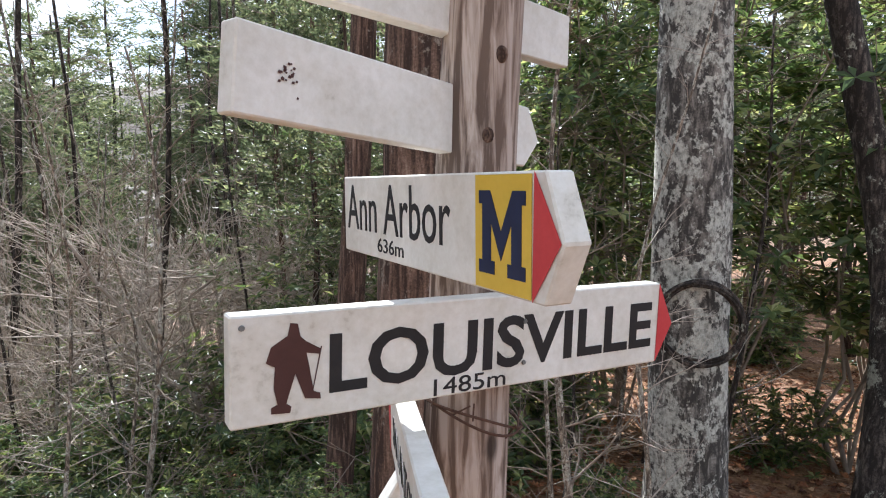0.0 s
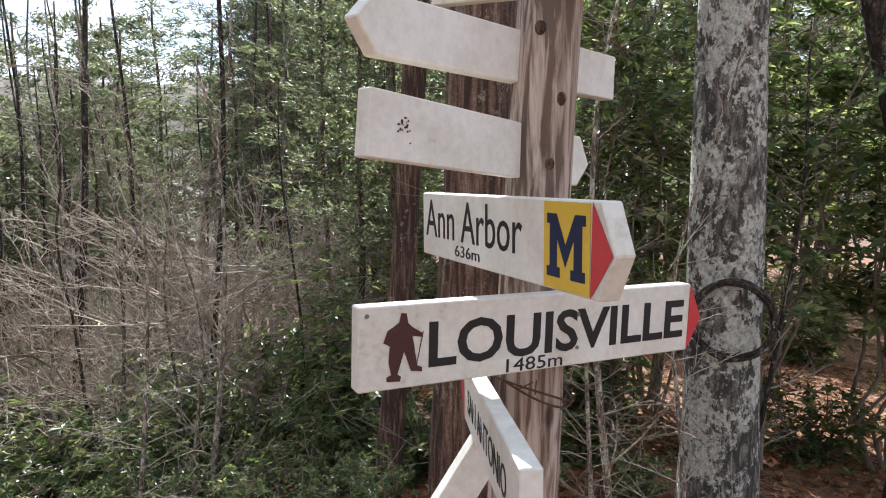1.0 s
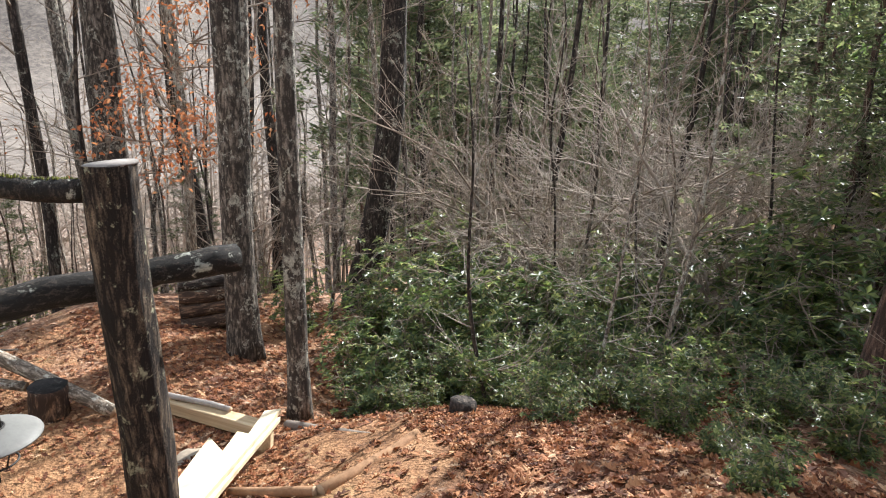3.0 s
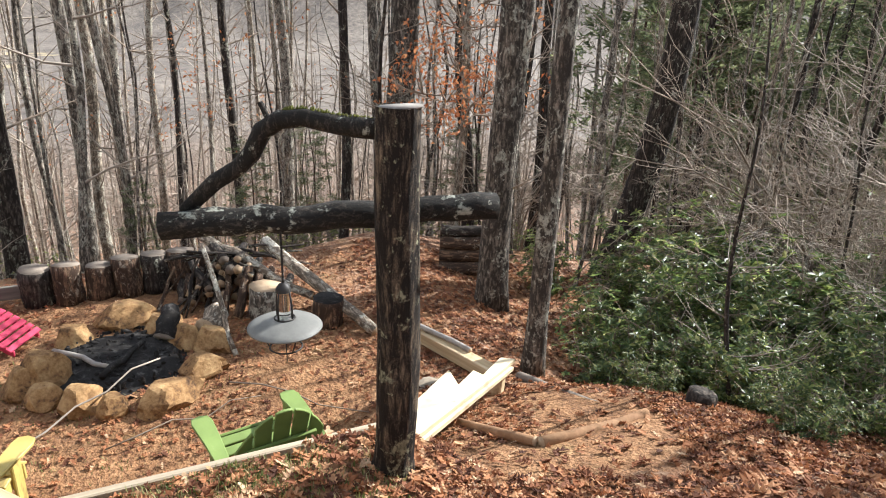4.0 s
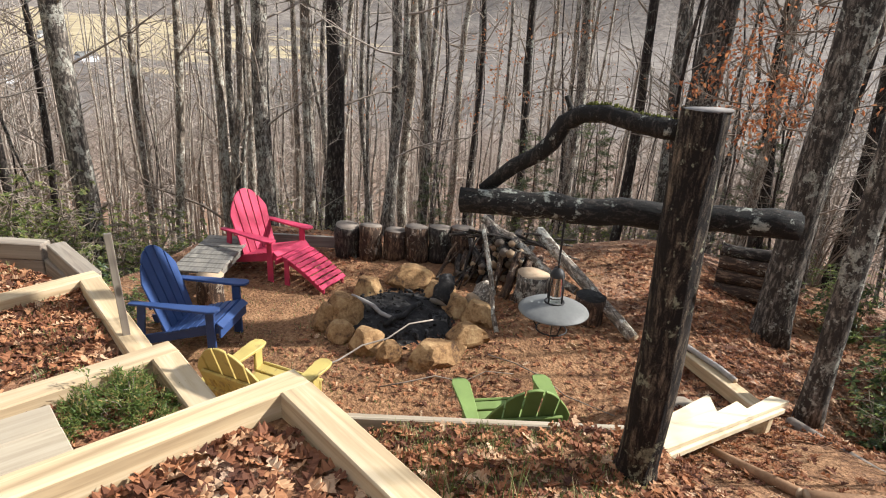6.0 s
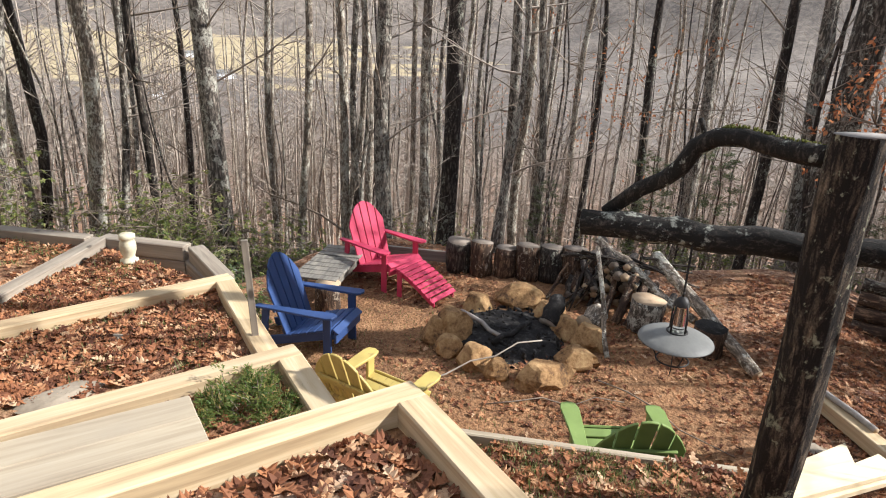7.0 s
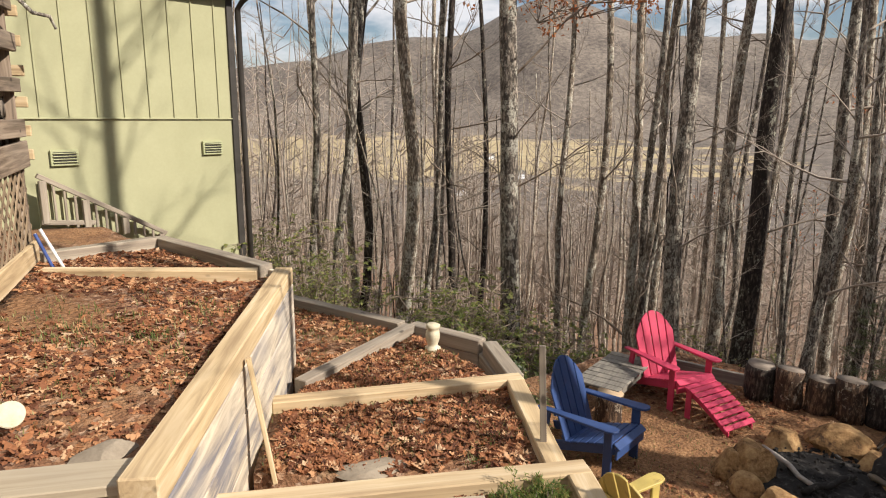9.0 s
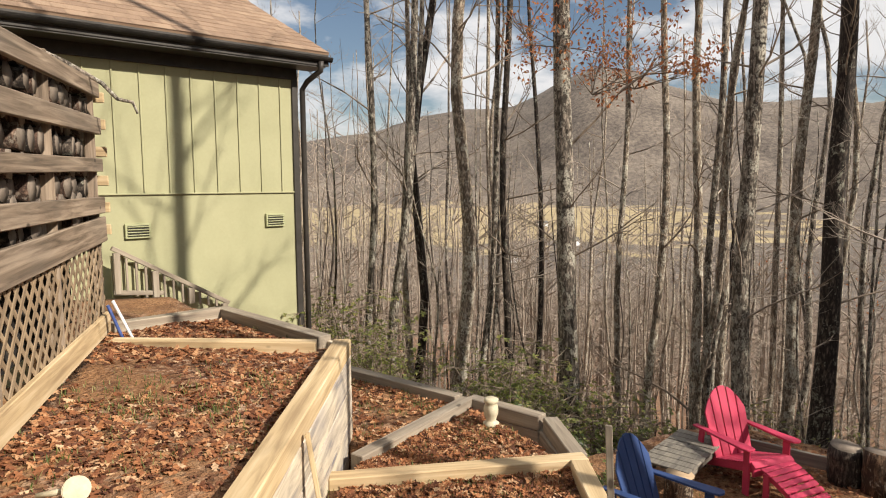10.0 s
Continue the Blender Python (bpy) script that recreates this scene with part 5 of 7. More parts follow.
# ---- feeder gallows ----
def gallows():
    base = (-3.0, 0.93, 0.85)
    t = thing("feeder_post", base, "rough-barked log post with a lichened cross beam", "post")
    off = Matrix.Translation(-Vector(base))
    verts, faces = [], []
    n, steps = 28, 40
    foot, top = Vector((-3.0, 0.93, 0.80)), Vector((-2.80, 0.895, 2.935))
    for i in range(steps + 1):
        u = i / steps
        p = foot.lerp(top, u) + Vector((0.02 * math.sin(u * 3.0), 0.015 * math.sin(u * 5), 0))
        rad = 0.112 + 0.035 * (1 - smooth(0, 0.12, u)) - 0.012 * u
        for k in range(n):
            a = 2 * math.pi * k / n
            c = Vector((math.cos(a), math.sin(a), 0))
            groove = noise.noise(Vector((c.x * 7, c.y * 7, p.z * 2.2)))
            q = rad * (1 + 0.05 * noise.noise(Vector((c.x * 1.5, c.y * 1.5, p.z * 1.2))) + 0.085 * groove)
            verts.append((p.x + q * c.x, p.y + q * c.y, p.z))
    for i in range(steps):
        for k in range(n):
            a, b = i * n + k, i * n + (k + 1) % n
            faces.append((a, b, b + n, a + n))
    part("trunk", raw("trunk", verts, faces, M_BARK_POST), None, t, "dark furrowed bark", off)
    me = log_mesh("cut_top", 0.012, 0.098, M_CUT_TOP, random.Random(2), n=28, rough=0.03, steps=2, sway=0, taper=0.99)
    part("cut_top", me, None, t, "pale sawn top", off @ pose(-2.80, 0.893, 2.925, 3, -3, 0))
    m, ln = to((-3.22, -0.13, 2.335), (-2.975, 1.45, 2.41))
    me = log_mesh("cross_beam", ln, 0.068, M_BARK_LIMB, random.Random(5), n=16, rough=0.10, steps=14, sway=0.012, taper=0.95)
    me.materials.append(M_CUT)
    me.polygons[-1].material_index = me.polygons[-2].material_index = 1
    part("cross_beam", me, None, t, "lichen-spotted round beam", off @ m)
    # crooked limb from the post down to the beam
    path = [(-2.84, 0.84, 2.83), (-2.907, 0.73, 2.829), (-2.963, 0.655, 2.833), (-3.035, 0.519, 2.855), (-3.098, 0.415, 2.839), (-3.134, 0.342, 2.784), (-3.157, 0.292, 2.678), (-3.19, 0.229, 2.607), (-3.231, 0.124, 2.534), (-3.29, -0.02, 2.385)]
    verts, faces = [], []
    tube(verts, faces, path, [0.046, 0.045, 0.045, 0.043, 0.043, 0.044, 0.046, 0.042, 0.038, 0.034], 12, True, 0.10, random.Random(8))
    limb = part("curved_limb", raw("curved_limb", verts, faces, M_BARK_LIMB), None, t, "bent mossy limb", off)
    verts, faces = [], []
    r = random.Random(12)
    for k in range(260):
        u = r.uniform(0.06, 0.42) * (len(path) - 1)
        i = int(u)
        p = Vector(path[i]).lerp(Vector(path[i + 1]), u - i)
        a = r.uniform(-1.2, 1.2)
        q = p + Vector((0.5 * math.sin(a), 0.3 * math.sin(a), math.cos(a))) * 0.042
        tube(verts, faces, [q - Vector((0, 0, 0.01)), q + Vector((r.uniform(-0.008, 0.008), r.uniform(-0.008, 0.008), r.uniform(0.004, 0.016)))], [0.008, 0.003], 4, True)
    part("moss", raw("moss", verts, faces, M_MOSS), None, limb, "green moss tufts", kind="stuff")
    r = random.Random(13)
    for a, b in (((-3.27, 0.0, 2.41), (-3.20, 0.12, 2.385)), ((-3.12, 0.38, 2.81), (-3.14, 0.34, 2.91))):
        m, ln = to(a, b)
        part("stub", log_mesh("stub", ln, 0.014, M_BARK_LIMB, r, n=6, steps=2, sway=0.004), None, t, "", off @ m)


gallows()


def feeder():
    base = (-3.07, 0.395, 1.845)
    t = thing("hanging_feeder", base, "hanging bird feeder with a wide grey dish and caged glass", "bird feeder")
    t.matrix_basis = t.matrix_basis @ Matrix.Scale(0.935, 4)
    bm = bmesh.new()
    prof = [(0.0, 0.035), (0.05, 0.034), (0.11, 0.022), (0.165, 0.004), (0.193, -0.012), (0.196, -0.018), (0.16, -0.006), (0.10, 0.012), (0.0, 0.022)]
    rings = []
    for q, z in prof:
        rings.append([bm.verts.new((max(q, 0.001) * math.cos(2 * math.pi * k / 40), max(q, 0.001) * math.sin(2 * math.pi * k / 40), z)) for k in range(40)])
    for a, b in zip(rings, rings[1:]):
        for k in range(40):
            f = bm.faces.new((a[k], a[(k + 1) % 40], b[(k + 1) % 40], b[k]))
            f.smooth = True
    part("dish", bm, M_DISH, t, "grey metal baffle dish")

    def lathe(name, prof, mt, label, nseg=20):
        b2 = bmesh.new()
        rs = [[b2.verts.new((q * math.cos(2 * math.pi * k / nseg), q * math.sin(2 * math.pi * k / nseg), z)) for k in range(nseg)] for q, z in prof]
        for a, b in zip(rs, rs[1:]):
            for k in range(nseg):
                f = b2.faces.new((a[k], a[(k + 1) % nseg], b[(k + 1) % nseg], b[k]))
                f.smooth = True
        return part(name, b2, mt, t, label)

    lathe("seed_bowl", [(0.055, -0.005), (0.06, -0.03), (0.052, -0.075), (0.03, -0.10), (0.002, -0.105)], M_GLASS, "small clear glass bowl")
    lathe("cap", [(0.002, 0.235), (0.025, 0.225), (0.04, 0.20), (0.042, 0.185)], M_METAL, "dark iron cap")
    lathe("glass_tube", [(0.034, 0.035), (0.036, 0.06), (0.034, 0.18)], M_GLASS, "clear glass chimney")
    for k in range(4):
        a = math.pi / 4 + k * math.pi / 2
        verts, faces = [], []
        tube(verts, faces, [(0.05 * math.cos(a), 0.05 * math.sin(a), 0.03), (0.05 * math.cos(a), 0.05 * math.sin(a), 0.12), (0.036 * math.cos(a), 0.036 * math.sin(a), 0.20)], [0.005] * 3, 6)
        part("cage_rod", raw("cage_rod", verts, faces, M_METAL), None, t, "dark iron rod")
    for z, q, name in ((0.035, 0.052, "hoop"), (-0.135, 0.085, "perch_ring")):
        verts, faces = [], []
        tube(verts, faces, [(q * math.cos(2 * math.pi * j / 24), q * math.sin(2 * math.pi * j / 24), z) for j in range(25)], [0.005] * 25, 6, False)
        part(name, raw(name, verts, faces, M_METAL), None, t, "dark iron ring")
    for a in (0.3, 2.4, 4.5):
        verts, faces = [], []
        tube(verts, faces, [(0.10 * math.cos(a), 0.10 * math.sin(a), 0.0), (0.125 * math.cos(a), 0.125 * math.sin(a), -0.06), (0.085 * math.cos(a), 0.085 * math.sin(a), -0.135)], [0.004] * 3, 5)
        part("scroll", raw("scroll", verts, faces, M_METAL), None, t, "dark iron scroll")
    top = (Vector((-3.09, 0.396, 2.36)) - Vector(base)) / 0.935
    verts, faces = [], []
    for j in range(14):
        p = Vector((0, 0, 0.235)).lerp(top, j / 14)
        q = Vector((0, 0, 0.235)).lerp(top, (j + 1.15) / 14)
        tube(verts, faces, [p, q], [0.006, 0.006], 6)
    part("chain", raw("chain", verts, faces, M_METAL), None, t, "dark iron chain")
    verts, faces = [], []
    tube(verts, faces, [(0, 0, -0.105), (0.004, 0.002, -0.2), (0, 0, -0.24)], [0.003] * 3, 5)
    part("drip_rod", raw("drip_rod", verts, faces, M_METAL), None, t)


feeder()


# ---- timbers and steps on the slope ----
def steps():
    """A pair of sawn stair stringers laid down the slope, teeth to one side."""
    a, b = Vector((-3.20, 1.08, 0.86)), Vector((-4.54, 2.44, 0.48))
    base = tuple(a)
    t = thing("stair_stringers", base, "bright new sawtooth stair stringers lying down the slope by the post", "stair stringer")
    u = (b - a).normalized()
    w = Vector((0, 0, 1)).cross(u).normalized()
    n = u.cross(w)
    m = Matrix(((u.x, w.x, n.x, 0), (u.y, w.y, n.y, 0), (u.z, w.z, n.z, 0), (0, 0, 0, 1)))
    shape = [(0.0, 0.0), (2.0, 0.0), (1.93, 0.12), (1.42, 0.08), (1.46, 0.18), (1.09, 0.15), (1.33, 0.34), (0.41, 0.24)]
    part("stringer", outline(shape, 0.04, 0.004), M_FRESH, t, "bright sawn stringer", m)
    part("stringer", outline([(x - 0.05, y * 0.96) for x, y in shape], 0.04, 0.004), M_FRESH, t, "bright sawn stringer", m @ Matrix.Translation((-0.03, -0.02, -0.044)))
    part("cleat", box(0.09, 0.26, 0.22, 0.005), M_TIMBER, t, "", m @ Matrix.Translation((0.10, 0.13, -0.16)))
    part("cleat", box(0.09, 0.12, 0.26, 0.005), M_TIMBER, t, "", m @ Matrix.Translation((2.00 - 0.25, 0.06, -0.18)))


steps()
single("edging_timber", box(1.25, 0.14, 0.13, 0.008, 0.004), M_TIMBER, "pale timber edging the leafy path", "timber", "", "", along((-6.12, 2.05, 0.07), (-5.02, 2.50, 0.09))[0])
lying_log("edging_log", (-6.25, 1.98, 0.17), (-5.40, 2.40, 0.17), 0.03, M_CUT_GREY, "pale bare pole lying along the path timber", "log", "", M_CUT, 60, 0.01)
lying_log("edging_log", (-4.92, 2.72, 0.10), (-3.62, 2.81, 0.54), 0.045, M_CUT_OLD, "half-sunk grey log edging the dirt path", "log", "dirt path edging", M_CUT, 61, 0.012)
lying_log("edging_log", (-3.71, 1.62, 0.60), (-3.05, 1.86, 0.86), 0.035, M_PATH_LOG, "half-sunk brown log edging the dirt path", "log", "dirt path edging", M_CUT, 62, 0.012)
lying_log("edging_log", (-3.03, 1.88, 0.855), (-3.28, 2.86, 0.725), 0.042, M_PATH_LOG, "half-sunk brown log edging the dirt path", "log", "dirt path edging", M_CUT, 63, 0.02)
lying_log("stump", (-3.38, 3.42, height(-3.38, 3.42) - 0.05), (-3.38, 3.45, height(-3.38, 3.42) + 0.14), 0.11, M_BARK_DARK, "small dark cut stump among leaves", "stump", "", M_BARK_DARK, 64, 0.003, 0.95, 12)
single("retaining_timber", box(1.76, 0.05, 0.09, 0.008, 0.004), M_PLANK, "pale timber holding the bank above the clearing", "timber", "", "", along((-3.165, -0.76, 0.925), (-3.44, 0.98, 0.855))[0])
single("retaining_board", box(1.76, 0.04, 0.90, 0.005, 0.004), M_TIMBER_GREY, "rough boards under the bank timber", "board", "", "", along((-3.175, -0.76, 0.45), (-3.45, 0.98, 0.42))[0])

# plank treads and landing boards between the beds
for i, (off, z) in enumerate(((0.0, 1.575), (0.19, 1.575))):
    d = Vector((0.611, 0.664, 0)).normalized() * (0.095 + off)
    single("tread_plank", box(1.52, 0.186, 0.045, 0.005, 0.003, i), M_PLANK, "wide grey-brown tread plank between the beds", "plank", "tread planks", "", along(Vector((-2.167, -1.774, z)) + d, Vector((-1.05, -2.80, z)) + d)[0])
single("tread_riser", box(1.46, 0.05, 0.22, 0.005, 0.003), M_PLANK, "riser board under the tread planks", "plank", "", "", along((-2.11, -1.78, 1.44), (-1.03, -2.77, 1.44))[0])
single("tread_riser", box(1.46, 0.05, 0.22, 0.005, 0.003), M_PLANK, "riser board under the tread planks", "plank", "", "", along((-1.88, -1.53, 1.44), (-0.80, -2.52, 1.44))[0])
single("tread_plank", box(1.0, 0.21, 0.045, 0.005, 0.003), M_PLANK, "grey landing board at the head of the plank wall", "plank", "tread planks", "", along((-0.15, -3.10, 1.98), (-0.95, -2.49, 1.98))[0])
single("tread_riser", box(0.95, 0.05, 0.30, 0.005, 0.003), M_PLANK, "riser board under the landing board", "plank", "", "", along((-0.13, -3.06, 1.80), (-0.90, -2.46, 1.80))[0])
single("tread_plank", box(0.75, 0.24, 0.045, 0.005, 0.003), M_PLANK, "lower landing board beside the plank wall", "plank", "tread planks", "", along((-0.78, -2.44, 1.76), (-0.48, -1.94, 1.75))[0])

# stake, leaning slat, stones, ornaments
single("stake", box(0.78, 0.042, 0.022, 0.003, 0.002), M_TIMBER_GREY, "thin grey wooden stake standing in the leaves", "stake", "", "", along((-3.226, -2.073, 1.20), (-3.235, -2.12, 1.96), (0.8, 0.6, 0))[0])
SLAT_TOP, SLAT_FOOT = (-1.895, -3.295, 1.95), (-1.93, -3.15, 1.24)
single("slat", box(0.78, 0.055, 0.025, 0.003, 0.002), M_TIMBER, "loose slat leaned on the plank wall", "slat", "", "", along(SLAT_TOP, SLAT_FOOT, (0.8, -0.6, 0))[0])
for i, (x, y, z, a, b) in enumerate(((-2.40, -2.78, 1.25, 0.26, 0.13), (-0.88, -2.83, 1.97, 0.15, 0.09), (-4.35, -0.45, 0.0, 0.20, 0.14), (-3.0, -2.95, 1.25, 0.08, 0.07), (-5.0, 1.88, 0.05, 0.24, 0.22))):
    single("flat_stone", rock_mesh("flat_stone", (a, b, 0.05), 31 + i, M_STONE, 2, 0.25), None, "flat grey-brown stone half buried in leaves", "stone", "flat stones", "", pose(x, y, z, 0, 0, 35 * i - 30))


def ornament():
    bm = bmesh.new()
    prof = [(0.001, 0.0), (0.075, 0.0), (0.075, 0.035), (0.05, 0.05), (0.048, 0.07), (0.066, 0.12), (0.07, 0.16), (0.062, 0.20), (0.05, 0.215), (0.066, 0.23), (0.068, 0.262), (0.05, 0.272), (0.001, 0.275)]
    rs = [[bm.verts.new((q * (1 + 0.06 * math.sin(3 * 2 * math.pi * k / 20 + z * 30)) * math.cos(2 * math.pi * k / 20), q * math.sin(2 * math.pi * k / 20), z)) for k in range(20)] for q, z in prof]
    for a, b in zip(rs, rs[1:]):
        for k in range(20):
            f = bm.faces.new((a[k], a[(k + 1) % 20], b[(k + 1) % 20], b[k]))
            f.smooth = True
    return bm


single("garden_ornament", ornament(), M_CREAM, "small cream glazed garden ornament on the leaves", "ornament", "", "", pose(-4.32, -3.98, 1.16))


def plaque():
    t = thing("garden_light", (-0.665, -3.205, 1.985), "round cream disc light lying on the leaves", "garden light", "", "", 0)
    face = look((0, 0, 0.12), (0.35, 3.0, 1.2)) @ pose(0, 0, 0, 0, 180, 0)
    bm = bmesh.new()
    bmesh.ops.create_cone(bm, cap_ends=True, segments=32, radius1=0.058, radius2=0.058, depth=0.018)
    bmesh.ops.bevel(bm, geom=bm.edges[:], offset=0.004, segments=2, affect="EDGES")
    part("disc", bm, M_CREAM, t, "", face)
    verts, faces = [], []
    tube(verts, faces, [(0.044 * math.cos(2 * math.pi * j / 28), 0.044 * math.sin(2 * math.pi * j / 28), 0.0) for j in range(29)], [0.004] * 29, 6, False)
    part("rim", raw("rim", verts, faces, M_CUT), None, t, "tan raised ring", face @ Matrix.Translation((0, 0, -0.0105)))
    m, ln = to((0.0, -0.01, 0.12), (0.13, -0.10, 0.10))
    part("stem", log_mesh("stem", ln, 0.015, M_CREAM, random.Random(1), n=10, rough=0, steps=2, sway=0), None, t, "", m)


plaque()
lying_log("white_pole", (-1.77, -6.12, 2.42), (-1.92, -6.08, 2.03), 0.014, M_WHITE, "white plastic pole leaned at the end of the rack", "pole", "", M_WHITE, 70, 0, 1.0)
lying_log("blue_pole", (-1.74, -6.16, 2.38), (-1.85, -6.12, 2.03), 0.014, M_BLUEPLASTIC, "blue plastic pole leaned at the end of the rack", "pole", "", M_WHITE, 71, 0, 1.0)
wire_ring("vine_wreath", (1.225, 4.43, 2.63), 0.225, 5, 0.022, (-0.35, -1.0, 0.0), "dark twisted vine wreath hung on the lichened trunk", 0.009, 5, M_BARK_DARK)
verts, faces = [], []
tube(verts, faces, [(-1.05, -6.30, 4.60), (-1.31, -6.235, 4.526), (-1.537, -6.177, 4.423), (-1.782, -6.106, 4.272), (-1.888, -6.071, 4.147), (-1.996, -6.033, 4.126), (-2.029, -6.022, 4.032)], [0.024, 0.023, 0.021, 0.018, 0.017, 0.015, 0.011], 7, True, 0.08, random.Random(2))
single("crooked_branch", raw("crooked_branch", verts, faces, M_BARK_GREY), None, "crooked grey branch poking out of the firewood rack", "branch")


# ---- woods ----
def twiggy(verts, faces, base, d, length, rad, r, depth, n=4, droop=0.0):
    """A branch with side twigs, to the given depth."""
    segs = 4 if depth > 1 else 3 if depth else 1
    pts, p, q = [Vector(base)], Vector(base), Vector(d).normalized()
    for i in range(segs):
        q = (q + Vector((r.uniform(-1, 1), r.uniform(-1, 1), r.uniform(-0.6, 0.9) - droop)) * 0.28).normalized()
        p = p + q * (length / segs)
        pts.append(p.copy())
    tube(verts, faces, pts, [max(0.0022, rad * (1 - 0.8 * i / segs)) for i in range(segs + 1)], n if depth > 0 else 3, False)
    tips = [pts[-1]]
    if depth > 0:
        for k in range(r.randint(3, 5)):
            u = r.uniform(0.25, 1.0) * segs
            i = min(int(u), segs - 1)
            b = pts[i].lerp(pts[i + 1], u - i)
            side = (pts[i + 1] - pts[i]).normalized()
            out = (side + Vector((r.uniform(-1, 1), r.uniform(-1, 1), r.uniform(-0.6, 0.9))) * 0.9).normalized()
            tips += twiggy(verts, faces, b, out, length * r.uniform(0.3, 0.55), rad * 0.45, r, depth - 1, 3, droop)
    return tips


def trunk_mesh(name, h, r0, material, r, n=10, sway=0.10, lean=(0, 0), steps=14, flare=0.35, taper=0.30, fork=0.0):
    verts, faces, axis_pts = [], [], []
    ox, oy = r.uniform(0, 50), r.uniform(0, 50)
    for i in range(steps + 1):
        u = (i / steps) ** 1.25
        z = u * h
        p = Vector((lean[0] * z + sway * noise.noise(Vector((z * 0.22, ox, 0))), lean[1] * z + sway * noise.noise(Vector((z * 0.22, oy, 4))), z - 0.25))
        axis_pts.append(p)
    radii = [r0 * (1 - (1 - taper) * (p.z + 0.25) / h) * (1 + flare * math.exp(-(p.z + 0.25) / (2.2 * r0 + 0.05))) for p in axis_pts]
    tube(verts, faces, axis_pts, radii, n, True, 0.05, r)
    if fork:
        i = max(1, int(steps * fork))
        d = Vector((r.uniform(-1, 1), r.uniform(-1, 1), 0)).normalized()
        rest = axis_pts[i:]
        stem = [p + d * (0.22 * (p.z - rest[0].z) ** 0.8) + Vector((0.12 * math.sin(p.z), 0, 0)) * (k > 0) for k, p in enumerate(rest)]
        tube(verts, faces, stem, [q * 0.72 for q in radii[i:]], n, True, 0.05, r)
    return raw(name, verts, faces, material), axis_pts, radii


def bare_crown(axis_pts, radii, r, count, start, reach, material, depth=1, up=0.7):
    verts, faces, tips = [], [], []
    top = len(axis_pts) - 1
    for k in range(count):
        u = (start + (1 - start) * r.random() ** 0.8) * top
        i = min(int(u), top - 1)
        p = axis_pts[i].lerp(axis_pts[i + 1], u - i)
        a = r.uniform(0, 2 * math.pi)
        d = Vector((math.cos(a), math.sin(a), r.uniform(0.2, 1.2) * up))
        ln = reach * r.uniform(0.45, 1.0) * (1.15 - 0.6 * u / top)
        tips += twiggy(verts, faces, p, d, ln, min(radii[i] * 0.32, 0.005 + 0.010 * ln), r, depth)
    return raw("crown", verts, faces, material), tips


VARIANTS = []
for k in range(12):
    r = random.Random(200 + k)
    mt = (M_BARK_GREY, M_BARK_PALE, M_BARK_GREY, M_BARK_GREY, M_BARK_DARK, M_BARK_PALE)[k % 6]
    h, r0 = r.uniform(15, 21), r.uniform(0.08, 0.15)
    tm, ax, rad = trunk_mesh("trunk", h, r0, mt, r, 8, r.choice((0.3, 0.6, 0.9)), (r.uniform(-0.05, 0.05), r.uniform(-0.05, 0.05)), fork=(0.0, 0.25, 0.0, 0.4, 0.0, 0.0)[k % 6])
    cm, _ = bare_crown(ax, rad, r, r.randint(17, 21), r.choice((0.15, 0.25, 0.3)), r.uniform(2.0, 3.2), M_TWIG if k % 2 else M_TWIG_PALE, 2)
    VARIANTS.append((tm, cm))
SAPLINGS = []
for k in range(6):
    r = random.Random(260 + k)
    tm, ax, rad = trunk_mesh("trunk", r.uniform(5, 9), r.uniform(0.022, 0.045), (M_BARK_PALE, M_BARK_DARK, M_BARK_GREY)[k % 3], r, 6, 0.7, (r.uniform(-0.09, 0.09), r.uniform(-0.09, 0.09)))
    cm, _ = bare_crown(ax, rad, r, 30, 0.1, 1.5, M_TWIG_PALE if k % 2 else M_TWIG, 1)
    SAPLINGS.append((tm, cm))


def plant_tree(x, y, meshes, scale, turn, label, group, z=None, zscale=None, name="tree", parts=("trunk", "crown")):
    t = thing(name, (x, y, height(x, y) if z is None else z), label, "tree", group, "", turn)
    m = Matrix.Diagonal((scale, scale, zscale or scale, 1))
    for nm, me in zip(parts, meshes):
        part(nm, me, None, t, "", m, "" if nm == "trunk" else "stuff")
    return t


def own_tree(x, y, r0, h, material, label, seed, lean=(0, 0), count=24, start=0.35, reach=2.4, z=None, sway=0.12, twig=M_TWIG, taper=0.35, n=18, steps=22, flare=0.35, fine=1):
    r = random.Random(seed)
    tm, ax, rad = trunk_mesh("trunk", h, r0, material, r, n, sway, lean, steps, flare, taper)
    cm, tips = bare_crown(ax, rad, r, count, start, reach, twig, fine)
    return plant_tree(x, y, (tm, cm), 1.0, 0.0, label, "", z), tips


def polar(yaw, d):
    return -d * math.sin(radians(yaw)), d * math.cos(radians(yaw))


own_tree(1.305, 4.70, 0.24, 15, M_BARK_LICHEN, "broad tree trunk blotched with pale lichen behind the sign post", 1, (-0.012, 0.0), 18, 0.5, 3.0, 0.9)
own_tree(2.98, 5.98, 0.14, 13, M_BARK_DARK, "dark crooked tree trunk among evergreens", 2, (-0.10, 0.03), 16, 0.3, 2.5, None, 0.5)
own_tree(-0.29, 3.19, 0.165, 9, M_BARK_CEDAR, "shaggy reddish cedar trunk close behind the sign post", 3, (0.036, 0.0), 10, 0.5, 1.5, 1.15, 0.06, taper=0.6, flare=0.5)
own_tree(-1.12, 5.19, 0.105, 15, M_BARK_CEDAR, "slanting brown pine trunk among evergreen shrubs", 4, (0.07, 0.0), 12, 0.45, 2.0, None, 0.05)
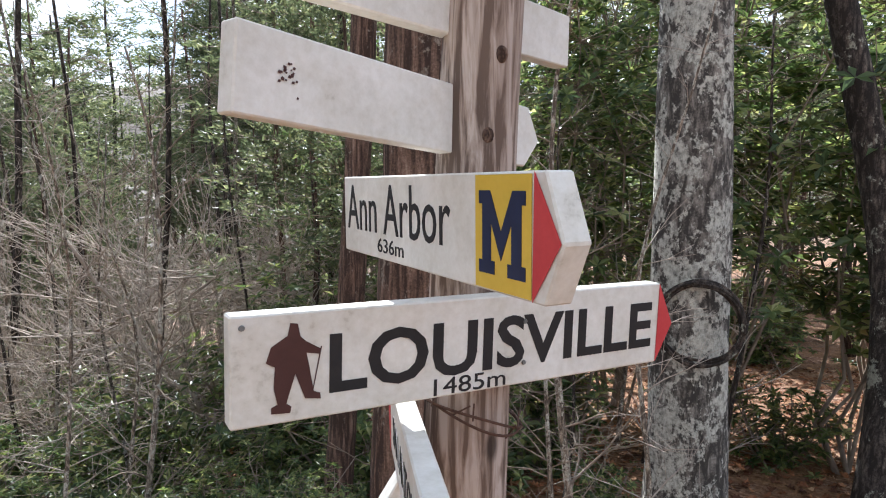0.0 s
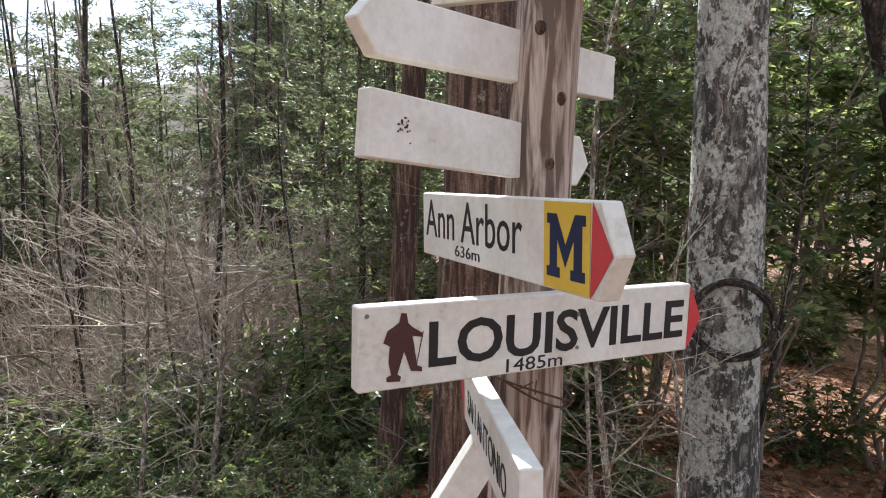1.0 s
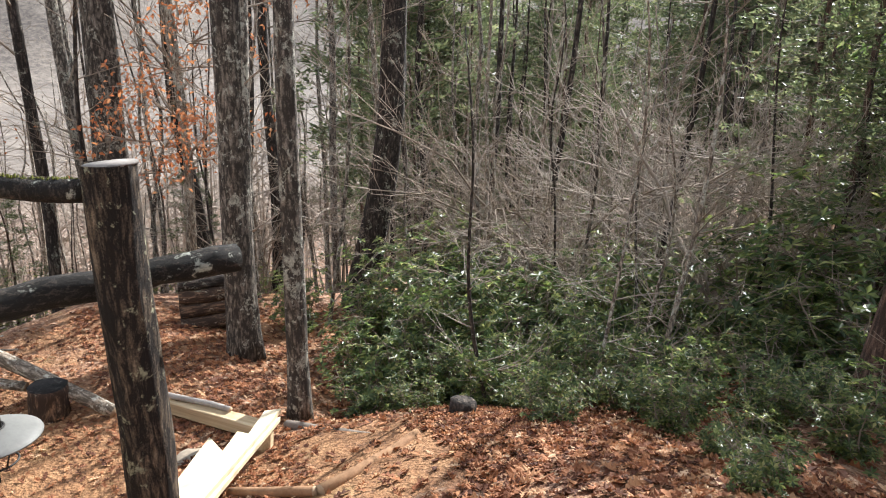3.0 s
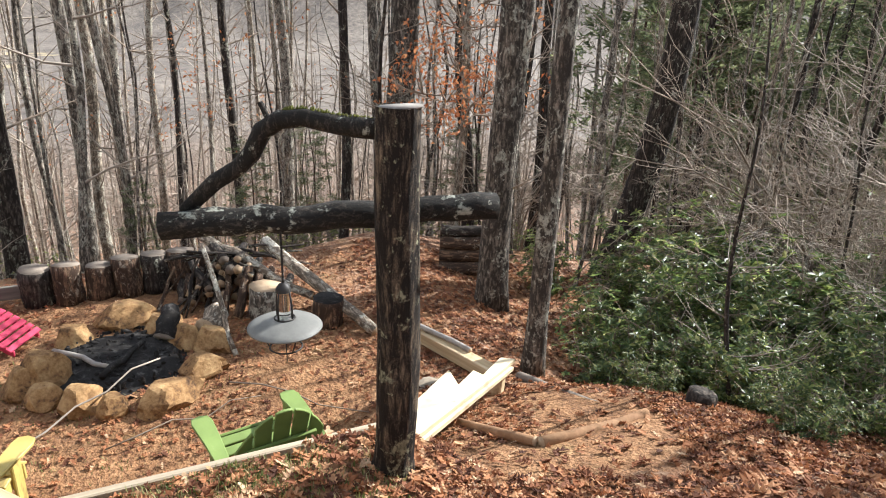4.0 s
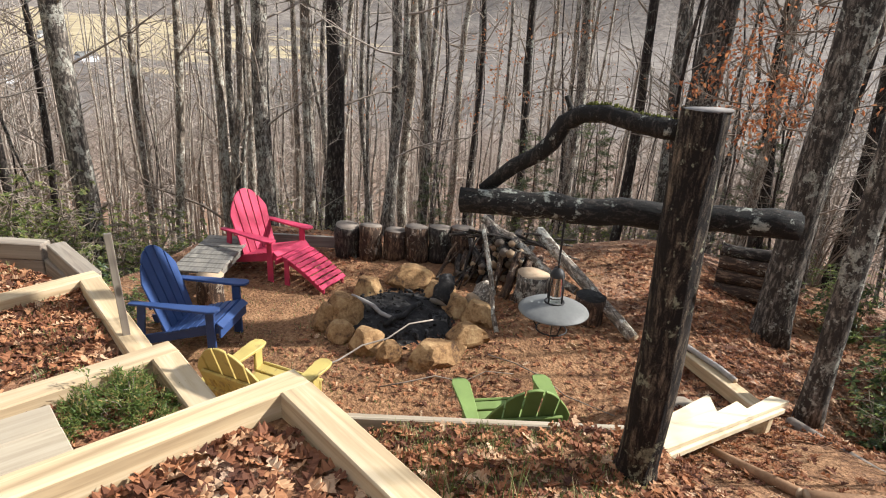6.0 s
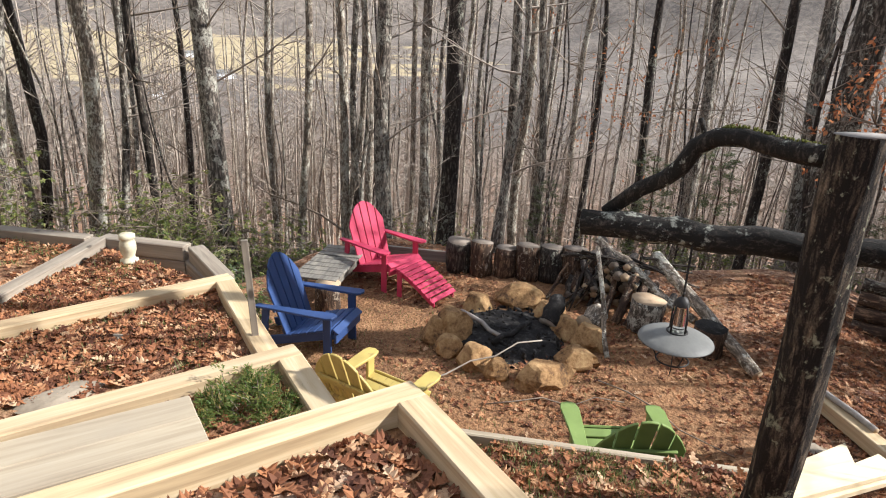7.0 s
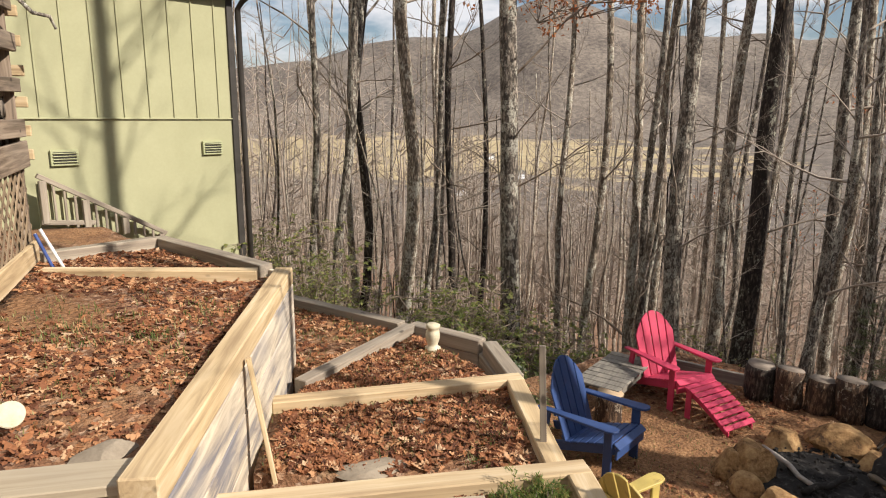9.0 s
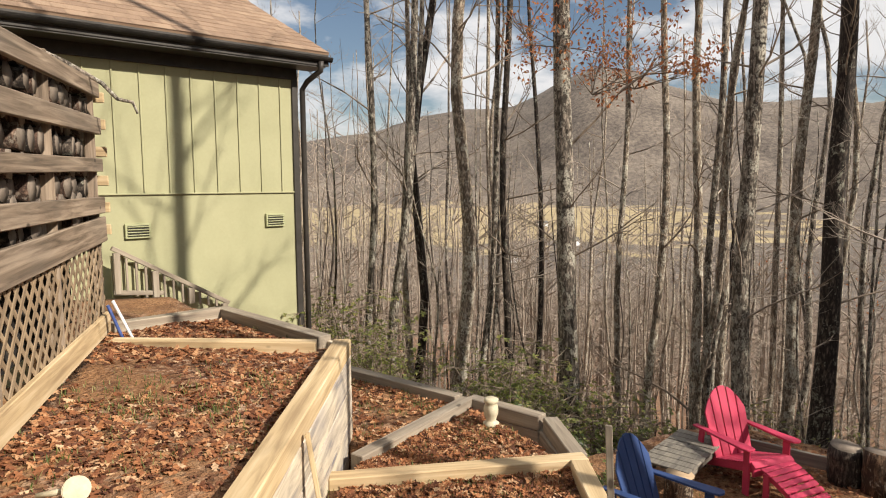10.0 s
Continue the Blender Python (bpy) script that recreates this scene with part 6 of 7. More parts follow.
own_tree(-5.27, 3.06, 0.105, 15, M_BARK_NEAR, "slim lichened trunk at the edge of the evergreen bank", 5, (-0.01, 0.012), 24, 0.35, 2.6, 0.05)
own_tree(-7.22, 3.43, 0.185, 18, M_BARK_NEAR, "two-stemmed lichened tree by the leafy path", 6, (0.0, 0.01), 24, 0.42, 4.2, -0.1, fine=2)
own_tree(-7.25, 3.66, 0.10, 11, M_BARK_GREY, "pale second stem with broken side limbs by the path", 7, (0.012, 0.03), 14, 0.12, 1.4, -0.1, 0.35, M_TWIG_PALE)
own_tree(-9.1, 6.42, 0.26, 15, M_BARK_DARK, "thick dark trunk leaning over the evergreen bank", 8, (0.075, 0.125), 9, 0.35, 2.4, None, 0.3)
own_tree(-11.5, 3.42, 0.29, 19, M_BARK_NEAR, "massive straight grey trunk behind the feeder post", 9, (0, 0), 18, 0.4, 3.0)
MARKED = [(105.0, 12.6, 0.19, M_BARK_DARK), (110.3, 12.4, 0.175, M_BARK_GREY), (107.6, 13.5, 0.125, M_BARK_PALE), (117.6, 12.5, 0.085, M_BARK_PALE), (124.8, 10.6, 0.175, M_BARK_GREY), (134.1, 12.0, 0.14, M_BARK_PALE),
          (130.0, 12.5, 0.08, M_BARK_DARK), (131.7, 12.6, 0.07, M_BARK_GREY), (142.4, 13.5, 0.08, M_BARK_GREY), (138.8, 15.0, 0.085, M_BARK_PALE), (83.5, 19.0, 0.2, M_BARK_GREY), (93.9, 20.0, 0.12, M_BARK_PALE), (87.9, 17.0, 0.13, M_BARK_DARK),
          (99.7, 14.0, 0.125, M_BARK_GREY), (98.0, 15.5, 0.13, M_BARK_PALE), (113.1, 13.5, 0.09, M_BARK_GREY), (103.5, 14.2, 0.07, M_BARK_PALE), (120.5, 14.5, 0.075, M_BARK_PALE), (79.0, 12.5, 0.10, M_BARK_DARK), (75.8, 14.5, 0.13, M_BARK_GREY),
          (61.8, 13.0, 0.11, M_BARK_DARK), (56.4, 15.0, 0.10, M_BARK_GREY), (127.3, 17.0, 0.09, M_BARK_DARK), (111.9, 17.0, 0.13, M_BARK_PALE), (68.1, 13.0, 0.14, M_BARK_DARK), (92.4, 16.0, 0.08, M_BARK_DARK), (96.3, 16.0, 0.09, M_BARK_GREY)]
for i, (yaw, d, r0, mt) in enumerate(MARKED):
    x, y = polar(yaw, d)
    ln = (-0.075, 0.01) if i == 2 else (rng.uniform(-0.02, 0.02), rng.uniform(-0.02, 0.02))
    own_tree(x, y, r0, rng.uniform(15, 21), mt, "tall bare trunk on the slope below the clearing", 40 + i, ln, 20, 0.25, 2.3, None, 0.3, M_TWIG_PALE if i % 2 else M_TWIG, n=12, steps=16)

TAKEN = []


def free(x, y, gap):
    if -9.6 < x < 4 and -9 < y < 4.5 or (x > -6.5 and y < -5) or math.hypot(x, y) < 7:
        return False
    return all((x - a) ** 2 + (y - b) ** 2 > gap * gap for a, b in TAKEN)


def joined(name, pieces, label, category):
    """Many copies of meshes as one object of stuff."""
    verts, faces, mats, idx = [], [], [], []
    for meshes, m in pieces:
        for me in meshes:
            if me.materials[0] not in mats:
                mats.append(me.materials[0])
            k, b = mats.index(me.materials[0]), len(verts)
            co = np.empty(len(me.vertices) * 3, dtype=np.float32)
            me.vertices.foreach_get("co", co)
            mm = np.array(m)
            verts += (co.reshape(-1, 3) @ mm[:3, :3].T + mm[:3, 3]).tolist()
            for p in me.polygons:
                faces.append([b + v for v in p.vertices])
                idx.append(k)
    me = raw(name, verts, faces, mats[0])
    for mt in mats[1:]:
        me.materials.append(mt)
    me.polygons.foreach_set("material_index", idx)
    tagged(new(name, me), label, category, "", "stuff")


def stand(x, y, s, zs, turn):
    return pose(x, y, height(x, y), 0, 0, turn) @ Matrix.Diagonal((s, s, zs, 1))


r = random.Random(77)
spots = []
while len(spots) < 205:
    yaw, d = r.uniform(50, 158), 11 + 50 * r.random() ** 0.75
    x, y = polar(yaw, d)
    if not free(x, y, 1.0):
        continue
    TAKEN.append((x, y))
    s = r.uniform(0.4, 0.9)
    spots.append((d, x, y, r.choice(VARIANTS), s, s * r.uniform(1.2, 1.6), r.uniform(0, 360)))
spots.sort(key=lambda q: q[0])
for d, x, y, meshes, s, zs, turn in spots[:160]:
    plant_tree(x, y, meshes, s, turn, "slim bare winter tree on the wooded slope", "bare woodland trees", None, zs)
joined("bare_woods", [(q[3], stand(q[1], q[2], q[4], q[5], q[6])) for q in spots[160:]], "bare grey winter trees further down the slope", "woods")
spots = []
while len(spots) < 85:
    yaw, d = r.uniform(52, 158), 9.8 + 22 * r.random()
    x, y = polar(yaw, d)
    if not free(x, y, 0.5):
        continue
    TAKEN.append((x, y))
    s = r.uniform(0.6, 1.3)
    spots.append((d, x, y, r.choice(SAPLINGS), s, s, r.uniform(0, 360)))
spots.sort(key=lambda q: q[0])
for d, x, y, meshes, s, zs, turn in spots[:60]:
    plant_tree(x, y, meshes, s, turn, "thin bare sapling on the wooded slope", "saplings")
joined("sapling_growth", [(q[3], stand(q[1], q[2], q[4], q[5], q[6])) for q in spots[60:]], "thin pale saplings among the trees of the slope", "saplings")


# conifers and evergreen undergrowth to the north
def needle_spray(verts, faces, p, d, size, r, count=16):
    d = d.normalized()
    for k in range(count):
        o = p + d * r.uniform(-0.5, 0.5) * size + Vector((r.uniform(-1, 1), r.uniform(-1, 1), r.uniform(-0.5, 0.5))) * size * 0.35
        q = (d + Vector((r.uniform(-1, 1), r.uniform(-1, 1), r.uniform(-0.5, 0.7)))).normalized() * size * r.uniform(0.35, 0.6)
        w = q.cross(Vector((r.uniform(-1, 1), r.uniform(-1, 1), r.uniform(-1, 1)))).normalized() * size * 0.075
        b = len(verts)
        verts += [tuple(o - w), tuple(o + w), tuple(o + q)]
        faces.append((b, b + 1, b + 2))


PINES = []
for k in range(4):
    r = random.Random(300 + k)
    tm, ax, rad = trunk_mesh("trunk", 16, 0.12, M_BARK_DARK if k % 2 else M_BARK_CEDAR, r, 8, 0.3)
    bv, bf, nv, nf = [], [], [], []
    first = (0.26, 0.42, 0.34, 0.5)[k]
    for j in range(44):
        u = (first + (1 - first) * j / 44) * (len(ax) - 1)
        i = min(int(u), len(ax) - 2)
        p = ax[i].lerp(ax[i + 1], u - i)
        a = j * 2.4 + r.uniform(-0.3, 0.3)
        ln = (2.7 - 1.9 * j / 44) * r.uniform(0.6, 1.1)
        tips = twiggy(bv, bf, p, Vector((math.cos(a), math.sin(a), r.uniform(-0.15, 0.35))), ln, 0.02, r, 1, 3, 0.12)
        for tp in tips:
            for q in range(3):
                needle_spray(nv, nf, tp + Vector((r.uniform(-0.3, 0.3), r.uniform(-0.3, 0.3), r.uniform(-0.15, 0.18))), tp - p + Vector((0, 0, 0.01)), 0.46, r, 9)
    for j in range(14):
        i = 1 + int(first * (len(ax) - 1) * j / 14)
        a = r.uniform(0, 6.28)
        twiggy(bv, bf, ax[i], Vector((math.cos(a), math.sin(a), r.uniform(-0.3, 0.2))), r.uniform(0.5, 1.3), 0.012, r, 1, 3, 0.1)
    PINES.append((tm, raw("crown", bv, bf, M_TWIG), raw("needles", nv, nf, M_NEEDLE, False)))
PINE_PARTS = ("trunk", "bough_frame", "foliage")


def leaf(verts, faces, p, d, up, ln, wd, fold=0.25):
    side = d.cross(up).normalized()
    lift = side.cross(d).normalized()
    b = len(verts)
    mid = p + d * ln * 0.5 + lift * wd * fold
    verts += [tuple(p), tuple(mid + side * wd), tuple(p + d * ln - lift * ln * 0.10), tuple(mid - side * wd)]
    faces += [(b, b + 2, b + 1), (b, b + 3, b + 2)]


def laurel(h, spread, whorls, seed, ln=0.125, mat=None, wide=0.2, low=1):
    r = random.Random(seed)
    sv, sf, lv, lf = [], [], [], []
    stems = []
    for k in range(9):
        a = r.uniform(0, 6.28)
        top = Vector((math.cos(a) * spread * r.uniform(0.2, 0.9), math.sin(a) * spread * r.uniform(0.2, 0.9), h * r.uniform(0.55, 1.0)))
        pts = wavy((0.1 * math.cos(a), 0.1 * math.sin(a), -0.1), top, 6, 0.09 * h / 2, r)
        tube(sv, sf, pts, [0.022 - 0.0028 * i for i in range(7)], 5, False)
        stems.append(pts)
    for k in range(whorls):
        s = r.choice(stems)
        i = r.randint(low, 6)
        p = s[i] + Vector((r.gauss(0, 1), r.gauss(0, 1), r.gauss(0, 0.6))) * 0.20 * spread
        p.z = max(p.z, 0.1)
        tube(sv, sf, [s[i], p], [0.006, 0.004], 3, False)
        ax = (Vector((p.x, p.y, 0)) * 0.5 + Vector((r.uniform(-0.4, 0.4), r.uniform(-0.4, 0.4), 0.9))).normalized()
        e1 = ax.orthogonal().normalized()
        e2 = ax.cross(e1)
        ph = r.uniform(0, 6.28)
        for q in range(r.randint(6, 9)):
            b = ph + q * 2.4
            d = (e1 * math.cos(b) + e2 * math.sin(b) + ax * r.uniform(-0.25, 0.55)).normalized()
            leaf(lv, lf, p, d, ax, ln * r.uniform(0.7, 1.2), ln * wide * r.uniform(0.8, 1.2))
    return raw("stems", sv, sf, M_TWIG), raw("leaves", lv, lf, mat or M_LAUREL, False)


LAURELS = [laurel(1.7, 1.0, 300, 401), laurel(2.1, 1.2, 380, 402), laurel(1.3, 1.1, 260, 403)]
TALL = [laurel(4.6, 1.3, 480, 411, 0.14, None, 0.2, 3), laurel(6.2, 1.5, 580, 412, 0.14, None, 0.2, 3)]
OLIVE = [laurel(1.9, 1.0, 420, 421, 0.055, M_OLIVE, 0.28), laurel(1.5, 1.1, 380, 422, 0.05, M_OLIVE, 0.3)]
SHRUB_PARTS = ("woody_base", "foliage")


def shrub(x, y, meshes, s, turn, label="dense dark-green laurel shrub with glossy leaves", group="laurel shrubs", z=None, zs=None):
    t = thing("laurel_shrub", (x, y, height(x, y) - 0.02 if z is None else z), label, "shrub", group, "", turn)
    for nm, me in zip(SHRUB_PARTS, meshes):
        part(nm, me, None, t, "", Matrix.Diagonal((s, s, zs or s, 1)), "stuff")


r = random.Random(5)
# bank of shrubs right of the clearing
for x, y, k, s in ((-5.6, 4.3, 0, 0.75), (-6.3, 4.9, 1, 0.8), (-5.2, 5.2, 1, 0.85), (-6.9, 5.6, 1, 0.95), (-5.9, 6.0, 0, 1.0), (-4.6, 5.9, 2, 0.9), (-7.3, 6.6, 1, 1.05), (-4.9, 6.8, 0, 0.9), (-6.3, 7.3, 1, 1.0), (-4.0, 6.9, 2, 0.9), (-7.6, 7.9, 1, 1.1), (-5.0, 4.6, 2, 0.5),
                   (-4.7, 8.4, 0, 0.9), (-6.1, 8.8, 1, 1.0), (-8.4, 8.8, 0, 1.1), (-8.3, 4.9, 0, 0.7),
                   (-4.16, 3.6, 2, 0.27), (-4.45, 4.75, 0, 0.55), (-3.65, 4.8, 2, 0.5), (-5.1, 3.75, 2, 0.5), (-6.0, 5.4, 1, 0.7), (-3.3, 4.1, 2, 0.32), (-3.9, 4.3, 0, 0.5), (-3.0, 4.9, 0, 0.5), (-2.4, 5.3, 2, 0.6), (-4.9, 4.2, 0, 0.6), (-3.5, 5.6, 1, 0.6), (-2.0, 6.1, 0, 0.6), (-4.1, 5.4, 1, 0.55)):
    shrub(x, y, LAURELS[k], s * (0.92 if x > -6.2 else 0.8), r.uniform(0, 360))
for k in range(70):
    yaw, d = r.uniform(-42, 48), r.uniform(7.5, 19)
    if yaw < 8 and k % 5 and d < 14:
        continue
    x, y = polar(yaw, d)
    shrub(x, y, LAURELS[k % 3], r.uniform(0.7, 1.15), r.uniform(0, 360))
for x, y, k, s in ((2.2, 7.0, 1, 1.0), (0.9, 7.6, 1, 0.95), (3.6, 7.4, 0, 1.1), (1.6, 9.2, 1, 1.1), (4.6, 8.6, 1, 1.1), (5.6, 7.2, 0, 1.1), (2.9, 9.8, 0, 1.2), (0.2, 9.0, 0, 1.0), (4.4, 6.2, 0, 0.8), (-1.0, 8.4, 0, 0.75), (6.4, 9.4, 1, 1.1), (-2.4, 10.5, 1, 0.9)):
    shrub(x, y, TALL[k], s, r.uniform(0, 360), "tall evergreen laurel with sunlit glossy leaves", "tall laurels")
for x, y, k, sc in ((-2.6, 4.6, 2, 0.32), (-1.2, 5.2, 0, 0.35), (-1.0, 2.95, 2, 0.24), (-0.5, 5.9, 0, 0.5), (0.9, 5.6, 2, 0.4), (-1.6, 6.8, 1, 0.95), (0.3, 7.0, 1, 0.95), (-2.4, 7.6, 0, 1.1), (-0.7, 7.9, 1, 1.2), (-1.2, 6.0, 2, 0.8), (-0.2, 6.2, 0, 0.8), (-3.2, 6.6, 2, 0.6)):
    shrub(x, y, LAURELS[k], sc, r.uniform(0, 360))
for x, y, k, sc in ((-2.6, 3.5, 2, 0.26), (-1.9, 3.9, 0, 0.3), (-2.2, 4.4, 2, 0.42), (-1.5, 4.4, 1, 0.3), (-0.9, 4.3, 0, 0.36), (-2.9, 3.9, 0, 0.34), (-1.7, 5.3, 2, 0.5), (-1.35, 3.5, 2, 0.22)):
    shrub(x, y, LAURELS[k], sc, 70 * x + 40 * y, "small laurel shoots among leaf litter", "laurel shoots")
POLES = []
for k in range(5):
    pr = random.Random(280 + k)
    tm, ax, rad = trunk_mesh("trunk", pr.uniform(10, 13), pr.uniform(0.045, 0.075), (M_BARK_DARK, M_BARK_CEDAR, M_BARK_DARK, M_BARK_NEAR)[k % 4], pr, 7, 0.35, (pr.uniform(-0.04, 0.04), pr.uniform(-0.04, 0.04)))
    cm, _ = bare_crown(ax, rad, pr, 15, 0.08, 1.2, M_TWIG, 1, 0.3)
    POLES.append((tm, cm))
tr = random.Random(91)
for k in range(36):
    x, y = polar(tr.uniform(-10, 52), tr.uniform(10.0, 22))
    plant_tree(x, y, POLES[k % 5], tr.uniform(0.7, 1.2), tr.uniform(0, 360), "thin dark straight trunk in the evergreen woods", "thin woodland trunks")
for k in range(5):
    x, y = polar(r.uniform(26, 42), r.uniform(8.5, 11.5))
    plant_tree(x, y, SAPLINGS[(0, 3, 5)[k % 3]], r.uniform(0.6, 1.0), r.uniform(0, 360), "thin bare sapling in the thicket", "thicket saplings")
for k in range(26):
    x, y = r.uniform(-4.0, 2.6), r.uniform(3.6, 9.0)
    if math.hypot(x - 1.64, y - 4.4) > 0.8:
        s = r.uniform(0.35, 0.8)
        plant_tree(x, y, SAPLINGS[k % 5], s, r.uniform(0, 360), "thin bare sapling in the thicket", "thicket saplings")
# low green and olive growth along the slope edge below the clearing; bare brush beside the house
bare_brush = []
for k in range(60):
    yaw, d = (r.uniform(58, 150), r.uniform(12.5, 18)) if k % 2 else (r.uniform(118, 150), r.uniform(8.6, 12.5))
    x, y = polar(yaw, d)
    if x < -8.5 or (y < -4.9 and x < -5.7):
        if yaw > 131 and k % 3 == 0:
            bare_brush.append((x, y, r.uniform(0.3, 0.5), 61 * k))
        elif k % 6 == 0:
            shrub(x, y, LAURELS[k % 3], r.uniform(0.5, 0.85), r.uniform(0, 360), "loose evergreen shrub on the slope edge", "slope shrubs")
        else:
            shrub(x, y, OLIVE[k % 2], r.uniform(0.7, 1.2), r.uniform(0, 360), "thin olive-green brush at the foot of the trees", "olive brush")
for yaw, d, s in ((117, 10.9, 0.8), (121, 11.4, 0.9), (126, 10.8, 0.95), (128.5, 11.6, 0.8), (113, 11.8, 0.7), (131, 10.6, 0.75), (103, 12.2, 0.6), (97, 12.6, 0.55)):
    shrub(*polar(yaw, d), OLIVE[int(yaw) % 2], s, 37 * yaw, "thin olive-green brush at the foot of the trees", "olive brush")
for x, y, s in ((-5.5, -4.3, 0.45), (-5.45, -5.2, 0.5), (-5.9, -4.9, 0.6), (-5.5, -6.4, 0.5), (-5.2, -7.6, 0.5), (-5.6, -3.75, 0.35), (-6.3, -5.6, 0.7)):
    shrub(x, y, LAURELS[int(s * 20) % 3], s, r.uniform(0, 360), "leafy green shrub beside the lowest bed", "slope shrubs", -0.35)
# conifers; those on the sun's side of the clearing are lower
PINE_SPOTS = []
r = random.Random(15)
tries = 0
while len(PINE_SPOTS) < 112 and tries < 4000:
    tries += 1
    yaw, d = r.uniform(-45, 54), 12.0 + 44 * r.random() ** 1.1
    x, y = polar(yaw, d)
    if any((x - a) ** 2 + (y - b) ** 2 < 3.2 for a, b in PINE_SPOTS):
        continue
    s = r.uniform(0.7, 1.2)
    zs = s * 1.05
    if -11 < x + 0.277 * (y - 4) < 8 and y < 32:
        zs = min(zs, (0.62 * (y - 9.0) - height(x, y)) / 16.0)
        s = min(s, zs * 1.2)
        if zs < 0.42:
            continue
    PINE_SPOTS.append((x, y))
    plant_tree(x, y, PINES[(0, 2, 1, 3, 0)[len(PINE_SPOTS) % 5]], s, r.uniform(0, 360), "slender pine with green needle boughs", "pines", None, zs, "pine_tree", PINE_PARTS)
for k in range(38):
    yaw, d = (r.uniform(4, 47), r.uniform(36, 54)) if k % 5 else (r.uniform(14, 30), r.uniform(36, 42))
    x, y = polar(yaw, d)
    s = r.uniform(1.2, 1.6) if yaw > 20 else r.uniform(1.0, 1.3)
    plant_tree(x, y, PINES[(0, 2, 1, 3)[k % 4]], s, r.uniform(0, 360), "tall pine rising behind the thicket", "tall pines", None, s * r.uniform(0.9, 1.1), "pine_tree", PINE_PARTS)
for k in range(9):
    x, y = polar(r.uniform(43, 54), r.uniform(18, 34))
    s = r.uniform(0.75, 1.15)
    plant_tree(x, y, PINES[(0, 2, 1, 3)[k % 4]], s, r.uniform(0, 360), "slender pine with green needle boughs", "pines", None, s, "pine_tree", PINE_PARTS)
for x, y, s in ((-2.3, 8.7, 0.46), (-0.9, 9.3, 0.5), (-3.3, 10.2, 0.5), (-1.6, 7.6, 0.36), (0.6, 9.9, 0.5)):
    plant_tree(x, y, PINES[2], s, 50 * x, "young pine shading the slope behind the sign post", "shading pines", None, s, "pine_tree", PINE_PARTS)
for x, y, s in ((-13.5, 0.8, 0.28), (-14.5, 2.2, 0.3), (-12.2, -1.2, 0.2), (-15.0, 4.2, 0.32), (-13.0, 5.2, 0.3)):
    plant_tree(x, y, PINES[0], s * 0.9, 40 * x, "young green pine on the slope below the clearing", "young pines", None, s * 0.75, "pine_tree", PINE_PARTS)
for k in range(52):
    yaw, d = r.uniform(-40, 52), r.uniform(8.5, 26)
    x, y = polar(yaw, d)
    s = r.uniform(0.4, 0.8) if not -11 < x + 0.277 * (y - 4) < 8 else r.uniform(0.2, 0.40)
    plant_tree(x, y, VARIANTS[(2, 0, 4, 7)[k % 4]], s, r.uniform(0, 360), "dark straight trunk in the evergreen woods", "dark woodland trees", None, s * 1.3)


# leafless thicket: arching stems with a haze of fine twigs
def thicket(seed, stems=6, h=3.4, spread=0.9):
    r = random.Random(seed)
    mt = M_TWIG_PALE if seed == 501 else M_TWIG
    out, verts, faces = [], [], []
    for k in range(stems):
        a = r.uniform(0, 6.28)
        side = Vector((math.cos(a), math.sin(a), 0))
        ln = h * r.uniform(0.75, 1.15)
        pts = []
        for i in range(8):
            u = i / 7
            pts.append(side * (0.1 + spread * ln * u ** 1.6 * 0.5) + Vector((r.uniform(-1, 1), r.uniform(-1, 1), 0)) * 0.04 * ln * u + Vector((0, 0, -0.1 + ln * (0.95 * u - 0.42 * u * u))))
        sv, sf = [], []
        tube(sv, sf, pts, [0.016 * (1 - 0.75 * i / 7) for i in range(8)], 5, False)
        out.append(raw("stem", sv, sf, mt))
        for i in range(2, 8):
            for q in range(2):
                d = (pts[i] - pts[i - 1]).normalized() + Vector((r.uniform(-1, 1), r.uniform(-1, 1), r.uniform(-0.6, 0.6))) * 0.9
                twiggy(verts, faces, pts[i], d, ln * r.uniform(0.15, 0.30), 0.005, r, 2, 3, 0.08)
    return out, raw("twigs", verts, faces, mt)


THICKETS = [thicket(501), thicket(502, 6, 3.0), thicket(503, 5, 4.2, 1.1)]


def bare_shrub(x, y, k, s, turn, label, group):
    t = thing("bare_shrub", (x, y, height(x, y)), label, "shrub", group, "", turn)
    stems, twigs = THICKETS[k]
    for me in stems:
        part("stem", me, None, t, "", Matrix.Scale(s, 4))
    part("twig_tangle", twigs, None, t, "", Matrix.Scale(s, 4), "stuff")


for i, (x, y, s) in enumerate(((-3.4, 8.4, 1.35), (-4.9, 9.8, 1.45), (-7.4, 9.6, 1.1), (-2.9, 11.2, 1.6), (-9.2, 8.2, 1.0), (-10.5, 5.4, 0.9), (-6.0, 11.4, 1.5), (-6.4, 9.3, 1.5), (-5.3, 8.7, 1.3), (-7.6, 8.6, 1.4))):
    bare_shrub(x, y, 0 if i > 6 else i % 3, s, i * 75, "tangled leafless shrub with pale arching twigs", "leafless thicket")
for i, (yaw, d, s) in enumerate(((24, 11.0, 1.9), (30, 11.5, 1.9), (36, 11.0, 1.8), (18, 11.6, 1.7))):
    bare_shrub(*polar(yaw, d), 2 if i % 3 else 0, s, 40 + i * 110, "tall leafless shrub with a haze of fine twigs", "leafless thicket")
for i, (x, y, s, turn) in enumerate(bare_brush):
    bare_shrub(x, y, i % 3, s, turn, "brown leafless brush at the foot of the trees", "slope brush")
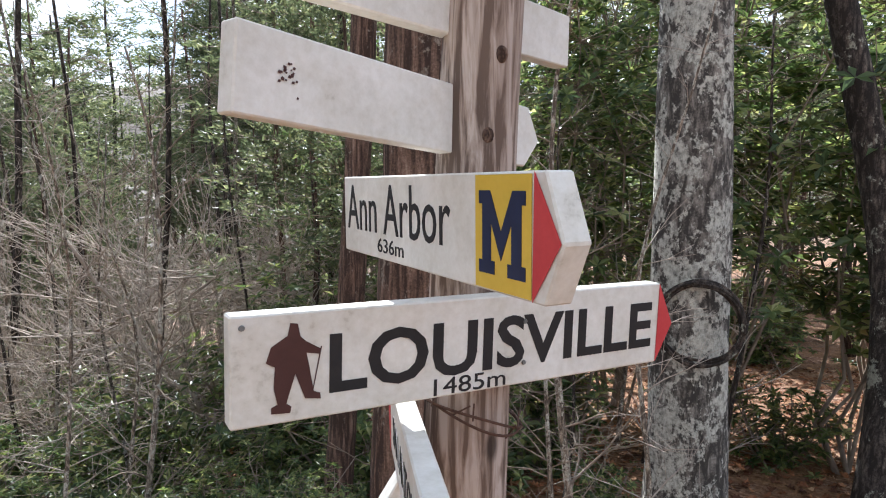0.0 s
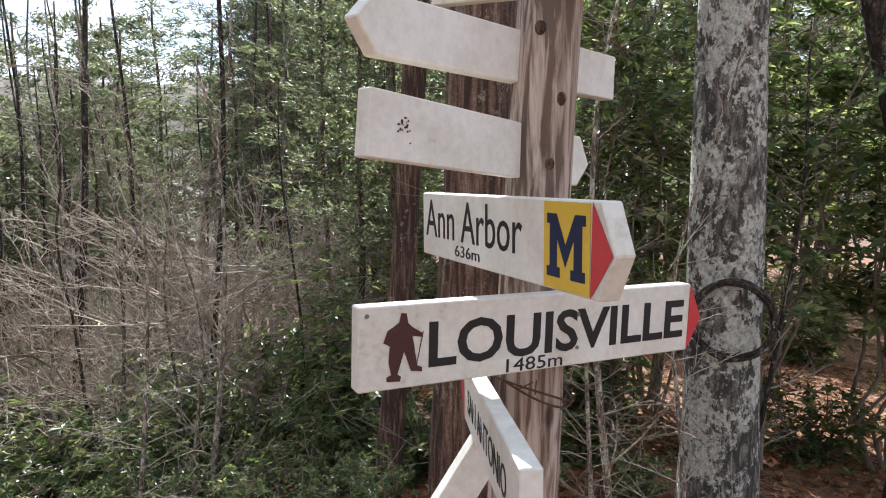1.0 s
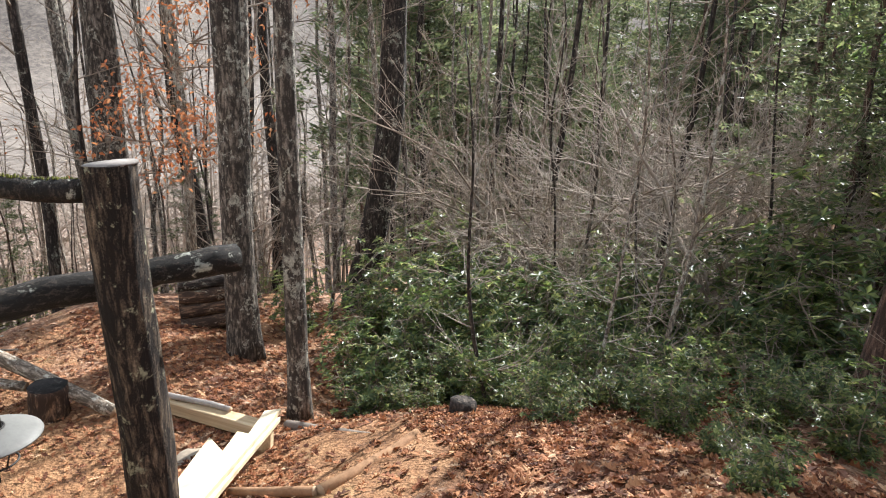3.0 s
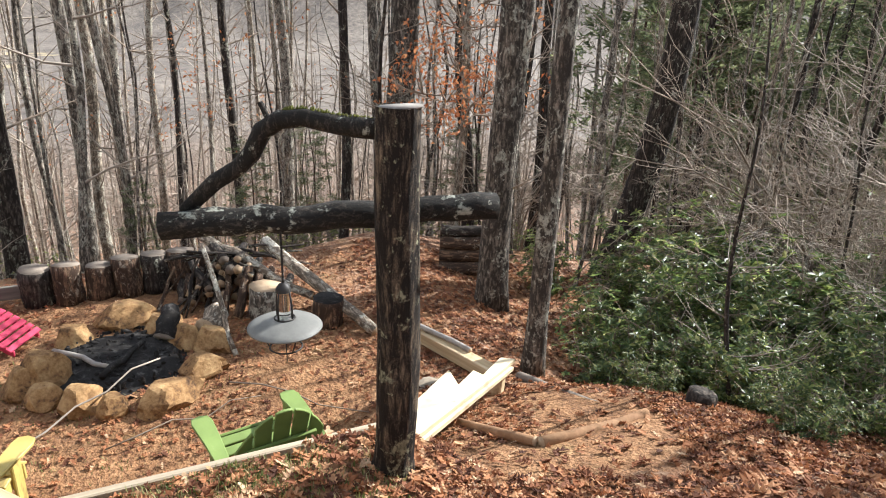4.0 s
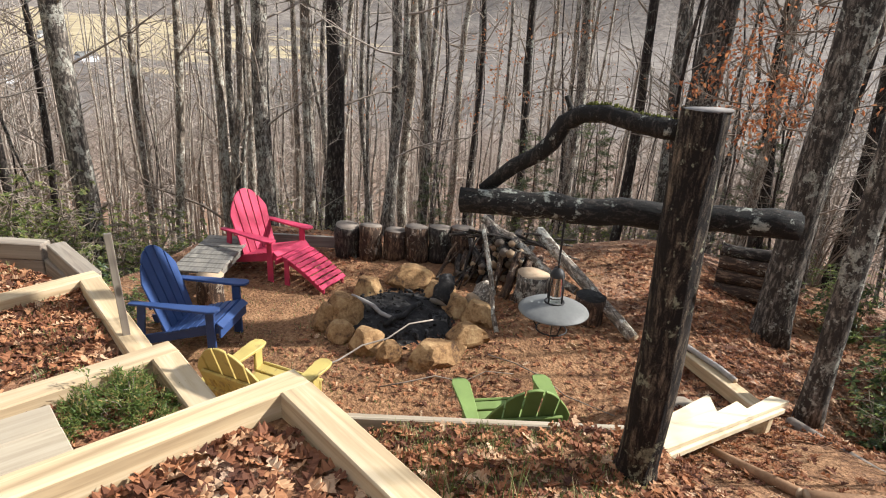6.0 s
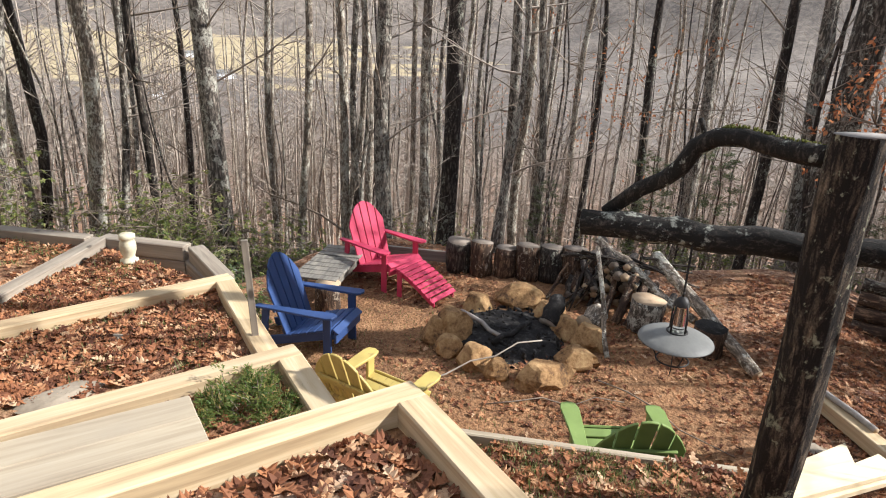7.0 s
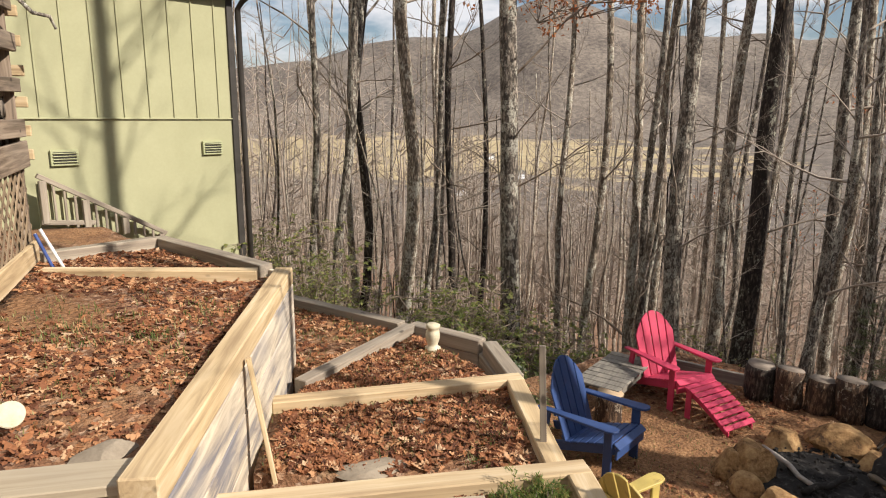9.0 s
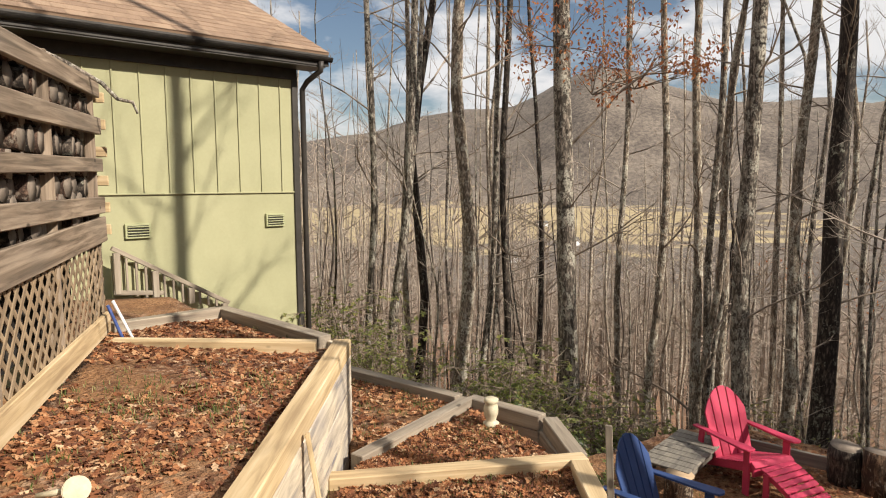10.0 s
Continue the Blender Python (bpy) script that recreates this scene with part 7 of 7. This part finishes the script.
for i in range(9):
    yaw, d = r.uniform(60, 152), r.uniform(11.5, 18)
    x, y = polar(yaw, d)
    if x < -9.5 or (x < -5.8 and y < -6):
        bare_shrub(x, y, i % 3, r.uniform(0.4, 0.75), i * 97, "leafless brush on the slope edge", "slope brush")
lying_log("arching_branch", (-3.9, 6.2, 2.9), (-3.05, 7.0, 0.9), 0.018, M_TWIG_PALE, "long pale dead branch arching through the thicket", "branch", "", M_CUT, 80, 0.06, 0.7)
lying_log("dead_tree", (-3.9, 10.6, -0.9), (-2.6, 11.2, 1.6), 0.09, M_BARK_PALE, "pale dead trunk leaning in the thicket", "log", "", M_CUT, 81, 0.03, 0.7)


# dry russet leaves still hanging on a few boughs
def russet(name, centres, count, seed, label):
    r = random.Random(seed)
    bv, bf, lv, lf = [], [], [], []
    for cx, cy, cz, sp in centres:
        root = Vector((cx, cy, cz)) + Vector((r.uniform(-1, 1), r.uniform(-1, 1), -0.4)) * sp
        tips = []
        for k in range(7):
            tips += twiggy(bv, bf, root, Vector((r.uniform(-1, 1), r.uniform(-1, 1), r.uniform(-0.2, 0.8))), sp * 1.6, 0.012, r, 1)
        for k in range(count):
            p = r.choice(tips) + Vector((r.gauss(0, 1), r.gauss(0, 1), r.gauss(0, 1))) * 0.10
            d = Vector((r.uniform(-1, 1), r.uniform(-1, 1), r.uniform(-1.2, 0.2))).normalized()
            leaf(lv, lf, p, d, Vector((r.uniform(-1, 1), r.uniform(-1, 1), 1)).normalized(), r.uniform(0.06, 0.10), 0.022, 0.5)
    t = thing("oak_boughs", centres[0][:3], label, "boughs")
    off = Matrix.Translation(-Vector(centres[0][:3]))
    part("twig_frame", raw("twig_frame", bv, bf, M_TWIG), None, t, "", off, "stuff")
    part("dry_foliage", raw("dry_foliage", lv, lf, M_OAKLEAF, False), None, t, "curled russet leaves", off, "stuff")


def aim(yaw, d, z):
    x, y = polar(yaw, d)
    return x, y, z


russet("oak_boughs", [(-8.96, 3.55, 2.75, 0.42), (-8.98, 3.50, 2.30, 0.40), (-9.07, 3.24, 1.95, 0.35), (-8.97, 3.50, 3.35, 0.45), (-8.83, 3.86, 2.35, 0.35), (-9.13, 3.06, 2.45, 0.35), (-8.9, 3.67, 3.7, 0.45)], 125, 601, "oak boughs with dry russet leaves by the two-stemmed tree")
russet("oak_boughs", [(*aim(119, 10.8, 5.2), 0.7), (*aim(124, 10.4, 5.8), 0.6), (*aim(116, 11.2, 5.4), 0.6), (*aim(127, 10.6, 5.9), 0.6), (*aim(121, 10.6, 5.0), 0.5)], 260, 602, "oak boughs with dry russet leaves above the slope")
russet("oak_boughs", [(*aim(98, 16.0, 0.8), 0.9), (*aim(88, 15.0, 1.2), 0.8), (*aim(104, 18.0, 1.0), 0.9), (*aim(84, 13.0, 2.2), 0.8), (*aim(92, 14.0, 2.8), 0.8)], 90, 603, "thin russet beech leaves on the slope")
russet("oak_boughs", [(-8.8, 3.9, 4.4, 0.5), (-8.5, 4.5, 4.3, 0.5), (-7.9, 5.5, 4.5, 0.5), (-8.93, 3.6, 2.1, 0.4), (-8.3, 4.9, 4.9, 0.5)], 130, 604, "oak boughs with dry russet leaves beside the bank")


# ---- distance ----
def far_woods():
    r = random.Random(33)
    verts, faces = [], []
    for k in range(1600):
        yaw, d = r.uniform(35, 165), 42 * (15 ** r.random() ** 1.3)
        x, y = polar(yaw, d)
        if d > 330 and height(x, y) < -48:
            continue
        z = height(x, y)
        h = r.uniform(11, 19)
        tube(verts, faces, [(x, y, z - 0.5), (x + r.uniform(-0.7, 0.7), y, z + h * 0.5), (x + r.uniform(-1.6, 1.6), y, z + h)], [0.11, 0.075, 0.02], 3, False)
        for j in range(24):
            u = r.uniform(0.25, 0.97)
            a = r.uniform(0, 6.28)
            ln = r.uniform(1.5, 3.6) * (1.2 - u * 0.6)
            p = Vector((x, y, z + h * u))
            tube(verts, faces, [p, p + Vector((math.cos(a) * ln, math.sin(a) * ln, ln * r.uniform(0.2, 1.0)))], [0.04, 0.015], 3, False)
    tagged(new("far_woods", raw("far_woods", verts, faces, M_TWIG_PALE)), "grey-brown leafless woods on the lower slope", "woods", "", "stuff")


far_woods()


def farm(yaw, d, w, l, h, label):
    x, y = polar(yaw, d)
    t = thing("farm_building", (x, y, height(x, y)), label, "building", "farm buildings in the valley", "", yaw + 25)
    part("wall", box(l, w, h, 0.0), M_WHITE, t, "white painted walls", Matrix.Translation((0, 0, h / 2)))
    part("roof", outline([(-w * 0.6, 0), (w * 0.6, 0), (0, w * 0.35)], l * 1.05, 0.0), M_DISH, t, "pale metal roof", Matrix.Translation((-l * 0.525, 0, h)) @ pose(0, 0, 0, 90, 0, 90))


farm(128.8, 480, 8, 14, 4, "small white farm building in the valley fields")
farm(123.7, 620, 9, 15, 5, "distant white house in the valley fields")
farm(126.2, 900, 9, 15, 5, "distant white house in the valley fields")


# ---- fallen leaves, grass and the juniper ----
from mathutils.bvhtree import BVHTree
TREES = [BVHTree.FromPolygons(v, f) for v, f in SURF]


def ground_hit(x, y):
    best = None
    for b in TREES:
        loc, nrm, _, _ = b.ray_cast(Vector((x, y, 6.0)), Vector((0, 0, -1)))
        if loc is not None and (best is None or loc.z > best[0].z):
            best = (loc, nrm)
    return best


LEAF = [(0, 0, 0), (0.10, 0.13, 0.02), (0.22, 0.10, 0.01), (0.36, 0.30, 0.05), (0.48, 0.14, 0.02), (0.64, 0.27, 0.06), (0.74, 0.11, 0.02), (0.88, 0.12, 0.05), (1.0, 0.0, 0.04)]
LEAF = LEAF + [(x, -y, z) for x, y, z in reversed(LEAF[1:-1])]


def litter(name, count, area, seed, label, lo=0.05, hi=0.11, keep=None):
    """Curled dry oak leaves lying where they fell."""
    r = random.Random(seed)
    shape = np.array(LEAF)
    verts, faces = [], []
    n = len(LEAF)
    made = 0
    while made < count:
        x, y = area(r)
        if keep and not keep(x, y, r):
            continue
        hit = ground_hit(x, y)
        if hit is None:
            continue
        made += 1
        p, nrm = hit
        s = r.uniform(lo, hi)
        rot = (Vector((nrm.x + r.gauss(0, 0.28), nrm.y + r.gauss(0, 0.28), nrm.z)).to_track_quat("Z", "Y").to_matrix() @ Matrix.Rotation(r.uniform(0, 6.28), 3, "Z"))
        q = shape.copy()
        curl = r.uniform(0.2, 1.6)
        q[:, 2] += curl * (q[:, 1] ** 2) * 2.0 + r.uniform(-0.3, 0.5) * (q[:, 0] - 0.5) ** 2
        q = (q - (0.5, 0, 0)) * s @ np.array(rot).T + np.array((p.x, p.y, p.z + 0.006 + r.random() * 0.012))
        b = len(verts)
        verts += [tuple(v) for v in q]
        faces += [(b, b + 1, b + 2, b + n - 2, b + n - 1)]
        faces += [(b + 2, b + 3, b + 4, b + n - 4, b + n - 3, b + n - 2), (b + 4, b + 5, b + 6, b + n - 6, b + n - 5, b + n - 4), (b + 6, b + 7, b + 8, b + n - 7, b + n - 6)]
    me = raw(name, verts, faces, M_FALLEN, False)
    tagged(new(name, me), label, "leaves", "", "stuff")


def quad_area(a, b, c, d):
    a, b, c, d = Vector(a), Vector(b), Vector(c), Vector(d)

    def pick(r):
        u, v = r.random(), r.random()
        p = a.lerp(b, u).lerp(d.lerp(c, u), v)
        return p.x, p.y
    return pick


def patchy(x, y, r):
    return noise.noise(Vector((x * 1.1, y * 1.1, 4))) + r.uniform(-0.5, 0.5) > -0.15


def off_path(x, y, r):
    return math.hypot((x + 3.45) * 0.85, (y - 2.12) * 1.1) > 0.88 + 0.2 * noise.noise(Vector((x * 2, y * 2, 0))) or r.random() < 0.12


litter("fallen_leaves", 1500, quad_area((-2.12, -0.72), (-0.75, -1.95), (-0.45, -0.8), (-1.15, 0.30)), 801, "curled brown oak leaves in the upper corner bed", 0.06, 0.12)
litter("fallen_leaves", 700, quad_area((-2.72, -1.62), (-1.35, -2.70), (-1.0, -2.35), (-2.32, -1.1)), 802, "brown oak leaves among the juniper and planks", 0.05, 0.10)
litter("fallen_leaves", 1700, quad_area((-3.9, -2.82), (-2.5, -3.82), (-1.9, -3.22), (-2.98, -2.0)), 803, "brown oak leaves over the wide timber bed", 0.05, 0.11, patchy)
litter("fallen_leaves", 1700, quad_area((-4.55, -4.42), (-2.95, -4.15), (-2.65, -3.95), (-4.1, -2.95)), 804, "brown oak leaves over the lowest bed", 0.05, 0.10, patchy)
litter("fallen_leaves", 1100, quad_area((-4.25, -6.3), (-3.3, -6.3), (-3.15, -4.4), (-4.5, -4.6)), 805, "brown oak leaves behind the ornament", 0.05, 0.10, patchy)
litter("fallen_leaves", 2600, quad_area((-3.1, -4.8), (-1.05, -2.75), (-0.12, -3.35), (-1.78, -6.3)), 806, "brown oak leaves over the raised bed", 0.05, 0.11, patchy)
litter("fallen_leaves", 1200, quad_area((-3.08, -6.85), (-3.1, -5.0), (-1.8, -6.1), (-1.9, -6.75)), 807, "brown oak leaves at the far end of the raised bed", 0.05, 0.10)
litter("fallen_leaves", 1150, quad_area((-3.1, -0.7), (-2.2, -0.5), (-2.0, 1.6), (-3.38, 1.1)), 808, "brown oak leaves on the bank beside the post", 0.05, 0.11, off_path)
litter("fallen_leaves", 7000, quad_area((-9.0, -4.0), (-3.2, -1.5), (-3.2, 2.0), (-9.2, 4.5)), 809, "thin scatter of brown leaves round the fire pit", 0.04, 0.085, lambda x, y, r: noise.noise(Vector((x * 0.7, y * 0.7, 9))) + 0.5 * smooth(-1.0, 2.5, y) + 0.3 * smooth(-7.0, -8.5, x) + r.uniform(-0.4, 0.4) > 0.02)
litter("fallen_leaves", 9000, quad_area((-9.5, 2.0), (-2.0, 1.2), (-1.5, 6.5), (-9.5, 9.0)), 810, "deep brown leaf litter under the evergreen bank", 0.06, 0.12, off_path)
litter("fallen_leaves", 3000, quad_area((-3.4, 1.0), (-0.6, 1.0), (-0.6, 3.6), (-3.6, 3.6)), 812, "brown oak leaves on the slope beside the sign post", 0.05, 0.11, off_path)
litter("fallen_leaves", 6500, quad_area((-3.5, 3.0), (5.0, 3.0), (7.0, 13.0), (-6.0, 13.0)), 811, "deep brown leaf litter behind the sign post", 0.07, 0.14)


def grass(name, spots, seed, label):
    r = random.Random(seed)
    verts, faces = [], []
    for x0, y0, spread, count, h in spots:
        for k in range(count):
            x, y = x0 + r.gauss(0, spread), y0 + r.gauss(0, spread)
            hit = ground_hit(x, y)
            if hit is None:
                continue
            p = hit[0]
            a = r.uniform(0, 6.28)
            d = Vector((math.cos(a), math.sin(a), 0)) * h * r.uniform(0.1, 0.7)
            top = p + d + Vector((0, 0, h * r.uniform(0.4, 1.0)))
            w = Vector((-math.sin(a), math.cos(a), 0)) * 0.003
            b = len(verts)
            midp = p.lerp(top, 0.55) + Vector((0, 0, h * 0.10))
            verts += [tuple(p - w), tuple(p + w), tuple(midp + w * 0.8), tuple(midp - w * 0.8), tuple(top)]
            faces += [(b, b + 1, b + 2, b + 3), (b + 3, b + 2, b + 4)]
    tagged(new(name, raw(name, verts, faces, M_GRASS, False)), label, "grass", "", "stuff")


gr = random.Random(19)
spots = [(-2.55, -0.1, 0.10, 40, 0.22), (-2.45, 0.3, 0.08, 26, 0.26), (-2.55, 0.6, 0.05, 16, 0.2), (-2.85, -0.4, 0.15, 90, 0.06), (-3.0, 0.3, 0.15, 110, 0.06)]
for k in range(120):
    spots.append((gr.uniform(-3.2, -2.45), gr.uniform(-0.65, 0.9), 0.05, 26, 0.045))
for k in range(60):
    spots.append((gr.uniform(-4.0, -2.5), gr.uniform(-3.7, -2.2), 0.06, 26, 0.05))
    spots.append((gr.uniform(-2.4, -0.6), gr.uniform(-5.2, -3.2), 0.07, 20, 0.05))
    spots.append((gr.uniform(-4.5, -3.1), gr.uniform(-6.2, -3.6), 0.07, 24, 0.06))
    spots.append((gr.uniform(-7.0, -4.5), gr.uniform(-3.4, 0.6), 0.12, 22, 0.04))
grass("grass_tufts", spots, 900, "thin green and straw grass tufts between the leaves")


def juniper(x, y, z):
    r = random.Random(44)
    t = thing("juniper", (x, y, z), "low spreading juniper with bronze-green sprays beside the planks", "shrub")
    bv, bf, nv, nf = [], [], [], []
    for cx, cy, count, size in ((0.0, 0.0, 22, 0.17), (-0.12, 0.14, 13, 0.12), (0.16, -0.10, 17, 0.14), (0.10, 0.20, 8, 0.10), (-0.16, -0.06, 7, 0.09)):
        for k in range(count):
            a = r.uniform(0, 6.28)
            d = Vector((math.cos(a), math.sin(a), r.uniform(0.1, 1.0))).normalized()
            tips = twiggy(bv, bf, (cx + r.gauss(0, 0.03), cy + r.gauss(0, 0.03), 0), d, size * r.uniform(0.6, 1.1), 0.004, r, 1, 3)
            for tp in tips:
                for q in range(2):
                    needle_spray(nv, nf, tp + Vector((r.gauss(0, 0.012), r.gauss(0, 0.012), r.gauss(0, 0.010))), d, 0.055, r, 9)
    part("woody_base", raw("woody_base", bv, bf, M_TWIG), None, t, "", None, "stuff")
    part("foliage", raw("foliage", nv, nf, M_JUNIPER, False), None, t, "", None, "stuff")


juniper(-2.38, -1.60, 1.42)
